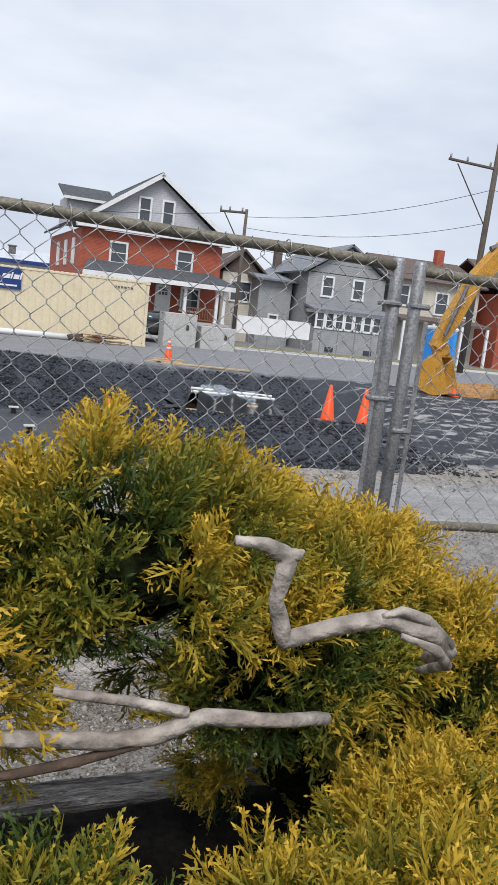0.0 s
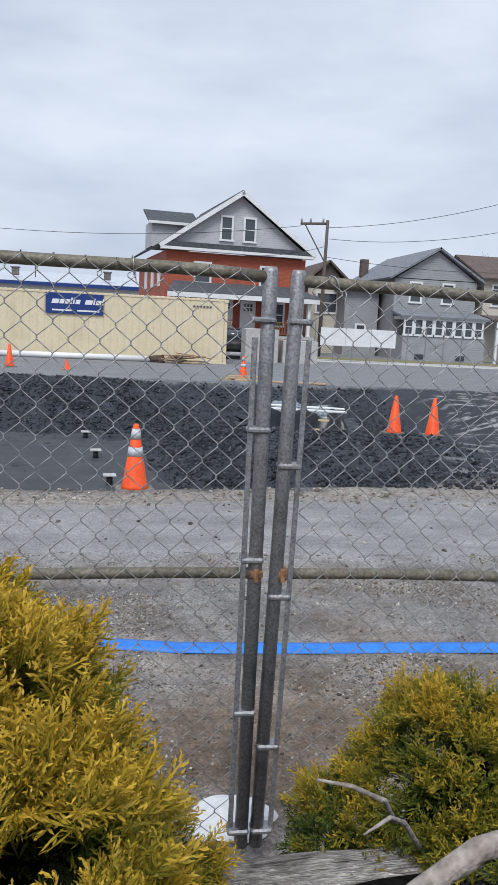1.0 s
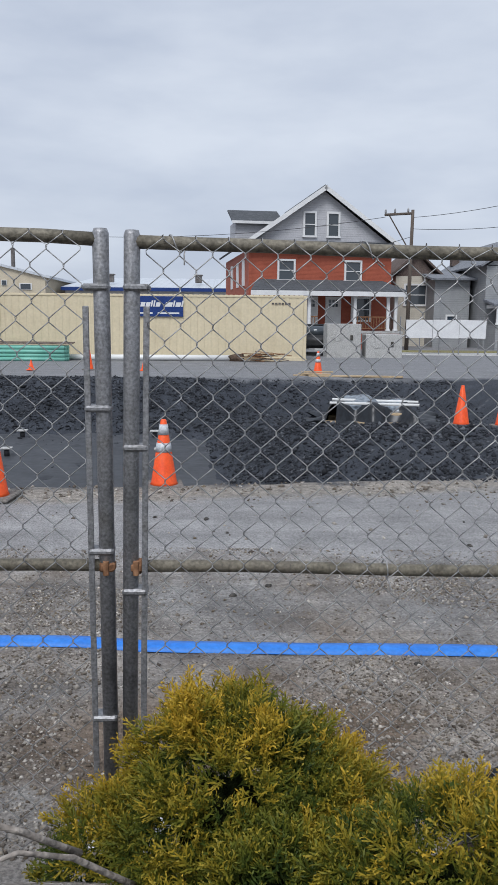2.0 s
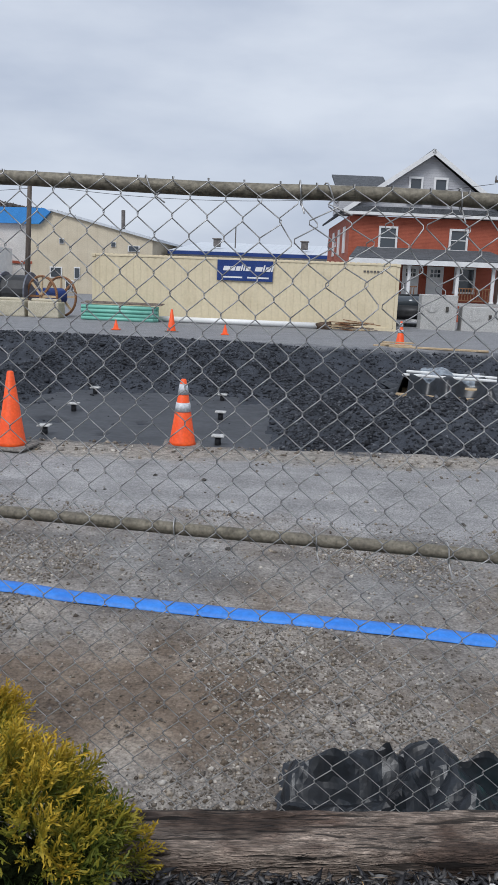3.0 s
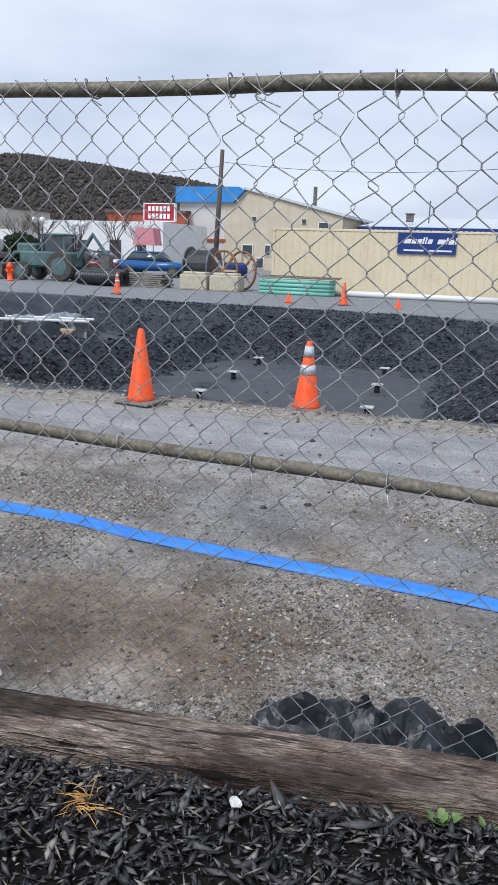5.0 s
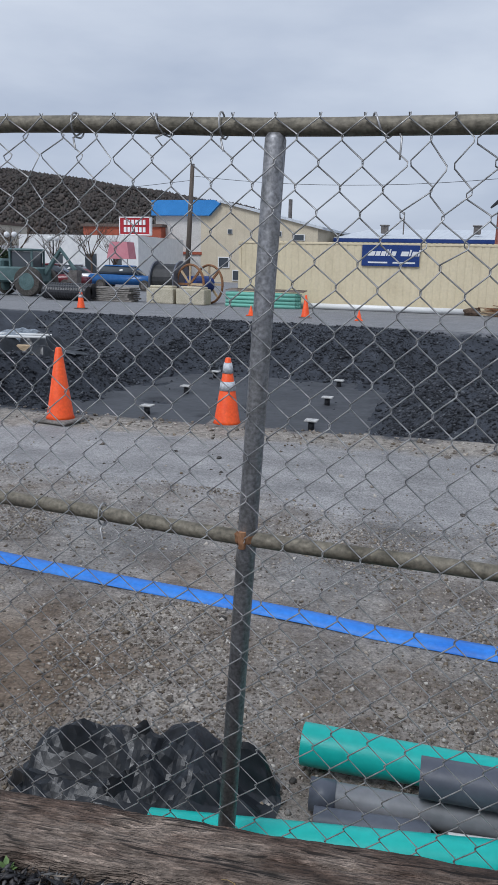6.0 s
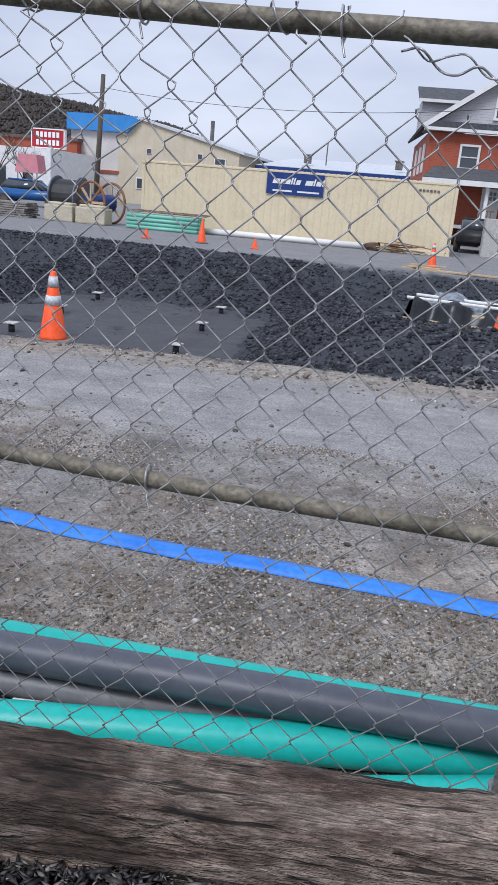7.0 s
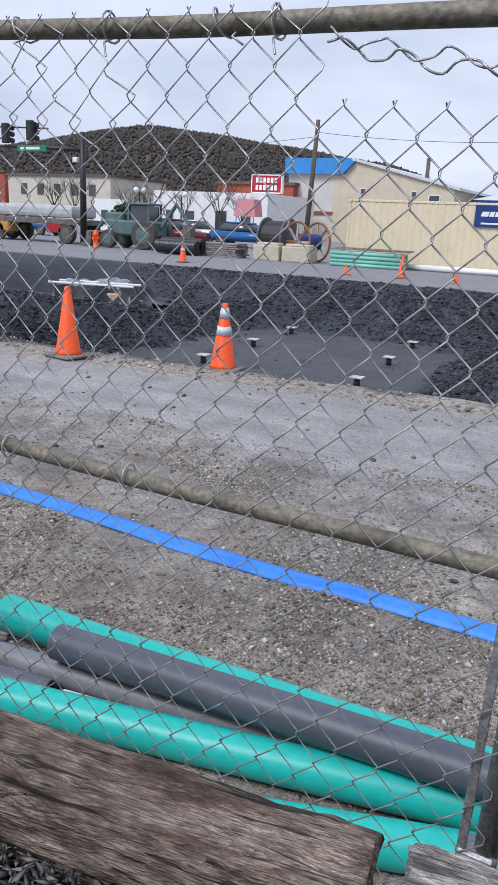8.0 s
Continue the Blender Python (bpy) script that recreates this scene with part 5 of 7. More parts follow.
for k in range(9):
    bm = bmesh.new()
    tube(bm, [(5.1 + k * 0.95, 6.0, 0.0), (5.1 + k * 0.95, 6.0, 1.85)], 0.028, 8)
    part("post", bm, M_GALV, g)
for k in range(3):
    bm = bmesh.new()
    box(bm, (1.27, 0.02, 0.86), (6.0 + k * 1.29, 5.95, 1.28), 0.0, Matrix.Rotation(radians(0.6 * k), 4, "Y"))
    part("banner", bm, M_WHITE, g, "plain white banner")
M_GRASS = mat("dry_verge_grass", [(0.12, 0.12, 0.05), (0.22, 0.20, 0.10), (0.16, 0.13, 0.07)], rough=0.95, scale=3, bump=0.8)
bm = bmesh.new()
box(bm, (22, 1.6, 0.16), (15.6, 9.0, 0.05), 0.05)
tagged(part("verge", bm, M_GRASS), "dry grass verge along the pavement", "verge", kind="structure")
bm = bmesh.new()
box(bm, (22, 2.2, 0.15), (15.6, 6.9, 0.0), 0.03)
tagged(part("pavement", bm, M_CONCRETE), "pale concrete pavement with low kerb", "pavement", kind="structure")

# ---- utility poles and wires ----
def utility_pole(base, top, label, arm=None, brace=None, r=0.15):
    g = thing("utility_pole", label, "utility pole", group="utility poles")
    base, top = Vector(base), Vector(top)
    bm = bmesh.new()
    tube(bm, [base, (base + top) / 2, top], [r, r * 0.88, r * 0.72], 12)
    part("shaft", bm, M_POLEWOOD, g, smooth=True)
    if arm:
        a, c = Vector(arm[0]), Vector(arm[1])
        bm = bmesh.new()
        tube(bm, [a, c], 0.07, 6)
        part("crossarm", bm, M_POLEWOOD, g)
        for q in (0.03, 0.35, 0.8):
            p = a.lerp(c, q)
            bm = bmesh.new()
            lathe(bm, [(0.03, 0.05), (0.06, 0.12), (0.05, 0.24), (0.02, 0.3)], 8, p)
            part("insulator", bm, M_GALV, g)
    if brace:
        bm = bmesh.new()
        tube(bm, [brace[0], brace[1]], 0.035, 6)
        part("brace", bm, M_POLEWOOD, g)
    return g


utility_pole((6.82, 12.0, 0), (6.88, 12.0, 7.6), "weathered wooden utility pole with single arm", ((5.35, 12.0, 7.32), (6.95, 12.0, 7.42)), ((5.6, 12.0, 7.3), (6.85, 12.0, 5.3)), 0.12)
utility_pole((16.95, 4.0, 0), (17.35, 4.0, 13.6), "tall wooden utility pole with crossarm and brace", ((14.6, 4.0, 10.3), (17.5, 4.0, 10.2)), ((15.1, 4.0, 10.15), (17.1, 4.0, 7.4)), 0.17)
utility_pole((-20.5, 13.4, 0), (-20.15, 13.4, 7.42), "short dark wooden utility pole, leaning slightly", None, None, 0.165)
M_CABLE = mat("black_cable", [(0.02, 0.02, 0.022), (0.03, 0.03, 0.032)], rough=0.6, bump=0)


def cable(a, c, sag, r=0.014):
    a, c = Vector(a), Vector(c)
    bm = bmesh.new()
    pts = []
    for i in range(17):
        q = i / 16
        p = a.lerp(c, q)
        p.z -= sag * 4 * q * (1 - q)
        pts.append(p)
    tube(bm, pts, r, 5, False)
    return tagged(part("overhead_cable", bm, M_CABLE), "thin black overhead cable between poles", "cable", "overhead cables")


for a, c, sg in (((6.9, 12, 7.2), (17.2, 4, 9.2), 0.5), ((6.9, 12, 6.6), (17.2, 4, 7.6), 0.6), ((6.9, 12, 5.6), (24, 15.5, 6.0), 0.4), ((17.3, 4, 9.2), (45, 2, 11), 1.0),
                 ((-20.2, 13.4, 6.75), (5.4, 12, 7.2), 0.9), ((-20.2, 13.4, 6.5), (-70, 14, 6.6), 1.2), ((6.9, 12, 6.2), (2.5, 14.2, 5.6), 0.2)):
    cable(a, c, sg)


# ---- far left: shops, sign, yard ----
M_TAN = lined_mat("tan_render", [(0.52, 0.45, 0.33), (0.60, 0.53, 0.40)], 0.6, axis=0, depth=0.01, dark=0.92)
M_PALE = mat("pale_render", [(0.52, 0.50, 0.47), (0.62, 0.60, 0.57)], rough=0.85, scale=1.0, bump=0.1)
M_BLUEFASCIA = mat("blue_metal_fascia", [(0.03, 0.19, 0.50), (0.05, 0.25, 0.60)], rough=0.45, scale=1.5, bump=0.05)
M_METALROOF = lined_mat("pale_metal_roof", [(0.50, 0.53, 0.57), (0.60, 0.63, 0.66)], 0.45, axis=0, depth=0.02, dark=0.8, rough=0.45)
M_REDSIGN = mat("red_sign", [(0.30, 0.012, 0.02), (0.38, 0.02, 0.03)], rough=0.45, scale=2, bump=0)
M_PINK = mat("faded_pink_awning", [(0.55, 0.20, 0.24), (0.62, 0.27, 0.30)], rough=0.8, scale=2)

def set_back(g, k):
    """Moves a building away along the line of sight and enlarges it by k, about a point on the path."""
    c = Vector((-1.75, -30.53, 1.43))
    g.matrix_basis = Matrix.Translation(c) @ Matrix.Scale(k, 4) @ Matrix.Translation(-c)


g = thing("shop_building", "tan gabled shop building with blue metal fascia", "building")
bm = bmesh.new()
prism(bm, [(-20.2, -0.2), (-12.9, -0.2), (-12.9, 3.85), (-18.9, 5.25), (-20.2, 4.9)], 14.0, 34.0)
part("wall", bm, M_TAN, g, "tan gable wall")
bm = bmesh.new()
prism(bm, [(-12.6, 3.75), (-12.6, 3.90), (-18.9, 5.38), (-20.3, 5.0), (-20.3, 4.88), (-18.9, 5.25)], 13.85, 34.2)
part("roof", bm, M_METALROOF, g)
bm = bmesh.new()
box(bm, (3.1, 15.0, 4.7), (-21.7, 21.55, 2.15))
part("shop_wall", bm, M_PALE, g, "pale front wall")
bm = bmesh.new()
prism(bm, [(-23.4, 4.5), (-19.6, 4.5), (-18.9, 5.2), (-19.3, 5.4), (-23.4, 5.4)], 13.75, 14.02)
part("fascia", bm, M_BLUEFASCIA, g, "bright blue metal fascia")
bm = bmesh.new()
box(bm, (3.15, 0.06, 0.16), (-21.7, 14.0, 2.3))
part("trim_band", bm, M_BRICK, g, "dull red trim band")
for x, z, w, h_ in ((-18.67, 1.8, 0.75, 0.65), (-17.38, 1.8, 0.35, 0.7), (-17.85, 1.05, 0.5, 0.65), (-18.3, 3.6, 0.3, 0.3), (-15.2, 3.5, 0.3, 0.3), (-14.0, 3.3, 0.7, 0.35)):
    bm = bmesh.new()
    box(bm, (w, 0.06, h_), (x, 13.98, z))
    wn_ = part("window", bm, M_WHITE, g)
    bm = bmesh.new()
    box(bm, (w * 0.8, 0.05, h_ * 0.8), (x, 13.95, z))
    part("pane", bm, M_GLASS, wn_)
bm = bmesh.new()
tube(bm, [(-15.2, 16, 4.2), (-15.2, 16, 5.6)], 0.12, 8)
part("flue", bm, M_STEEL, g, "dark metal flue")
set_back(g, 1.74)

g = thing("warehouse", "long low white warehouse with pale metal roof", "building")
bm = bmesh.new()
box(bm, (11.0, 12.0, 3.5), (-7.6, 26.0, 1.75))
part("wall", bm, M_PALE, g)
bm = bmesh.new()
box(bm, (11.4, 12.6, 0.12), (-7.6, 26.0, 4.1), 0.0, Matrix.Rotation(radians(5.5), 4, "X"))
part("roof", bm, M_METALROOF, g, "pale blue-grey metal roof")
bm = bmesh.new()
box(bm, (11.4, 0.1, 0.22), (-7.6, 19.7, 3.42))
part("eaves_trim", bm, M_SIGNBLUE, g, "dark blue eaves trim")
for x, y in ((-10.6, 23.0), (-4.6, 23.0)):
    bm = bmesh.new()
    box(bm, (0.45, 0.45, 0.5), (x, y, 4.25), 0.03)
    box(bm, (0.6, 0.6, 0.08), (x, y, 4.52), 0.02)
    part("roof_vent", bm, M_STEEL, g, "dark roof vent")
bm = bmesh.new()
tube(bm, [(-9.2, 22, 3.9), (-9.2, 22, 5.3)], 0.04, 6)
part("vent_pipe", bm, M_STEEL, g)
set_back(g, 1.62)
g = thing("warehouse", "low pale flat-roofed annexe behind the container", "building")
bm = bmesh.new()
box(bm, (4.0, 8.0, 4.4), (-14.6, 40.0, 2.2))
part("wall", bm, M_PALE, g)
set_back(g, 1.3)

g = thing("shop_sign", "red shop sign with white lettering bars on a pole", "sign")
bm = bmesh.new()
box(bm, (2.35, 0.25, 1.15), (-27.65, 20.0, 4.2), 0.02)
sp = part("sign_panel", bm, M_REDSIGN, g, "dark red sign panel")
bm = bmesh.new()
for cx, cz, sx, sz in ((-27.65, 4.80, 2.45, 0.07), (-27.65, 3.61, 2.45, 0.07), (-28.85, 4.2, 0.07, 1.2), (-26.45, 4.2, 0.07, 1.2)):
    box(bm, (sx, 0.3, sz), (cx, 20.0, cz))
part("sign_frame", bm, M_WHITE, g)
for z, n_ in ((4.45, 6), (3.95, 6)):
    for k in range(n_):
        bm = bmesh.new()
        box(bm, (0.2, 0.03, 0.34), (-28.40 + k * 0.30, 19.85, z))
        part("lettering_bar", bm, M_WHITE, g, "white lettering bar")
bm = bmesh.new()
tube(bm, [(-27.6, 20.1, 0.0), (-27.6, 20.1, 3.65)], 0.14, 8)
part("pole", bm, M_LUMBER, g, "pale sign pole")
set_back(g, 1.41)

# buildings beyond the road
def block(x0, x1, y, h_, d, m, label, wins=(), roof=None, name="street_building"):
    g = thing(name, label, "building")
    bm = bmesh.new()
    box(bm, (x1 - x0, d, h_ + 0.5), ((x0 + x1) / 2, y + d / 2, h_ / 2 - 0.25))
    part("wall", bm, m, g)
    if roof:
        bm = bmesh.new()
        box(bm, (x1 - x0 + 0.4, d + 0.4, 0.3), ((x0 + x1) / 2, y + d / 2, h_ + 0.1))
        part("parapet", bm, roof, g)
    for wx, wz, ww, wh in wins:
        bm = bmesh.new()
        box(bm, (ww, 0.12, wh), (wx, y - 0.02, wz))
        part("window", bm, M_GLASS, g)
    return g


block(-48.0, -35.0, 35.0, 4.2, 10, M_WHITE, "white flat-roofed commercial building with dark openings", [(-46, 1.6, 0.8, 1.6), (-43.6, 1.4, 1.0, 2.0), (-40, 1.6, 1.2, 1.8), (-37.2, 1.6, 0.9, 1.6)])
block(-58.4, -54.0, 38.0, 3.3, 8, M_WHITE, "small white shop building by the junction", [(-56.8, 1.4, 0.9, 1.5)])
block(-47.5, -38.0, 46.0, 5.6, 12, M_BRICK, "dull red brick building with flat roof", [(-45, 3.8, 1.0, 1.4), (-42, 3.8, 1.0, 1.4)], M_SHINGLE_BROWN)
block(-84.0, -66.0, 50.0, 6.3, 12, M_SIDING_CREAM, "beige two-storey building with rows of windows", [(x, z, 1.1, 1.4) for x in (-81, -78, -75, -72, -69) for z in (1.8, 4.6)], M_SHINGLE_BROWN)
block(-110.0, -90.0, 55.0, 7.0, 14, M_BRICK, "brown brick building down the street", [(x, z, 1.2, 1.5) for x in (-106, -102, -98, -94) for z in (2, 5)], M_SHINGLE_BROWN)
set_back(block(-30.5, -26.0, 38.0, 4.0, 8, M_PALE, "pale low shop behind the sign", [(-29, 1.6, 1.2, 1.6)]), 1.41)
g = thing("awning", "faded pink shop awning", "awning")
bm = bmesh.new()
prism(bm, [(-32.6, 2.0), (-30.6, 2.0), (-30.8, 3.3), (-32.3, 3.3)], 25.0, 26.2)
part("canopy", bm, M_PINK, g)
for x in (-32.4, -30.8):
    bm = bmesh.new()
    tube(bm, [(x, 25.1, 0), (x, 25.1, 2.1)], 0.05, 6)
    part("post", bm, M_GALV, g)

# signal mast
M_BLACK = mat("black_painted_steel", [(0.012, 0.013, 0.014), (0.03, 0.03, 0.032)], rough=0.5, scale=4, bump=0.05)
M_STREETSIGN = mat("green_sign", [(0.02, 0.16, 0.10), (0.03, 0.22, 0.14)], rough=0.45, bump=0)
g = thing("traffic_signal", "black signal mast with arm, signal heads and green sign", "traffic signal")
bm = bmesh.new()
tube(bm, [(-26.1, 0, 0), (-26.1, 0, 5.25)], [0.17, 0.13], 12)
part("mast", bm, M_BLACK, g, smooth=True)
bm = bmesh.new()
tube(bm, [(-26.1, 0, 4.45), (-29.0, 0, 4.58), (-36.0, 0, 4.75)], [0.11, 0.09, 0.06], 10)
part("arm", bm, M_BLACK, g, smooth=True)
bm = bmesh.new()
tube(bm, [(-28.4, 0.1, 5.45), (-36.0, 0.1, 5.75)], 0.04, 6)
part("upper_cable", bm, M_BLACK, g)
for x, z in ((-31.1, 5.25), (-29.4, 5.35)):
    bm = bmesh.new()
    box(bm, (0.40, 0.28, 0.95), (x, -0.1, z), 0.05)
    hd = part("signal_head", bm, M_BLACK, g, "black signal head seen from behind")
    for k in range(3):
        bm = bmesh.new()
        tube(bm, [(x + 0.1, 0.05, z + 0.3 - 0.3 * k), (x + 0.1, 0.3, z + 0.27 - 0.3 * k)], 0.13, 10, False)
        part("visor", bm, M_BLACK, hd)
bm = bmesh.new()
box(bm, (1.95, 0.05, 0.30), (-29.3, -0.12, 4.52), 0.01)
sg_ = part("street_sign", bm, M_STREETSIGN, g, "green street sign")
bm = bmesh.new()
box(bm, (1.3, 0.02, 0.12), (-29.4, -0.15, 4.52))
part("lettering_bar", bm, M_WHITE, sg_, "white lettering bar")
bm = bmesh.new()
box(bm, (0.3, 0.2, 0.24), (-26.5, -0.05, 4.0), 0.03)
part("camera_box", bm, M_WHITE, g)

# street lamps with globes
for x, y in ((-33.5, 14.0), (-34.2, 20.0)):
    g = thing("street_lamp", "slim dark street lamp with white globes", "street lamp", pose(x, y, 0.0), "street lamps")
    bm = bmesh.new()
    tube(bm, [(0, 0, 0), (0, 0, 3.2)], [0.07, 0.045], 8)
    part("post", bm, M_BLACK, g)
    for dx in (-0.3, 0.3):
        bm = bmesh.new()
        bmesh.ops.create_icosphere(bm, subdivisions=2, radius=0.2, matrix=Matrix.Translation((dx, 0, 3.3)))
        part("globe", bm, M_WHITE, g, "white globe", smooth=True)

# hydrant
g = thing("fire_hydrant", "orange-red fire hydrant by the kerb", "fire hydrant", pose(-23.6, -2.0, 0.03))
bm = bmesh.new()
lathe(bm, [(0.17, 0.0), (0.17, 0.06), (0.12, 0.08), (0.12, 0.55), (0.15, 0.57), (0.15, 0.62), (0.11, 0.72), (0.04, 0.8)], 14)
part("body", bm, M_ORANGE, g, smooth=True)
for a_, c_ in (((-0.2, 0, 0.45), (0.2, 0, 0.45)), ((0, -0.2, 0.42), (0, 0, 0.42))):
    bm = bmesh.new()
    tube(bm, [a_, c_], 0.055, 8)
    part("nozzle", bm, M_ORANGE, g)

# yard goods
def stack(x0, x1, y, layers, m, label, name="lumber_stack", h_=0.085, d=0.9, seed=1):
    r_ = random.Random(seed)
    g = thing(name, label, "lumber stack", pose((x0 + x1) / 2, y, 0.03), "yard stacks")
    w = x1 - x0
    for k in range(layers):
        for j in range(3):
            bm = bmesh.new()
            box(bm, (w * r_.uniform(0.86, 1.0), d / 3.3, h_ * 0.8), (r_.uniform(-0.08, 0.08), -d / 3 + j * d / 3, h_ * (k + 0.5)), 0.005, Matrix.Rotation(r_.uniform(-0.03, 0.03), 4, "Z"))
            part("plank", bm, m, g)
    return g


stack(-18.2, -16.3, -1.2, 7, M_TIMBER_GREY, "stack of weathered grey timber by the road", seed=2)
stack(-20.8, -18.6, -0.4, 4, M_STEEL, "stack of dark steel plates by the road", "steel_stack", 0.09, 1.0, 3)
for k in range(3):
    g = thing("culvert_pipe", "short section of dark corrugated culvert pipe", "pipe", group="culvert sections")
    bm = bmesh.new()
    pts = [(-20.0 + 0.06 * i, -2.2 + 0.42 * k, 0.35 if k != 1 else 0.45) for i in range(36)]
    tube(bm, pts, [0.27 + 0.02 * (i % 2) for i in range(36)], 16)
    part("barrel", bm, M_BLACKPIPE, g)
for x, w in ((-15.0, 1.2), (-13.65, 1.25)):
    g = thing("concrete_block", "weathered cream concrete ballast block", "concrete block", pose(x, -1.6, 0.03), "ballast blocks")
    bm = bmesh.new()
    box(bm, (w, 0.75, 0.62), (0, 0.4, 0.31), 0.06, segs=2)
    box(bm, (w * 0.85, 0.5, 0.12), (0, 0.4, 0.66), 0.04)
    part("body", bm, mat("cream_concrete", [(0.42, 0.38, 0.28), (0.54, 0.49, 0.38)], rough=0.9, scale=3, bump=0.3), g)
# cable reel
g = thing("cable_reel", "rusty steel cable reel with spoked flanges, blue cable inside", "cable reel", pose(-13.75, -0.35, 0.83, 0, 0, 68))
for dx in (-0.55, 0.55):
    bm = bmesh.new()
    n = 28
    tube(bm, [(dx, 0.78 * math.cos(2 * math.pi * k / n), 0.78 * math.sin(2 * math.pi * k / n)) for k in range(n + 1)], 0.05, 6, False)
    fl = part("flange", bm, M_RUST, g, "rusty spoked flange")
    for k in range(8):
        a_ = 2 * math.pi * k / 8
        bm = bmesh.new()
        box(bm, (0.05, 0.72, 0.09), (dx, 0.39 * math.cos(a_), 0.39 * math.sin(a_)), 0.0, Matrix.Rotation(a_, 4, "X"))
        part("spoke", bm, M_LUMBER if k % 3 else M_RUST, fl)
bm = bmesh.new()
tube(bm, [(-0.55, 0, 0), (0.55, 0, 0)], 0.34, 16)
part("drum", bm, M_SIGNBLUE, g, "dark blue wound cable")
g = thing("cable_reel", "black drum reel standing behind concrete blocks", "cable reel", pose(-15.2, -0.2, 0.9))
bm = bmesh.new()
tube(bm, [(-0.5, 0, 0), (0.5, 0, 0)], 0.72, 24)
part("drum", bm, M_BLACK, g)
for dx in (-0.54, 0.54):
    bm = bmesh.new()
    tube(bm, [(dx - 0.03, 0, 0), (dx + 0.03, 0, 0)], 0.85, 24)
    part("flange", bm, M_GREYPIPE, g)


def wheel(parent, x, y, z, r, w, rim_m=None):
    bm = bmesh.new()
    pts = [(r * 0.6, -w / 2), (r * 0.95, -w / 2), (r, -w * 0.3), (r, w * 0.3), (r * 0.95, w / 2), (r * 0.6, w / 2)]
    lathe(bm, pts, 22)
    bmesh.ops.rotate(bm, verts=bm.verts, matrix=Matrix.Rotation(math.pi / 2, 3, "X"))
    bmesh.ops.translate(bm, verts=bm.verts, vec=(x, y, z))
    wh = part("wheel", bm, M_RUBBER, parent, "dusty black tyre")
    bm = bmesh.new()
    tube(bm, [(x, y - w / 2 - 0.01, z), (x, y + w / 2 + 0.01, z)], r * 0.58, 16)
    part("rim", bm, rim_m or M_STEEL, wh)
    return wh


# backhoe
M_MACHGREEN = mat("dull_green_paint", [(0.06, 0.11, 0.11), (0.11, 0.17, 0.17)], rough=0.6, scale=3, bump=0.1)
g = thing("backhoe", "dull green backhoe loader parked across the road", "backhoe", pose(-23.2, 0.4, 0.03, 0, 0, 6))
bm = bmesh.new()
box(bm, (2.6, 1.3, 0.7), (0.1, 0, 0.95), 0.08)
box(bm, (1.0, 1.1, 0.5), (-0.9, 0, 1.4), 0.1)
part("body", bm, M_MACHGREEN, g)
bm = bmesh.new()
box(bm, (1.25, 1.25, 0.12), (0.5, 0, 2.05), 0.05)
for dx, dy in ((-0.05, -0.55), (1.05, -0.55), (-0.05, 0.55), (1.05, 0.55)):
    box(bm, (0.08, 0.08, 0.9), (dx, dy, 1.6))
part("cab", bm, M_MACHGREEN, g)
bm = bmesh.new()
box(bm, (1.0, 1.0, 0.7), (0.5, 0, 1.62))
part("cab_glass", bm, M_GLASS, g)
for x, r_ in ((-1.0, 0.42), (0.95, 0.66)):
    for y in (-0.75, 0.75):
        wheel(g, x, y, r_, r_, 0.36, M_MACHGREEN)
bm = bmesh.new()
tube(bm, [(-0.6, -0.5, 1.3), (-1.5, -0.5, 1.2), (-2.1, -0.5, 0.5)], 0.09, 6)
part("loader_arm", bm, M_MACHGREEN, g)
bm = bmesh.new()
prism(bm, [(-2.6, 0.05), (-1.9, 0.05), (-1.85, 0.7), (-2.1, 0.75), (-2.2, 0.3)], -1.0, 1.0)
part("loader_bucket", bm, M_STEEL, g)
bm = bmesh.new()
tube(bm, [(1.4, 0, 1.0), (2.2, 0, 2.1), (2.9, 0, 1.2)], [0.14, 0.12, 0.09], 6)
part("rear_boom", bm, M_MACHGREEN, g)
bm = bmesh.new()
prism(bm, [(2.7, 1.2), (3.1, 1.2), (3.05, 0.6), (2.6, 0.7)], -0.25, 0.25)
part("rear_bucket", bm, M_STEEL, g)

# flatbed truck and cars
M_SILVER = mat("silver_tank_paint", [(0.42, 0.42, 0.43), (0.55, 0.55, 0.56)], rough=0.35, scale=2, metal=0.3, bump=0.02)
g = thing("flatbed_truck", "long flatbed truck with silver load and dark chassis", "truck", pose(-30.4, 1.0, 0.03))
bm = bmesh.new()
box(bm, (7.6, 2.2, 0.28), (0, 0, 1.05), 0.03)
part("bed", bm, M_STEEL, g)
bm = bmesh.new()
box(bm, (6.4, 1.9, 0.6), (0.3, 0, 1.55), 0.18, segs=2)
part("load", bm, M_SILVER, g, "silver covered load")
bm = bmesh.new()
box(bm, (1.0, 0.8, 0.5), (2.4, -0.7, 0.75), 0.05)
part("toolbox", bm, M_REDSIGN, g, "red toolbox")
bm = bmesh.new()
box(bm, (1.4, 0.7, 0.55), (-1.4, -0.75, 0.7), 0.05)
part("tank", bm, M_YELLOW, g, "yellow side tank")
for x in (-2.6, -1.6, 3.2):
    wheel(g, x, -0.95, 0.5, 0.5, 0.3)
    wheel(g, x, 0.95, 0.5, 0.5, 0.3)


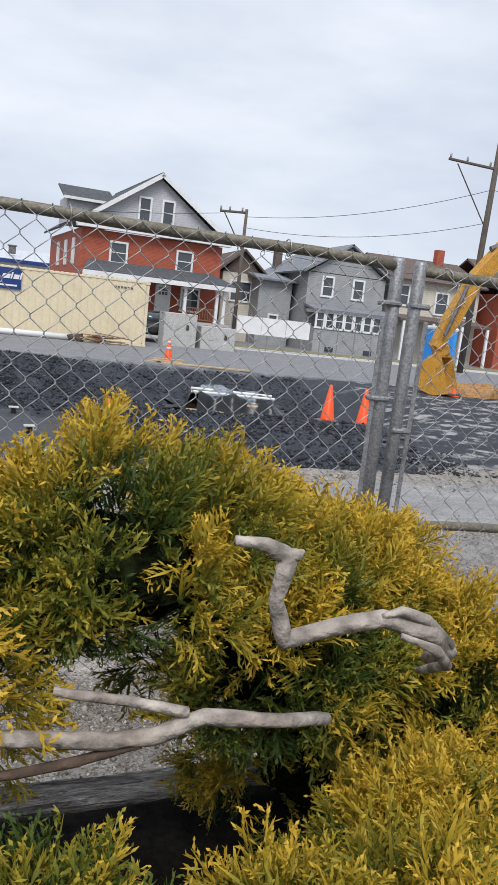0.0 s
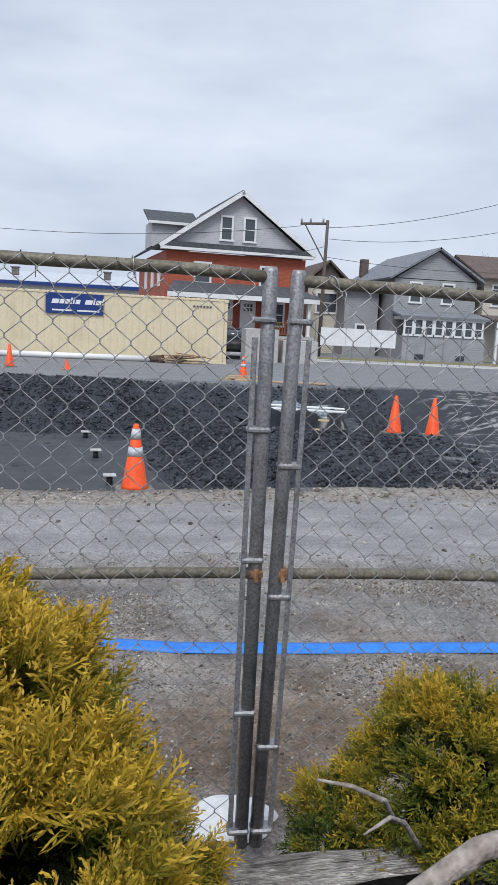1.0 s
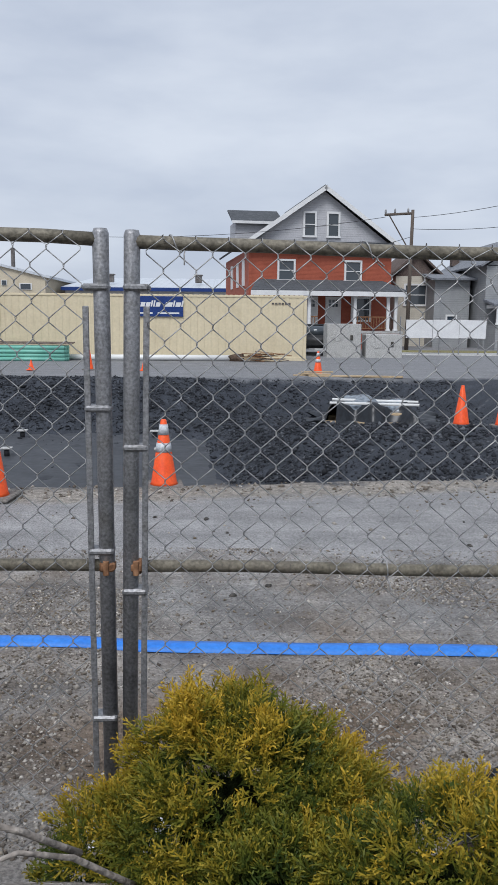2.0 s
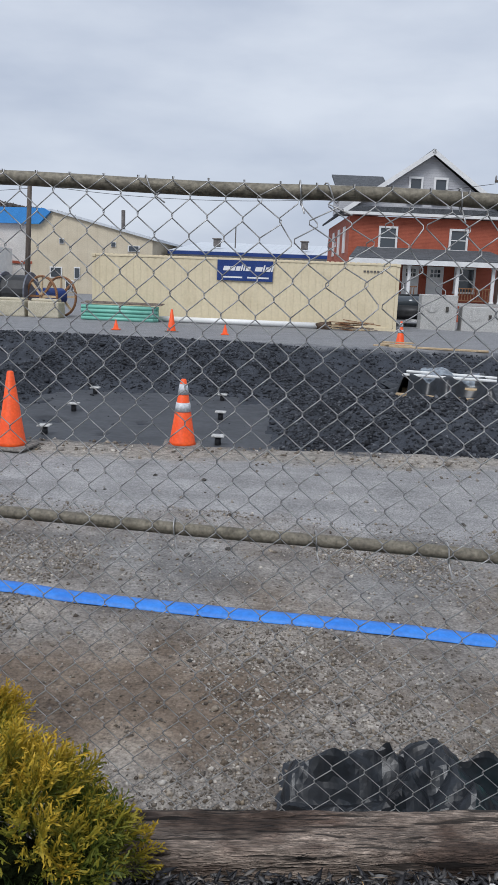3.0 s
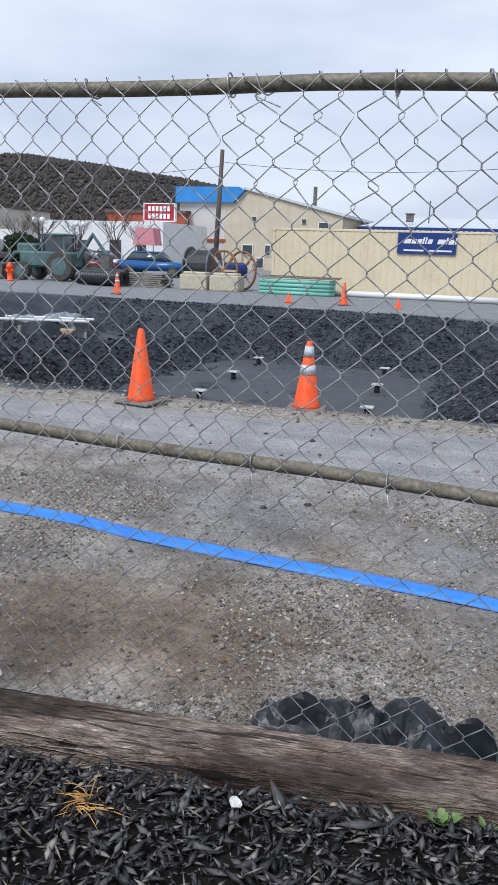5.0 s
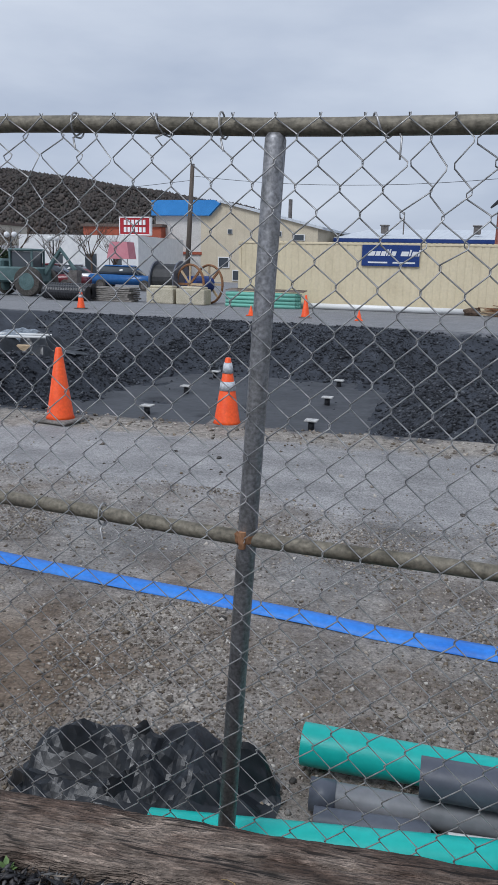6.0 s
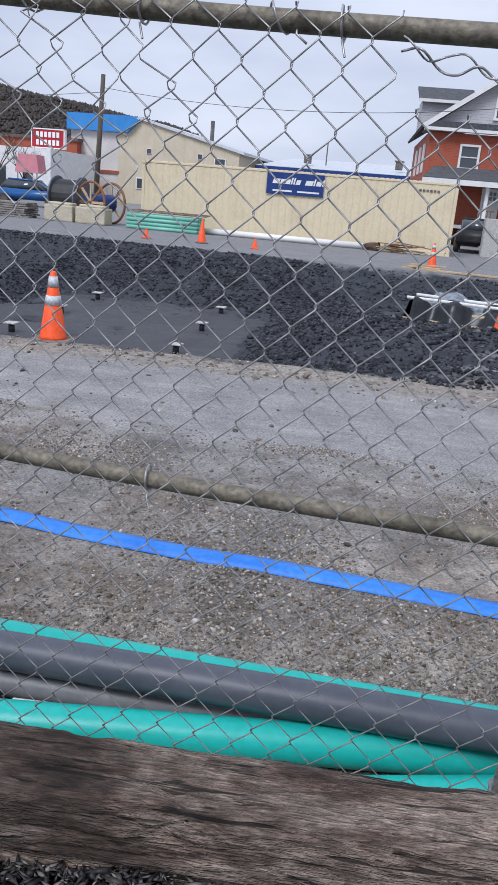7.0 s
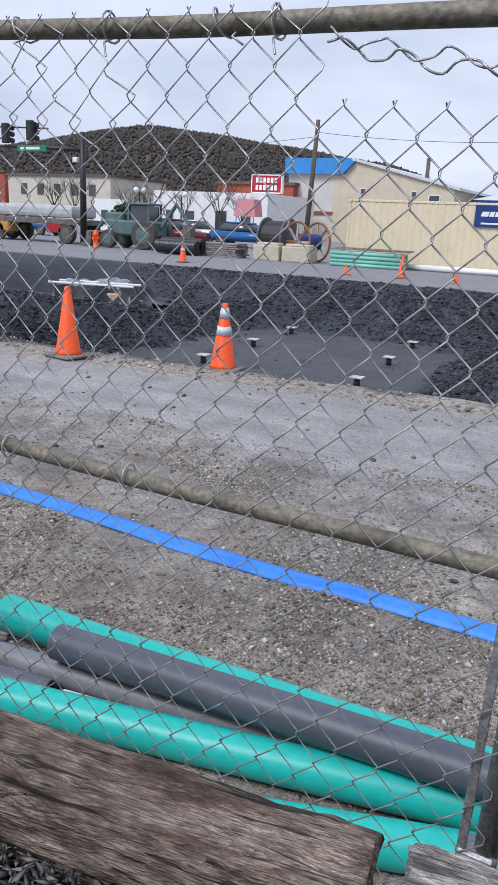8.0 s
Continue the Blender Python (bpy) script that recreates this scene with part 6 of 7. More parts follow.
def car(x, y, rz, m, label, h_=1.45):
    g = thing("parked_car", label, "car", pose(x, y, 0.03, 0, 0, rz), "parked cars")
    bm = bmesh.new()
    prism(bm, [(-2.15, 0.35), (2.15, 0.35), (2.2, 0.75), (1.3, 0.9), (-2.1, 0.95), (-2.2, 0.6)], -0.85, 0.85)
    bmesh.ops.bevel(bm, geom=bm.edges[:], offset=0.08, segments=2, affect="EDGES")
    part("body", bm, m, g, smooth=True)
    bm = bmesh.new()
    prism(bm, [(-1.7, 0.9), (1.1, 0.88), (0.4, h_ - 0.04), (-1.2, h_)], -0.72, 0.72)
    bmesh.ops.bevel(bm, geom=bm.edges[:], offset=0.06, segments=2, affect="EDGES")
    part("cabin_glass", bm, M_GLASS, g, smooth=True)
    bm = bmesh.new()
    prism(bm, [(-1.2, h_ - 0.03), (0.45, h_ - 0.06), (0.35, h_ + 0.03), (-1.1, h_ + 0.04)], -0.68, 0.68)
    part("roof", bm, m, g, smooth=True)
    for wx in (-1.35, 1.35):
        for wy in (-0.8, 0.8):
            wheel(g, wx, wy, 0.32, 0.32, 0.22)
    return g


M_CARRED = mat("maroon_car_paint", [(0.12, 0.015, 0.02), (0.16, 0.02, 0.03)], rough=0.25, bump=0)
M_CARBLUE = mat("blue_car_paint", [(0.02, 0.09, 0.26), (0.03, 0.12, 0.32)], rough=0.25, bump=0)
car(-26.5, 8.0, 5, M_CARRED, "maroon saloon car parked beyond the backhoe")
car(-23.8, 12.0, 10, M_CARBLUE, "blue car parked by the shops")
car(-39.5, 10.0, 4, M_CARBLUE, "blue car parked beside the truck")
car(-30.0, 16.0, 5, M_SILVER, "silver car parked by the street")
car(1.1, 6.5, 88, M_BLACK, "dark car parked beside the container", 1.4)


# bare trees
def bare_tree(x, y, h_, seed, label="bare leafless street tree with thin branches"):
    r_ = random.Random(seed)
    g = thing("bare_tree", label, "tree", pose(x, y, 0.0), "bare trees")
    bm = bmesh.new()
    tube(bm, [(0, 0, 0), (0.05, 0, h_ * 0.2), (0, 0.05, h_ * 0.4)], [h_ * 0.022, h_ * 0.018, h_ * 0.014], 8)
    part("trunk", bm, M_DARKBARK, g)
    bm = bmesh.new()

    def grow(p, d, L, r, depth):
        q = p + d * L * 0.5 + Vector((r_.uniform(-1, 1), r_.uniform(-1, 1), r_.uniform(-0.3, 1))) * L * 0.06
        e = p + d * L
        tube(bm, [p, q, e], [r, r * 0.8, r * 0.55], 4, False)
        if depth:
            for _ in range(3 if depth > 1 else 4):
                nd = (d + Vector((r_.uniform(-1, 1), r_.uniform(-1, 1), r_.uniform(-0.2, 0.8))) * 0.75).normalized()
                grow(e if r_.random() < 0.6 else q, nd, L * r_.uniform(0.55, 0.8), r * 0.55, depth - 1)

    for k in range(5):
        a = k * 1.26 + r_.uniform(-0.3, 0.3)
        grow(Vector((0, 0, h_ * r_.uniform(0.28, 0.4))), Vector((math.cos(a) * 0.6, math.sin(a) * 0.6, 1)).normalized(), h_ * 0.26, h_ * 0.011, 3)
    part("crown", bm, M_DARKBARK, g)
    return g


for k, (x, y, h_) in enumerate(((-37.0, 30, 5.5), (-41.5, 31, 5.0), (-44.5, 30, 5.5), (-63, 40, 6.5), (-70, 44, 7), (-33, 27, 4.5), (-52, 36, 5), (27, 40, 9), (31, 42, 10), (-49, 33, 4.5))):
    bare_tree(x, y, h_, k)
# dark evergreen behind the mast
g = thing("evergreen_shrub", "dark evergreen shrub by the street", "shrub", pose(-45.5, 28.0, 0.0))
rs = np.random.default_rng(3)
pts = []
while len(pts) < 2500:
    q = rs.normal(0, 1, 3)
    q = q / np.linalg.norm(q) * rs.uniform(0.6, 1.0)
    pts.append((q[0] * 2.0, q[1] * 1.5, 1.4 + q[2] * 1.4))
M_EVERGREEN = island_mat("dark_evergreen", [(0.02, 0.035, 0.018), (0.04, 0.06, 0.03), (0.03, 0.05, 0.02)])
cr_ = scatter("crown", pts, rs.uniform(0.08, 0.2, 2500), M_EVERGREEN, "", "")
cr_.parent = g
for key in list(cr_.keys()):
    del cr_[key]

# ---- wooded hill ----
M_HILL = mat("winter_woodland", [(0.045, 0.038, 0.034), (0.085, 0.068, 0.058), (0.06, 0.052, 0.047)], rough=1.0, scale=0.02, bump=0.6, bump_scale=0.25, fine=0.4)


def hill_z(x, y):
    top = float(np.interp(x, [-900, -700, -480, -359, -316, -278, -231, -205, -172, -141, -111, -94, -40, 40, 200], [16, 22, 30, 40, 46, 50, 45.5, 41, 36, 32, 24, 19, 9, 5, 2]))
    rise = sstep(y, 130, 350) * (1 - 0.5 * sstep(y, 350, 560))
    return top * rise + 1.6 * noise.noise((x * 0.03, y * 0.03, 0)) * rise - 0.3


hx, hy = list(np.arange(-900, 201, 9.0)), list(np.arange(120, 560, 11.0))
hv = [(float(x), float(y), hill_z(x, y)) for y in hy for x in hx]
hf = [(j * len(hx) + i, j * len(hx) + i + 1, (j + 1) * len(hx) + i + 1, (j + 1) * len(hx) + i) for j in range(len(hy) - 1) for i in range(len(hx) - 1)]
tagged(link_mesh("backdrop_hill", hv, hf, M_HILL, smooth=True), "long wooded hill in winter brown beyond the town", "hill", kind="structure")
rs = np.random.default_rng(8)
k = 44000
tx, ty = rs.uniform(-520, 20, k), rs.uniform(150, 365, k)
th = rs.uniform(0.5, 1.15, k)
tz = np.array([hill_z(float(a), float(c)) for a, c in zip(tx, ty)]) + th * 0.7
M_WOODS = island_mat("bare_woods", [(0.048, 0.042, 0.040), (0.068, 0.057, 0.051), (0.056, 0.050, 0.047), (0.080, 0.066, 0.058), (0.046, 0.048, 0.043)], bump_scale=0.8)
woods = scatter("woodland", np.stack([tx, ty, tz], -1), th, M_WOODS, "dense leafless woods covering the hill", "woods", flat=1.1, long=1.1, seed=4, tilt=0.3)

# ---- excavator ----
g = thing("excavator", "yellow excavator with bent boom and toothed bucket lowered", "excavator", pose(0, -11.0, 0.0))


def beam(name, pts, w, m, label=""):
    bm = bmesh.new()
    prof = []
    P = [Vector((p[0], 0, p[1])) for p in pts]
    up, dn = [], []
    for i, p in enumerate(P):
        d = (P[min(i + 1, len(P) - 1)] - P[max(i - 1, 0)]).normalized()
        nrm = Vector((-d.z, 0, d.x))
        up.append(p + nrm * pts[i][2])
        dn.append(p - nrm * pts[i][2])
    outline = [(v.x, v.z) for v in up] + [(v.x, v.z) for v in reversed(dn)]
    prism(bm, outline, -w / 2, w / 2)
    bmesh.ops.bevel(bm, geom=bm.edges[:], offset=0.02, segments=1, affect="EDGES")
    return part(name, bm, m, g, label)


beam("stick", [(6.75, 1.35, 0.14), (7.15, 2.2, 0.22), (7.75, 3.45, 0.20)], 0.36, M_YELLOW, "worn yellow stick")
beam("boom", [(7.7, 3.4, 0.20), (8.6, 4.4, 0.30), (9.6, 4.5, 0.34), (11.6, 1.7, 0.26)], 0.42, M_YELLOW, "worn yellow boom")
turn = Matrix.Translation((7.12, 0, 0)) @ Matrix.Rotation(radians(42), 4, "Z")
back = [(-0.42, 0.10), (0.05, 0.0), (0.42, 0.12), (0.60, 0.45), (0.55, 0.85), (0.30, 1.12), (-0.05, 1.20)]
bm = bmesh.new()
outer = [[bm.verts.new(turn @ Vector((x, y, z))) for y, z in back] for x in (-0.52, 0.52)]
for i in range(len(back) - 1):
    bm.faces.new((outer[0][i], outer[0][i + 1], outer[1][i + 1], outer[1][i]))
inner = bmesh.ops.extrude_face_region(bm, geom=bm.faces[:])
for v in inner["geom"]:
    if isinstance(v, bmesh.types.BMVert):
        q = turn.inverted() @ v.co
        v.co = turn @ Vector((q.x, q.y * 0.92 - 0.01, 0.05 + (q.z - 0.05) * 0.93))
bucket = part("bucket", bm, M_YELLOW, g, "worn yellow bucket shell, dark inside")
for x in (-0.52, 0.52):
    bm = bmesh.new()
    a_ = [bm.verts.new(turn @ Vector((x - 0.02, y, z))) for y, z in back]
    c_ = [bm.verts.new(turn @ Vector((x + 0.02, y, z))) for y, z in back]
    bm.faces.new(a_)
    bm.faces.new(list(reversed(c_)))
    for i in range(len(a_)):
        k = (i + 1) % len(a_)
        bm.faces.new((a_[i], c_[i], c_[k], a_[k]))
    part("side_plate", bm, M_YELLOW, bucket)
for k in range(5):
    bm = bmesh.new()
    box(bm, (0.08, 0.24, 0.06), (0, 0, 0), 0.01)
    bmesh.ops.transform(bm, matrix=turn @ Matrix.Translation((-0.42 + 0.21 * k, -0.50, 0.10)), verts=bm.verts)
    part("tooth", bm, M_STEEL, bucket)
bm = bmesh.new()
box(bm, (0.46, 0.34, 0.34), (7.0, 0.05, 1.28), 0.05, Matrix.Rotation(radians(-25), 4, "Y"))
part("hitch", bm, M_YELLOW, g, "worn yellow quick hitch")
bm = bmesh.new()
tube(bm, [(7.35, -0.3, 3.2), (6.85, -0.3, 1.75)], 0.06, 8)
part("hydraulic_ram", bm, M_STEEL, g)
bm = bmesh.new()
tube(bm, [(8.1, 0, 4.35), (9.4, 0, 4.95)], 0.08, 8)
part("hydraulic_ram", bm, M_STEEL, g)
bm = bmesh.new()
box(bm, (2.6, 2.3, 1.0), (12.6, 0.3, 1.5), 0.12)
part("house", bm, M_YELLOW, g)
bm = bmesh.new()
box(bm, (1.4, 0.95, 1.6), (12.0, -0.5, 2.2), 0.08)
part("cab", bm, M_GLASS, g)
for y in (-1.0, 1.0):
    bm = bmesh.new()
    box(bm, (3.4, 0.55, 0.85), (12.5, y, 0.45), 0.3, segs=3)
    part("track", bm, M_RUBBER, g)
M_SPOIL = mat("orange_soil", [(0.22, 0.11, 0.04), (0.36, 0.20, 0.08), (0.27, 0.14, 0.06)], rough=0.95, scale=4, bump=0.8, bump_scale=20)
crumpled("soil_mound", (8.3, -10.6, 1.2, 0.7, 0.1), 0.55, M_SPOIL, "low heap of orange-brown soil beside the bucket", 4.0, 36, 0.5)
g = thing("portable_toilet", "bright blue portable toilet cabin", "portable toilet", pose(14.4, 2.0, 0.0))
bm = bmesh.new()
box(bm, (1.15, 1.15, 2.05), (0, 0, 1.05), 0.05)
part("cabin", bm, mat("blue_plastic", [(0.02, 0.24, 0.70), (0.04, 0.32, 0.78)], rough=0.45, scale=2, bump=0.05), g)
bm = bmesh.new()
box(bm, (1.2, 1.2, 0.18), (0, 0, 2.13), 0.08, segs=2)
part("roof", bm, M_WHITE, g)
bm = bmesh.new()
box(bm, (0.75, 0.04, 1.75), (0, -0.58, 1.02), 0.01)
part("door", bm, M_BLUEFASCIA, g)

# ---- golden evergreen shrubs ----
def foliage_mat():
    m = bpy.data.materials.new("golden_foliage")
    m.use_nodes = True
    n, l = m.node_tree.nodes, m.node_tree.links
    b = n["Principled BSDF"]
    uv = n.new("ShaderNodeUVMap")
    sep = n.new("ShaderNodeSeparateXYZ")
    l.new(uv.outputs[0], sep.inputs[0])
    a = n.new("ShaderNodeMath")
    a.operation = "MULTIPLY"
    a.inputs[1].default_value = 0.42
    l.new(sep.outputs[0], a.inputs[0])
    s_ = n.new("ShaderNodeMath")
    s_.operation = "ADD"
    l.new(a.outputs[0], s_.inputs[0])
    l.new(sep.outputs[1], s_.inputs[1])
    r = n.new("ShaderNodeValToRGB")
    # green to gold; the darkest stops also carry the shade deep in the shrub
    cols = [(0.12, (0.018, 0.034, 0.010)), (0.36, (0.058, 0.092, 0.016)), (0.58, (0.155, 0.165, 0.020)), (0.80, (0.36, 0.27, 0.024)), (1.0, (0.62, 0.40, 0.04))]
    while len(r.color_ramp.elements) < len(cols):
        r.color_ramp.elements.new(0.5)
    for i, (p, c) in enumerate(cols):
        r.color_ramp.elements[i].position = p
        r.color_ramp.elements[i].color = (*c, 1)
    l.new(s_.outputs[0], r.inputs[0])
    l.new(r.outputs[0], b.inputs["Base Color"])
    b.inputs["Roughness"].default_value = 0.6
    b.inputs["Specular IOR Level"].default_value = 0.3
    tr = n.new("ShaderNodeBsdfTranslucent")
    l.new(r.outputs[0], tr.inputs[0])
    mx = n.new("ShaderNodeMixShader")
    mx.inputs[0].default_value = 0.22
    out = n["Material Output"]
    l.new(b.outputs[0], mx.inputs[1])
    l.new(tr.outputs[0], mx.inputs[2])
    l.new(mx.outputs[0], out.inputs[0])
    return m


M_FOLIAGE = foliage_mat()
# near-black filler colour: the shade inside the shrubs, painted on solid cores
M_INNER_SHADE = mat("inner_shade", [(0.006, 0.009, 0.004), (0.018, 0.022, 0.009)], rough=1.0, scale=18, bump=1.0, bump_scale=70, spec=0.0, fine=0.6, dist=0.02)


def spray(seed):
    """One feathery spray along +z, length 1: triangles and how far along each corner lies."""
    r_ = np.random.default_rng(seed)
    tris, along = [], []

    def blade(p, d, L, w, t0, t1):
        d = d / np.linalg.norm(d)
        side = np.cross(d, r_.normal(0, 1, 3))
        side = side / np.linalg.norm(side) * w
        mid = p + d * L * 0.45
        tip = p + d * L
        tris.extend([(p, mid + side, tip), (p, tip, mid - side)])
        along.extend([(t0, (t0 + t1) / 2, t1), (t0, t1, (t0 + t1) / 2)])

    z = np.array([0, 0, 1.0])
    bend = r_.normal(0, 0.22, 3) * (1, 1, 0)
    blade(np.zeros(3), z + bend, 1.0, 0.034, 0.0, 1.0)
    for k in range(9):
        h = 0.10 + 0.092 * k
        p = (z + bend * h) * h
        a = (k % 2) * math.pi + r_.uniform(-0.7, 0.7)
        out = np.array([math.cos(a), math.sin(a) * 0.8, 0])
        d = out * r_.uniform(0.6, 1.05) + z
        L = (0.56 - 0.040 * k) * r_.uniform(0.75, 1.2)
        blade(p, d, L, 0.032, h * 0.8, h * 0.8 + L)
        dn = d / np.linalg.norm(d)
        for q in (0.25, 0.5, 0.75):
            blade(p + dn * L * q, dn + r_.normal(0, 0.55, 3), L * 0.42, 0.027, h * 0.8 + L * q, min(1.0, h * 0.8 + L * (q + 0.42)))
    return np.array(tris, float), np.array(along, float)


SPRAYS = [spray(40 + i) for i in range(4)]


def shrub(label, lobes, count, size, seed, twigs, gold_bias=0.0):
    """Mounded shrub: lobes are (x, y, z, rx, ry, rz)."""
    r_ = np.random.default_rng(seed)
    g = thing("golden_shrub", label, "shrub", group="golden shrubs")
    lob = np.array(lobes, float)
    area = lob[:, 3] * lob[:, 4] + lob[:, 5] * lob[:, 3]
    nc = count // 16
    pick = r_.choice(len(lob), nc, p=area / area.sum())
    dc = r_.normal(0, 1, (nc, 3))
    dc[:, 2] = np.where(dc[:, 2] < -0.35, -dc[:, 2], dc[:, 2])
    dc /= np.linalg.norm(dc, axis=1, keepdims=True)
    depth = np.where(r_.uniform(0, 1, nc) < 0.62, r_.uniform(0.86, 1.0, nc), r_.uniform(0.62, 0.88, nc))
    cpos = lob[pick, :3] + dc * lob[pick, 3:6] * depth[:, None]
    lump = np.array([noise.noise((p[0] * 7, p[1] * 7, p[2] * 7)) for p in cpos])
    cpos += dc * (lump * 0.04)[:, None]
    inside = np.zeros(nc, bool)
    for i in range(len(lob)):
        q = (((cpos - lob[i, :3]) / lob[i, 3:6]) ** 2).sum(1)
        inside |= (q < 0.40) & (pick != i)
    # golder new growth on tops and tips; inner shade painted into deep sprays
    cgold = 0.30 + gold_bias + 0.26 * dc[:, 2] + 1.5 * (depth - 0.93) + 0.40 * lump + r_.normal(0, 0.07, nc)
    ids = np.repeat(np.where(~inside)[0], 16)
    count = len(ids)
    d = dc[ids]
    out = r_.normal(0, 1, (count, 3))
    reach = r_.uniform(0.0, 1.0, count)
    pos = cpos[ids] + d * (reach * size * 0.9)[:, None] + out * (size * 0.28 * (1 - 0.5 * reach))[:, None]
    grow = d * 0.85 + out * 0.42 + np.array([0, 0, 0.22])
    grow /= np.linalg.norm(grow, axis=1, keepdims=True)
    ref = r_.normal(0, 1, (count, 3))
    u = np.cross(grow, ref)
    u /= np.linalg.norm(u, axis=1, keepdims=True)
    w = np.cross(grow, u)
    L = size * r_.uniform(0.6, 1.25, count)
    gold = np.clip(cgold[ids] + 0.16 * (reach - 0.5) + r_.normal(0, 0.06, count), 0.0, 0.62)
    V, UV = [], []
    which = r_.integers(0, len(SPRAYS), count)
    for sidx, (tris, along) in enumerate(SPRAYS):
        m_ = which == sidx
        c = tris.reshape(-1, 3)
        v = pos[m_][:, None, :] + L[m_][:, None, None] * (c[None, :, 0:1] * u[m_][:, None, :] + c[None, :, 1:2] * w[m_][:, None, :] + c[None, :, 2:3] * grow[m_][:, None, :])
        V.append(v.reshape(-1, 3))
        uvx = np.broadcast_to(along.reshape(-1)[None], (m_.sum(), len(c)))
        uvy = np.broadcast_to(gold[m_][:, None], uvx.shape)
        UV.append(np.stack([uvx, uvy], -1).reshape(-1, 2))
    V, UV = np.concatenate(V), np.concatenate(UV)
    k = len(V)
    me = bpy.data.meshes.new("foliage")
    me.vertices.add(k)
    me.vertices.foreach_set("co", V.reshape(-1))
    me.loops.add(k)
    me.loops.foreach_set("vertex_index", np.arange(k, dtype=np.int32))
    me.polygons.add(k // 3)
    me.polygons.foreach_set("loop_start", np.arange(0, k, 3, dtype=np.int32))
    layer = me.uv_layers.new(name="UVMap")
    layer.data.foreach_set("uv", UV.reshape(-1).astype(np.float32))
    me.update(calc_edges=True)
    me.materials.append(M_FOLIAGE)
    ob = new("foliage", me)
    ob.parent = g
    tagged(ob, "feathery green-gold foliage sprays", kind="stuff")
    # a dark core in each lobe stops see-through and stands in for shade
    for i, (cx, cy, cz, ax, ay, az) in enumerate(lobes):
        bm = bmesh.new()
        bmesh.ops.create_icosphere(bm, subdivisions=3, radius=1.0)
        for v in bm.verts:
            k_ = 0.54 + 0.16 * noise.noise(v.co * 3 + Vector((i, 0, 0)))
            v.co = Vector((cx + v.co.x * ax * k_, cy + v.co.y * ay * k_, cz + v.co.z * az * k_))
        part("shade_core", bm, M_INNER_SHADE, g, "dark filler core that stands in for inner shade")
    for pts, rad, m in twigs:
        bm = bmesh.new()
        P = [Vector(p) for p in pts]
        fine, fr = [], []
        for i in range(len(P) - 1):
            for q in range(4):
                t = q / 4
                p = P[i].lerp(P[i + 1], t)
                p += Vector((noise.noise(p * 30), noise.noise(p * 30 + Vector((5, 0, 0))), noise.noise(p * 30 + Vector((0, 5, 0))))) * rad[0] * 0.25
                fine.append(p)
                fr.append((rad[i] + (rad[i + 1] - rad[i]) * t) * (1 + 0.14 * noise.noise(p * 60)))
        fine.append(P[-1])
        fr.append(rad[-1])
        tube(bm, fine, fr, 10)
        part("branch", bm, m, g, "bare grey-brown branch", smooth=True)
    return g


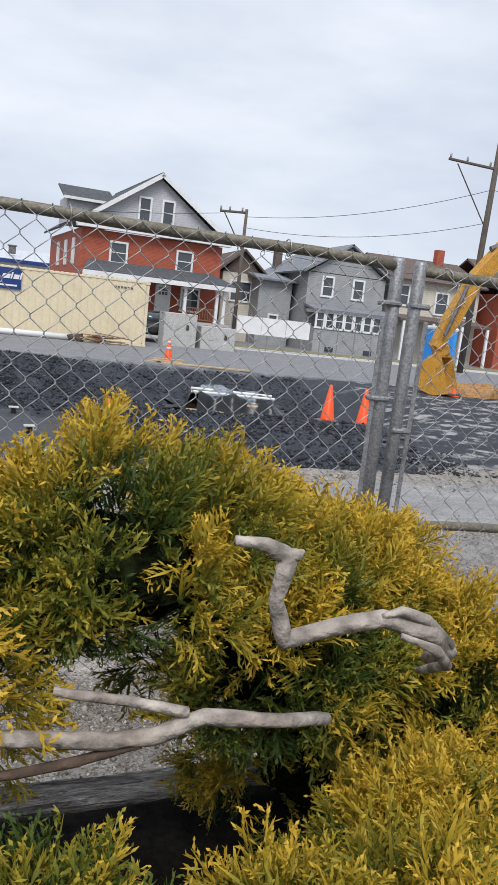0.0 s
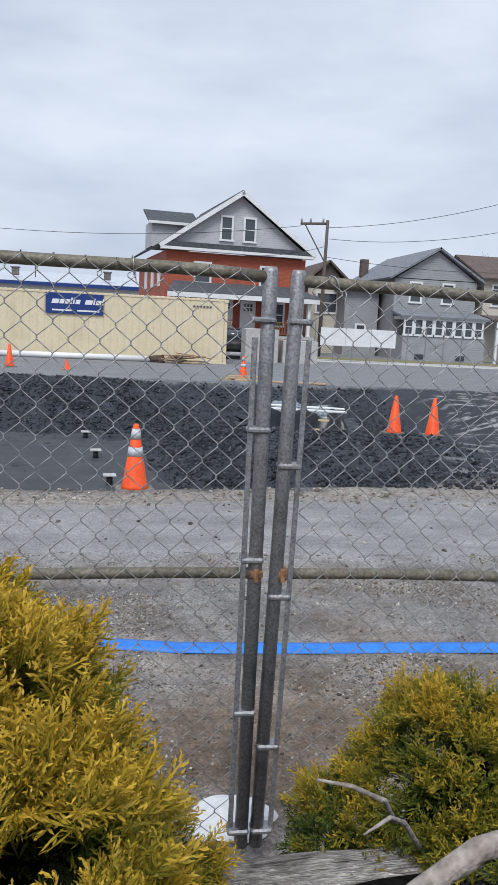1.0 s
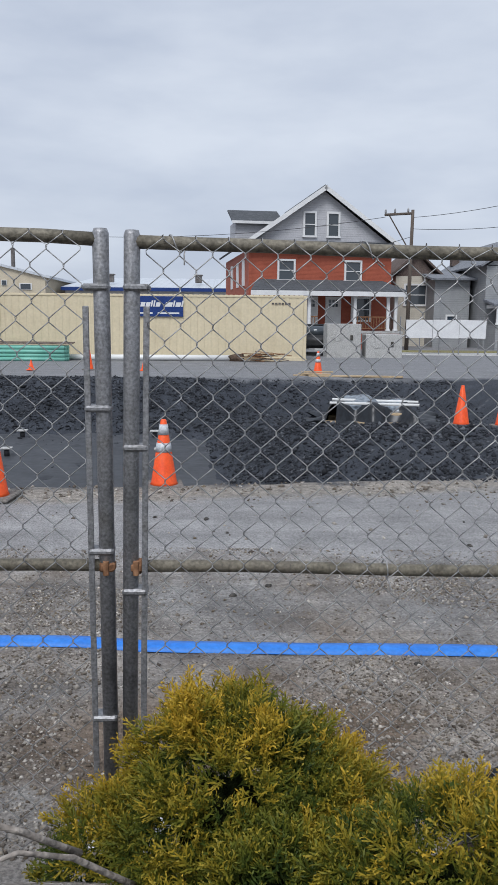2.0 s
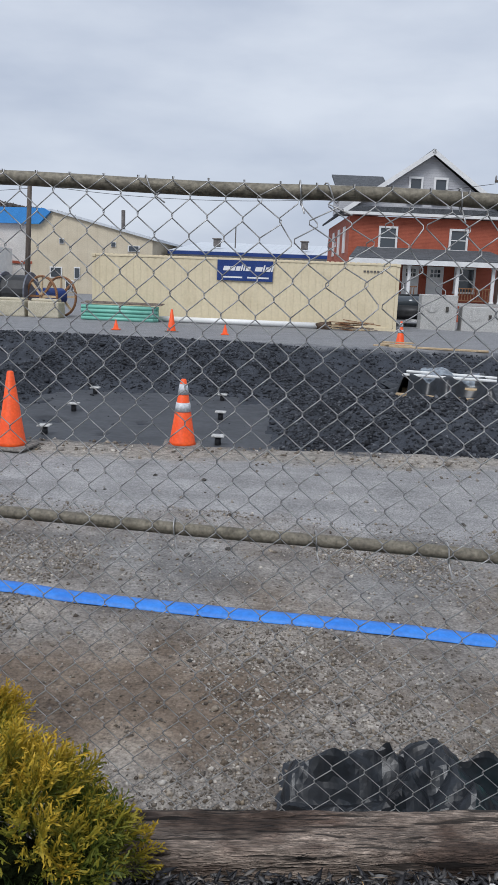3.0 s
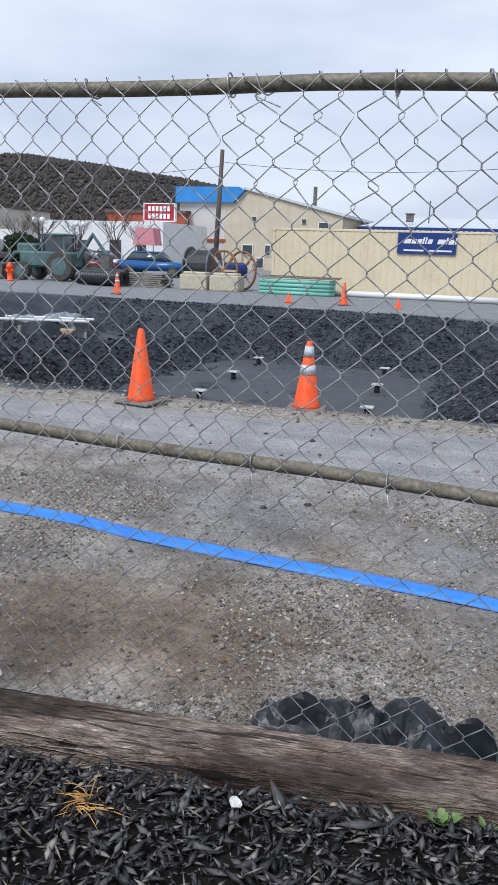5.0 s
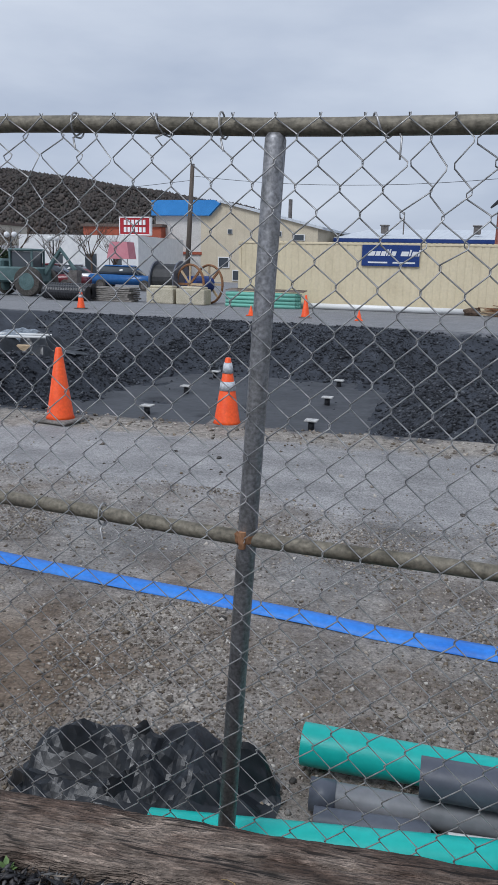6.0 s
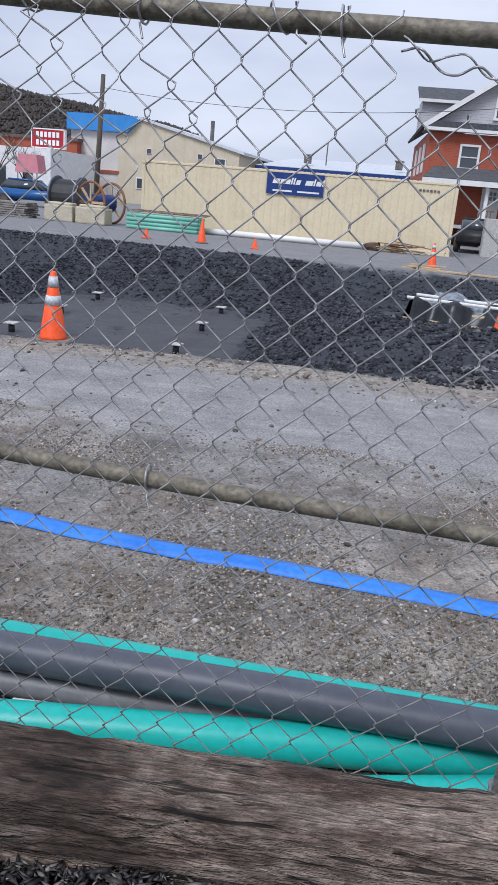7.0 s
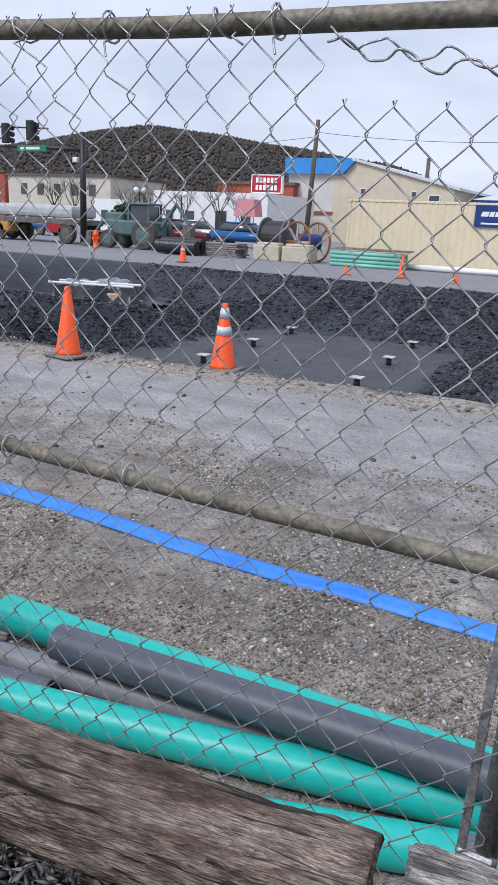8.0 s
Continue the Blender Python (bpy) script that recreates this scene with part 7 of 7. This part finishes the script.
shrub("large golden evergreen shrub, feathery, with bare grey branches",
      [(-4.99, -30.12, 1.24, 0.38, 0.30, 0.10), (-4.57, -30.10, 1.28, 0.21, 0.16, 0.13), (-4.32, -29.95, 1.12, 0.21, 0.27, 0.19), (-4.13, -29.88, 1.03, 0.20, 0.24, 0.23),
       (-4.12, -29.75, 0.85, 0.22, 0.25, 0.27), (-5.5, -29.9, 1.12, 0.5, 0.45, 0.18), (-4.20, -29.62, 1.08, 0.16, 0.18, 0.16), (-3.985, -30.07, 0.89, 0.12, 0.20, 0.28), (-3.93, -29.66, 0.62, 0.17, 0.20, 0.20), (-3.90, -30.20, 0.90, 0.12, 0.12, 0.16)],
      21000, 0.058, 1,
      [([(-4.514, -30.45, 1.432), (-4.485, -30.45, 1.428), (-4.463, -30.45, 1.417), (-4.471, -30.45, 1.375), (-4.457, -30.45, 1.334), (-4.412, -30.45, 1.347), (-4.358, -30.45, 1.356), (-4.31, -30.46, 1.345), (-4.272, -30.44, 1.315), (-4.245, -30.36, 1.27)], [0.005, 0.0065, 0.010, 0.0075, 0.0085, 0.0085, 0.009, 0.010, 0.009, 0.008], M_BARK),
       ([(-4.362, -30.455, 1.360), (-4.345, -30.46, 1.368), (-4.315, -30.46, 1.358), (-4.28, -30.45, 1.328), (-4.255, -30.38, 1.28)], [0.003, 0.005, 0.006, 0.006, 0.005], M_BARK),
       ([(-4.345, -30.465, 1.345), (-4.31, -30.475, 1.334), (-4.283, -30.455, 1.308), (-4.26, -30.37, 1.26)], [0.003, 0.005, 0.006, 0.004], M_BARK),
       ([(-4.463, -30.45, 1.417), (-4.455, -30.455, 1.421), (-4.450, -30.455, 1.424)], [0.008, 0.006, 0.002], M_BARK),
       ([(-4.80, -30.38, 1.225), (-4.716, -30.40, 1.220), (-4.663, -30.40, 1.217), (-4.608, -30.40, 1.212), (-4.563, -30.40, 1.214), (-4.512, -30.40, 1.232), (-4.43, -30.40, 1.224), (-4.36, -30.36, 1.20)], [0.007, 0.008, 0.0085, 0.009, 0.009, 0.0085, 0.008, 0.007], M_BARK),
       ([(-4.66, -30.395, 1.263), (-4.64, -30.40, 1.261), (-4.583, -30.40, 1.251), (-4.53, -30.40, 1.238)], [0.004, 0.005, 0.0055, 0.006], M_BARK),
       ([(-4.76, -30.39, 1.172), (-4.692, -30.40, 1.183), (-4.634, -30.40, 1.192), (-4.573, -30.40, 1.207)], [0.004, 0.005, 0.005, 0.005], M_DARKBARK),
              ([(-4.035, -30.15, 0.90), (-4.028, -30.15, 0.945), (-4.02, -30.15, 0.985)], [0.014, 0.016, 0.010], M_BARK),
       ([(-3.66, -30.24, 1.07), (-3.63, -30.23, 1.135), (-3.62, -30.22, 1.09), (-3.58, -30.21, 1.115), (-3.50, -30.19, 1.150), (-3.38, -30.15, 1.145)], [0.010, 0.009, 0.013, 0.013, 0.014, 0.012], M_BARK),
       ([(-3.62, -30.22, 1.09), (-3.74, -30.1, 0.9), (-3.9, -29.95, 0.75), (-3.95, -29.9, 0.6)], [0.013, 0.016, 0.02, 0.025], M_BARK)], 0.10)
shrub("low golden shrub sprawling in front, tips bright yellow",
      [(-4.44, -30.58, 1.00, 0.085, 0.08, 0.11), (-4.34, -30.60, 1.01, 0.09, 0.09, 0.13), (-4.655, -30.57, 1.125, 0.05, 0.03, 0.06), (-4.2, -30.42, 0.95, 0.13, 0.11, 0.14)],
      3600, 0.050, 2,
      [([(-4.5, -30.5, 0.6), (-4.55, -30.55, 0.85), (-4.5, -30.6, 1.05)], [0.03, 0.024, 0.014], M_DARKBARK)], -0.05)
# gold held back: this shrub's backlit darkness is put into its colour
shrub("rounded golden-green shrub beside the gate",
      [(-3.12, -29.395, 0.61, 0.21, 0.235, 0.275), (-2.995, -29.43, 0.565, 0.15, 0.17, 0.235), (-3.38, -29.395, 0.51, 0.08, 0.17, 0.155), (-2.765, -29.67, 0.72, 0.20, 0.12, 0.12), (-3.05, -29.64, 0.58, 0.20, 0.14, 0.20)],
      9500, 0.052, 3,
      [([(-3.58, -29.8, 0.99), (-3.52, -29.8, 0.975), (-3.44, -29.75, 0.91), (-3.38, -29.65, 0.80)], [0.0025, 0.004, 0.005, 0.006], M_BARK),
       ([(-3.50, -29.82, 0.90), (-3.44, -29.78, 0.90), (-3.38, -29.7, 0.83), (-3.3, -29.6, 0.7)], [0.002, 0.004, 0.005, 0.006], M_BARK),
       ([(-3.2, -29.6, 0.6), (-3.2, -29.52, 0.66), (-3.1, -29.45, 0.7)], [0.03, 0.025, 0.015], M_DARKBARK)], -0.09)


# ---- small things on the bed ----
M_WEED = mat("weed_leaf", [(0.10, 0.17, 0.05), (0.18, 0.26, 0.09)], rough=0.6, scale=20, bump=0.1)
M_DRY = mat("dry_leaf", [(0.42, 0.22, 0.06), (0.55, 0.33, 0.12)], rough=0.8, scale=20, bump=0.2)
M_STRAW = mat("dry_straw", [(0.24, 0.16, 0.06), (0.36, 0.25, 0.11)], rough=0.9, scale=20, bump=0.1)
M_QUARTZ = mat("white_stone", [(0.60, 0.58, 0.54), (0.72, 0.70, 0.67)], rough=0.7, scale=20, bump=0.3)
rr = random.Random(12)


def weed(x, y, n, size, m, label, name="weed"):
    g = thing(name, label, "weed", pose(x, y, bed_z(x, y)))
    for k in range(n):
        a, t = rr.uniform(0, 6.28), rr.uniform(0.4, 1.2)
        bm = bmesh.new()
        d = Vector((math.cos(a) * t, math.sin(a) * t, 1)).normalized()
        sd = d.cross(Vector((0, 0, 1))).normalized()
        L = size * rr.uniform(0.6, 1.2)
        p0, p1, p2 = Vector((0, 0, 0.005)), d * L * 0.6, d * L
        v = [bm.verts.new(q) for q in (p0 - sd * 0.002, p0 + sd * 0.002, p1 + sd * L * 0.16, p2 - Vector((0, 0, L * 0.15)), p1 - sd * L * 0.16)]
        bm.faces.new(v)
        r_ = bmesh.ops.extrude_face_region(bm, geom=bm.faces[:])
        for q in r_["geom"]:
            if isinstance(q, bmesh.types.BMVert):
                q.co.z += 0.001
        part("leaf", bm, m, g)
    return g


def grass_tuft(x, y, n, size, m, label):
    g = thing("dry_tuft", label, "grass", pose(x, y, bed_z(x, y) + 0.004))
    bm = bmesh.new()
    for k in range(n):
        a, t = rr.uniform(0, 6.28), rr.uniform(0.5, 2.4)
        d = Vector((math.cos(a) * t, math.sin(a) * t, 1)).normalized()
        L = size * rr.uniform(0.6, 1.4)
        curl = Vector((rr.uniform(-1, 1), rr.uniform(-1, 1), -0.9)) * L
        o = Vector((rr.uniform(-1, 1), rr.uniform(-1, 1), 0)) * 0.018
        pts = [o + d * (L * q) + curl * (0.55 * q * q) for q in (0, 0.3, 0.6, 0.85, 1.0)]
        tube(bm, [Vector((p.x, p.y, max(0.002, p.z))) for p in pts], [0.0009, 0.0009, 0.0008, 0.0006, 0.0003], 3, False)
    tagged(part("dry_grass", bm, m, g), "thin tangled blades", kind="stuff")
    return g


weed(-1.69, -29.46, 16, 0.036, M_WEED, "small green weed growing by the timber")
weed(-1.63, -29.45, 9, 0.026, M_WEED, "small green weed growing by the timber")
grass_tuft(-2.17, -29.62, 30, 0.045, M_DRY, "tuft of dry straw-coloured twigs on mulch")
for kx in range(12):
    grass_tuft(-1.30 + 0.036 * kx, -29.415 + 0.007 * kx - 0.025 * (kx % 2), 60, 0.06, (M_STRAW, M_DRY, M_STRAW, M_WEED)[kx % 4], "tangled tuft of dry grass beside the timber")


def pebble(x, y, q, m, label, category, flat=0.6, long=1.2):
    bm = bmesh.new()
    bmesh.ops.create_icosphere(bm, subdivisions=2, radius=q)
    for v in bm.verts:
        v.co *= 0.85 + 0.4 * noise.noise((v.co.x / q + x, v.co.y / q + y, v.co.z / q))
        v.co = Vector((v.co.x * long, v.co.y, v.co.z * flat))
    ob = part(category, bm, m)
    ob.matrix_basis = pose(x, y, bed_z(x, y) + 0.018, 0, 0, x * 300)
    return tagged(ob, label, category)


pebble(-1.97, -29.545, 0.010, M_QUARTZ, "small white stone on dark mulch", "stone")
pebble(-2.02, -29.88, 0.010, M_LUMBER, "pale split wood chip on mulch", "chip", 0.3, 2.6)
pebble(-1.84, -29.73, 0.009, M_DRY, "yellow-brown dead leaf on mulch", "leaf", 0.25)
pebble(-2.10, -29.84, 0.009, M_DRY, "yellow-brown dead leaf on mulch", "leaf", 0.25)
pebble(-1.72, -29.62, 0.008, M_QUARTZ, "pale grey stone on mulch", "stone")
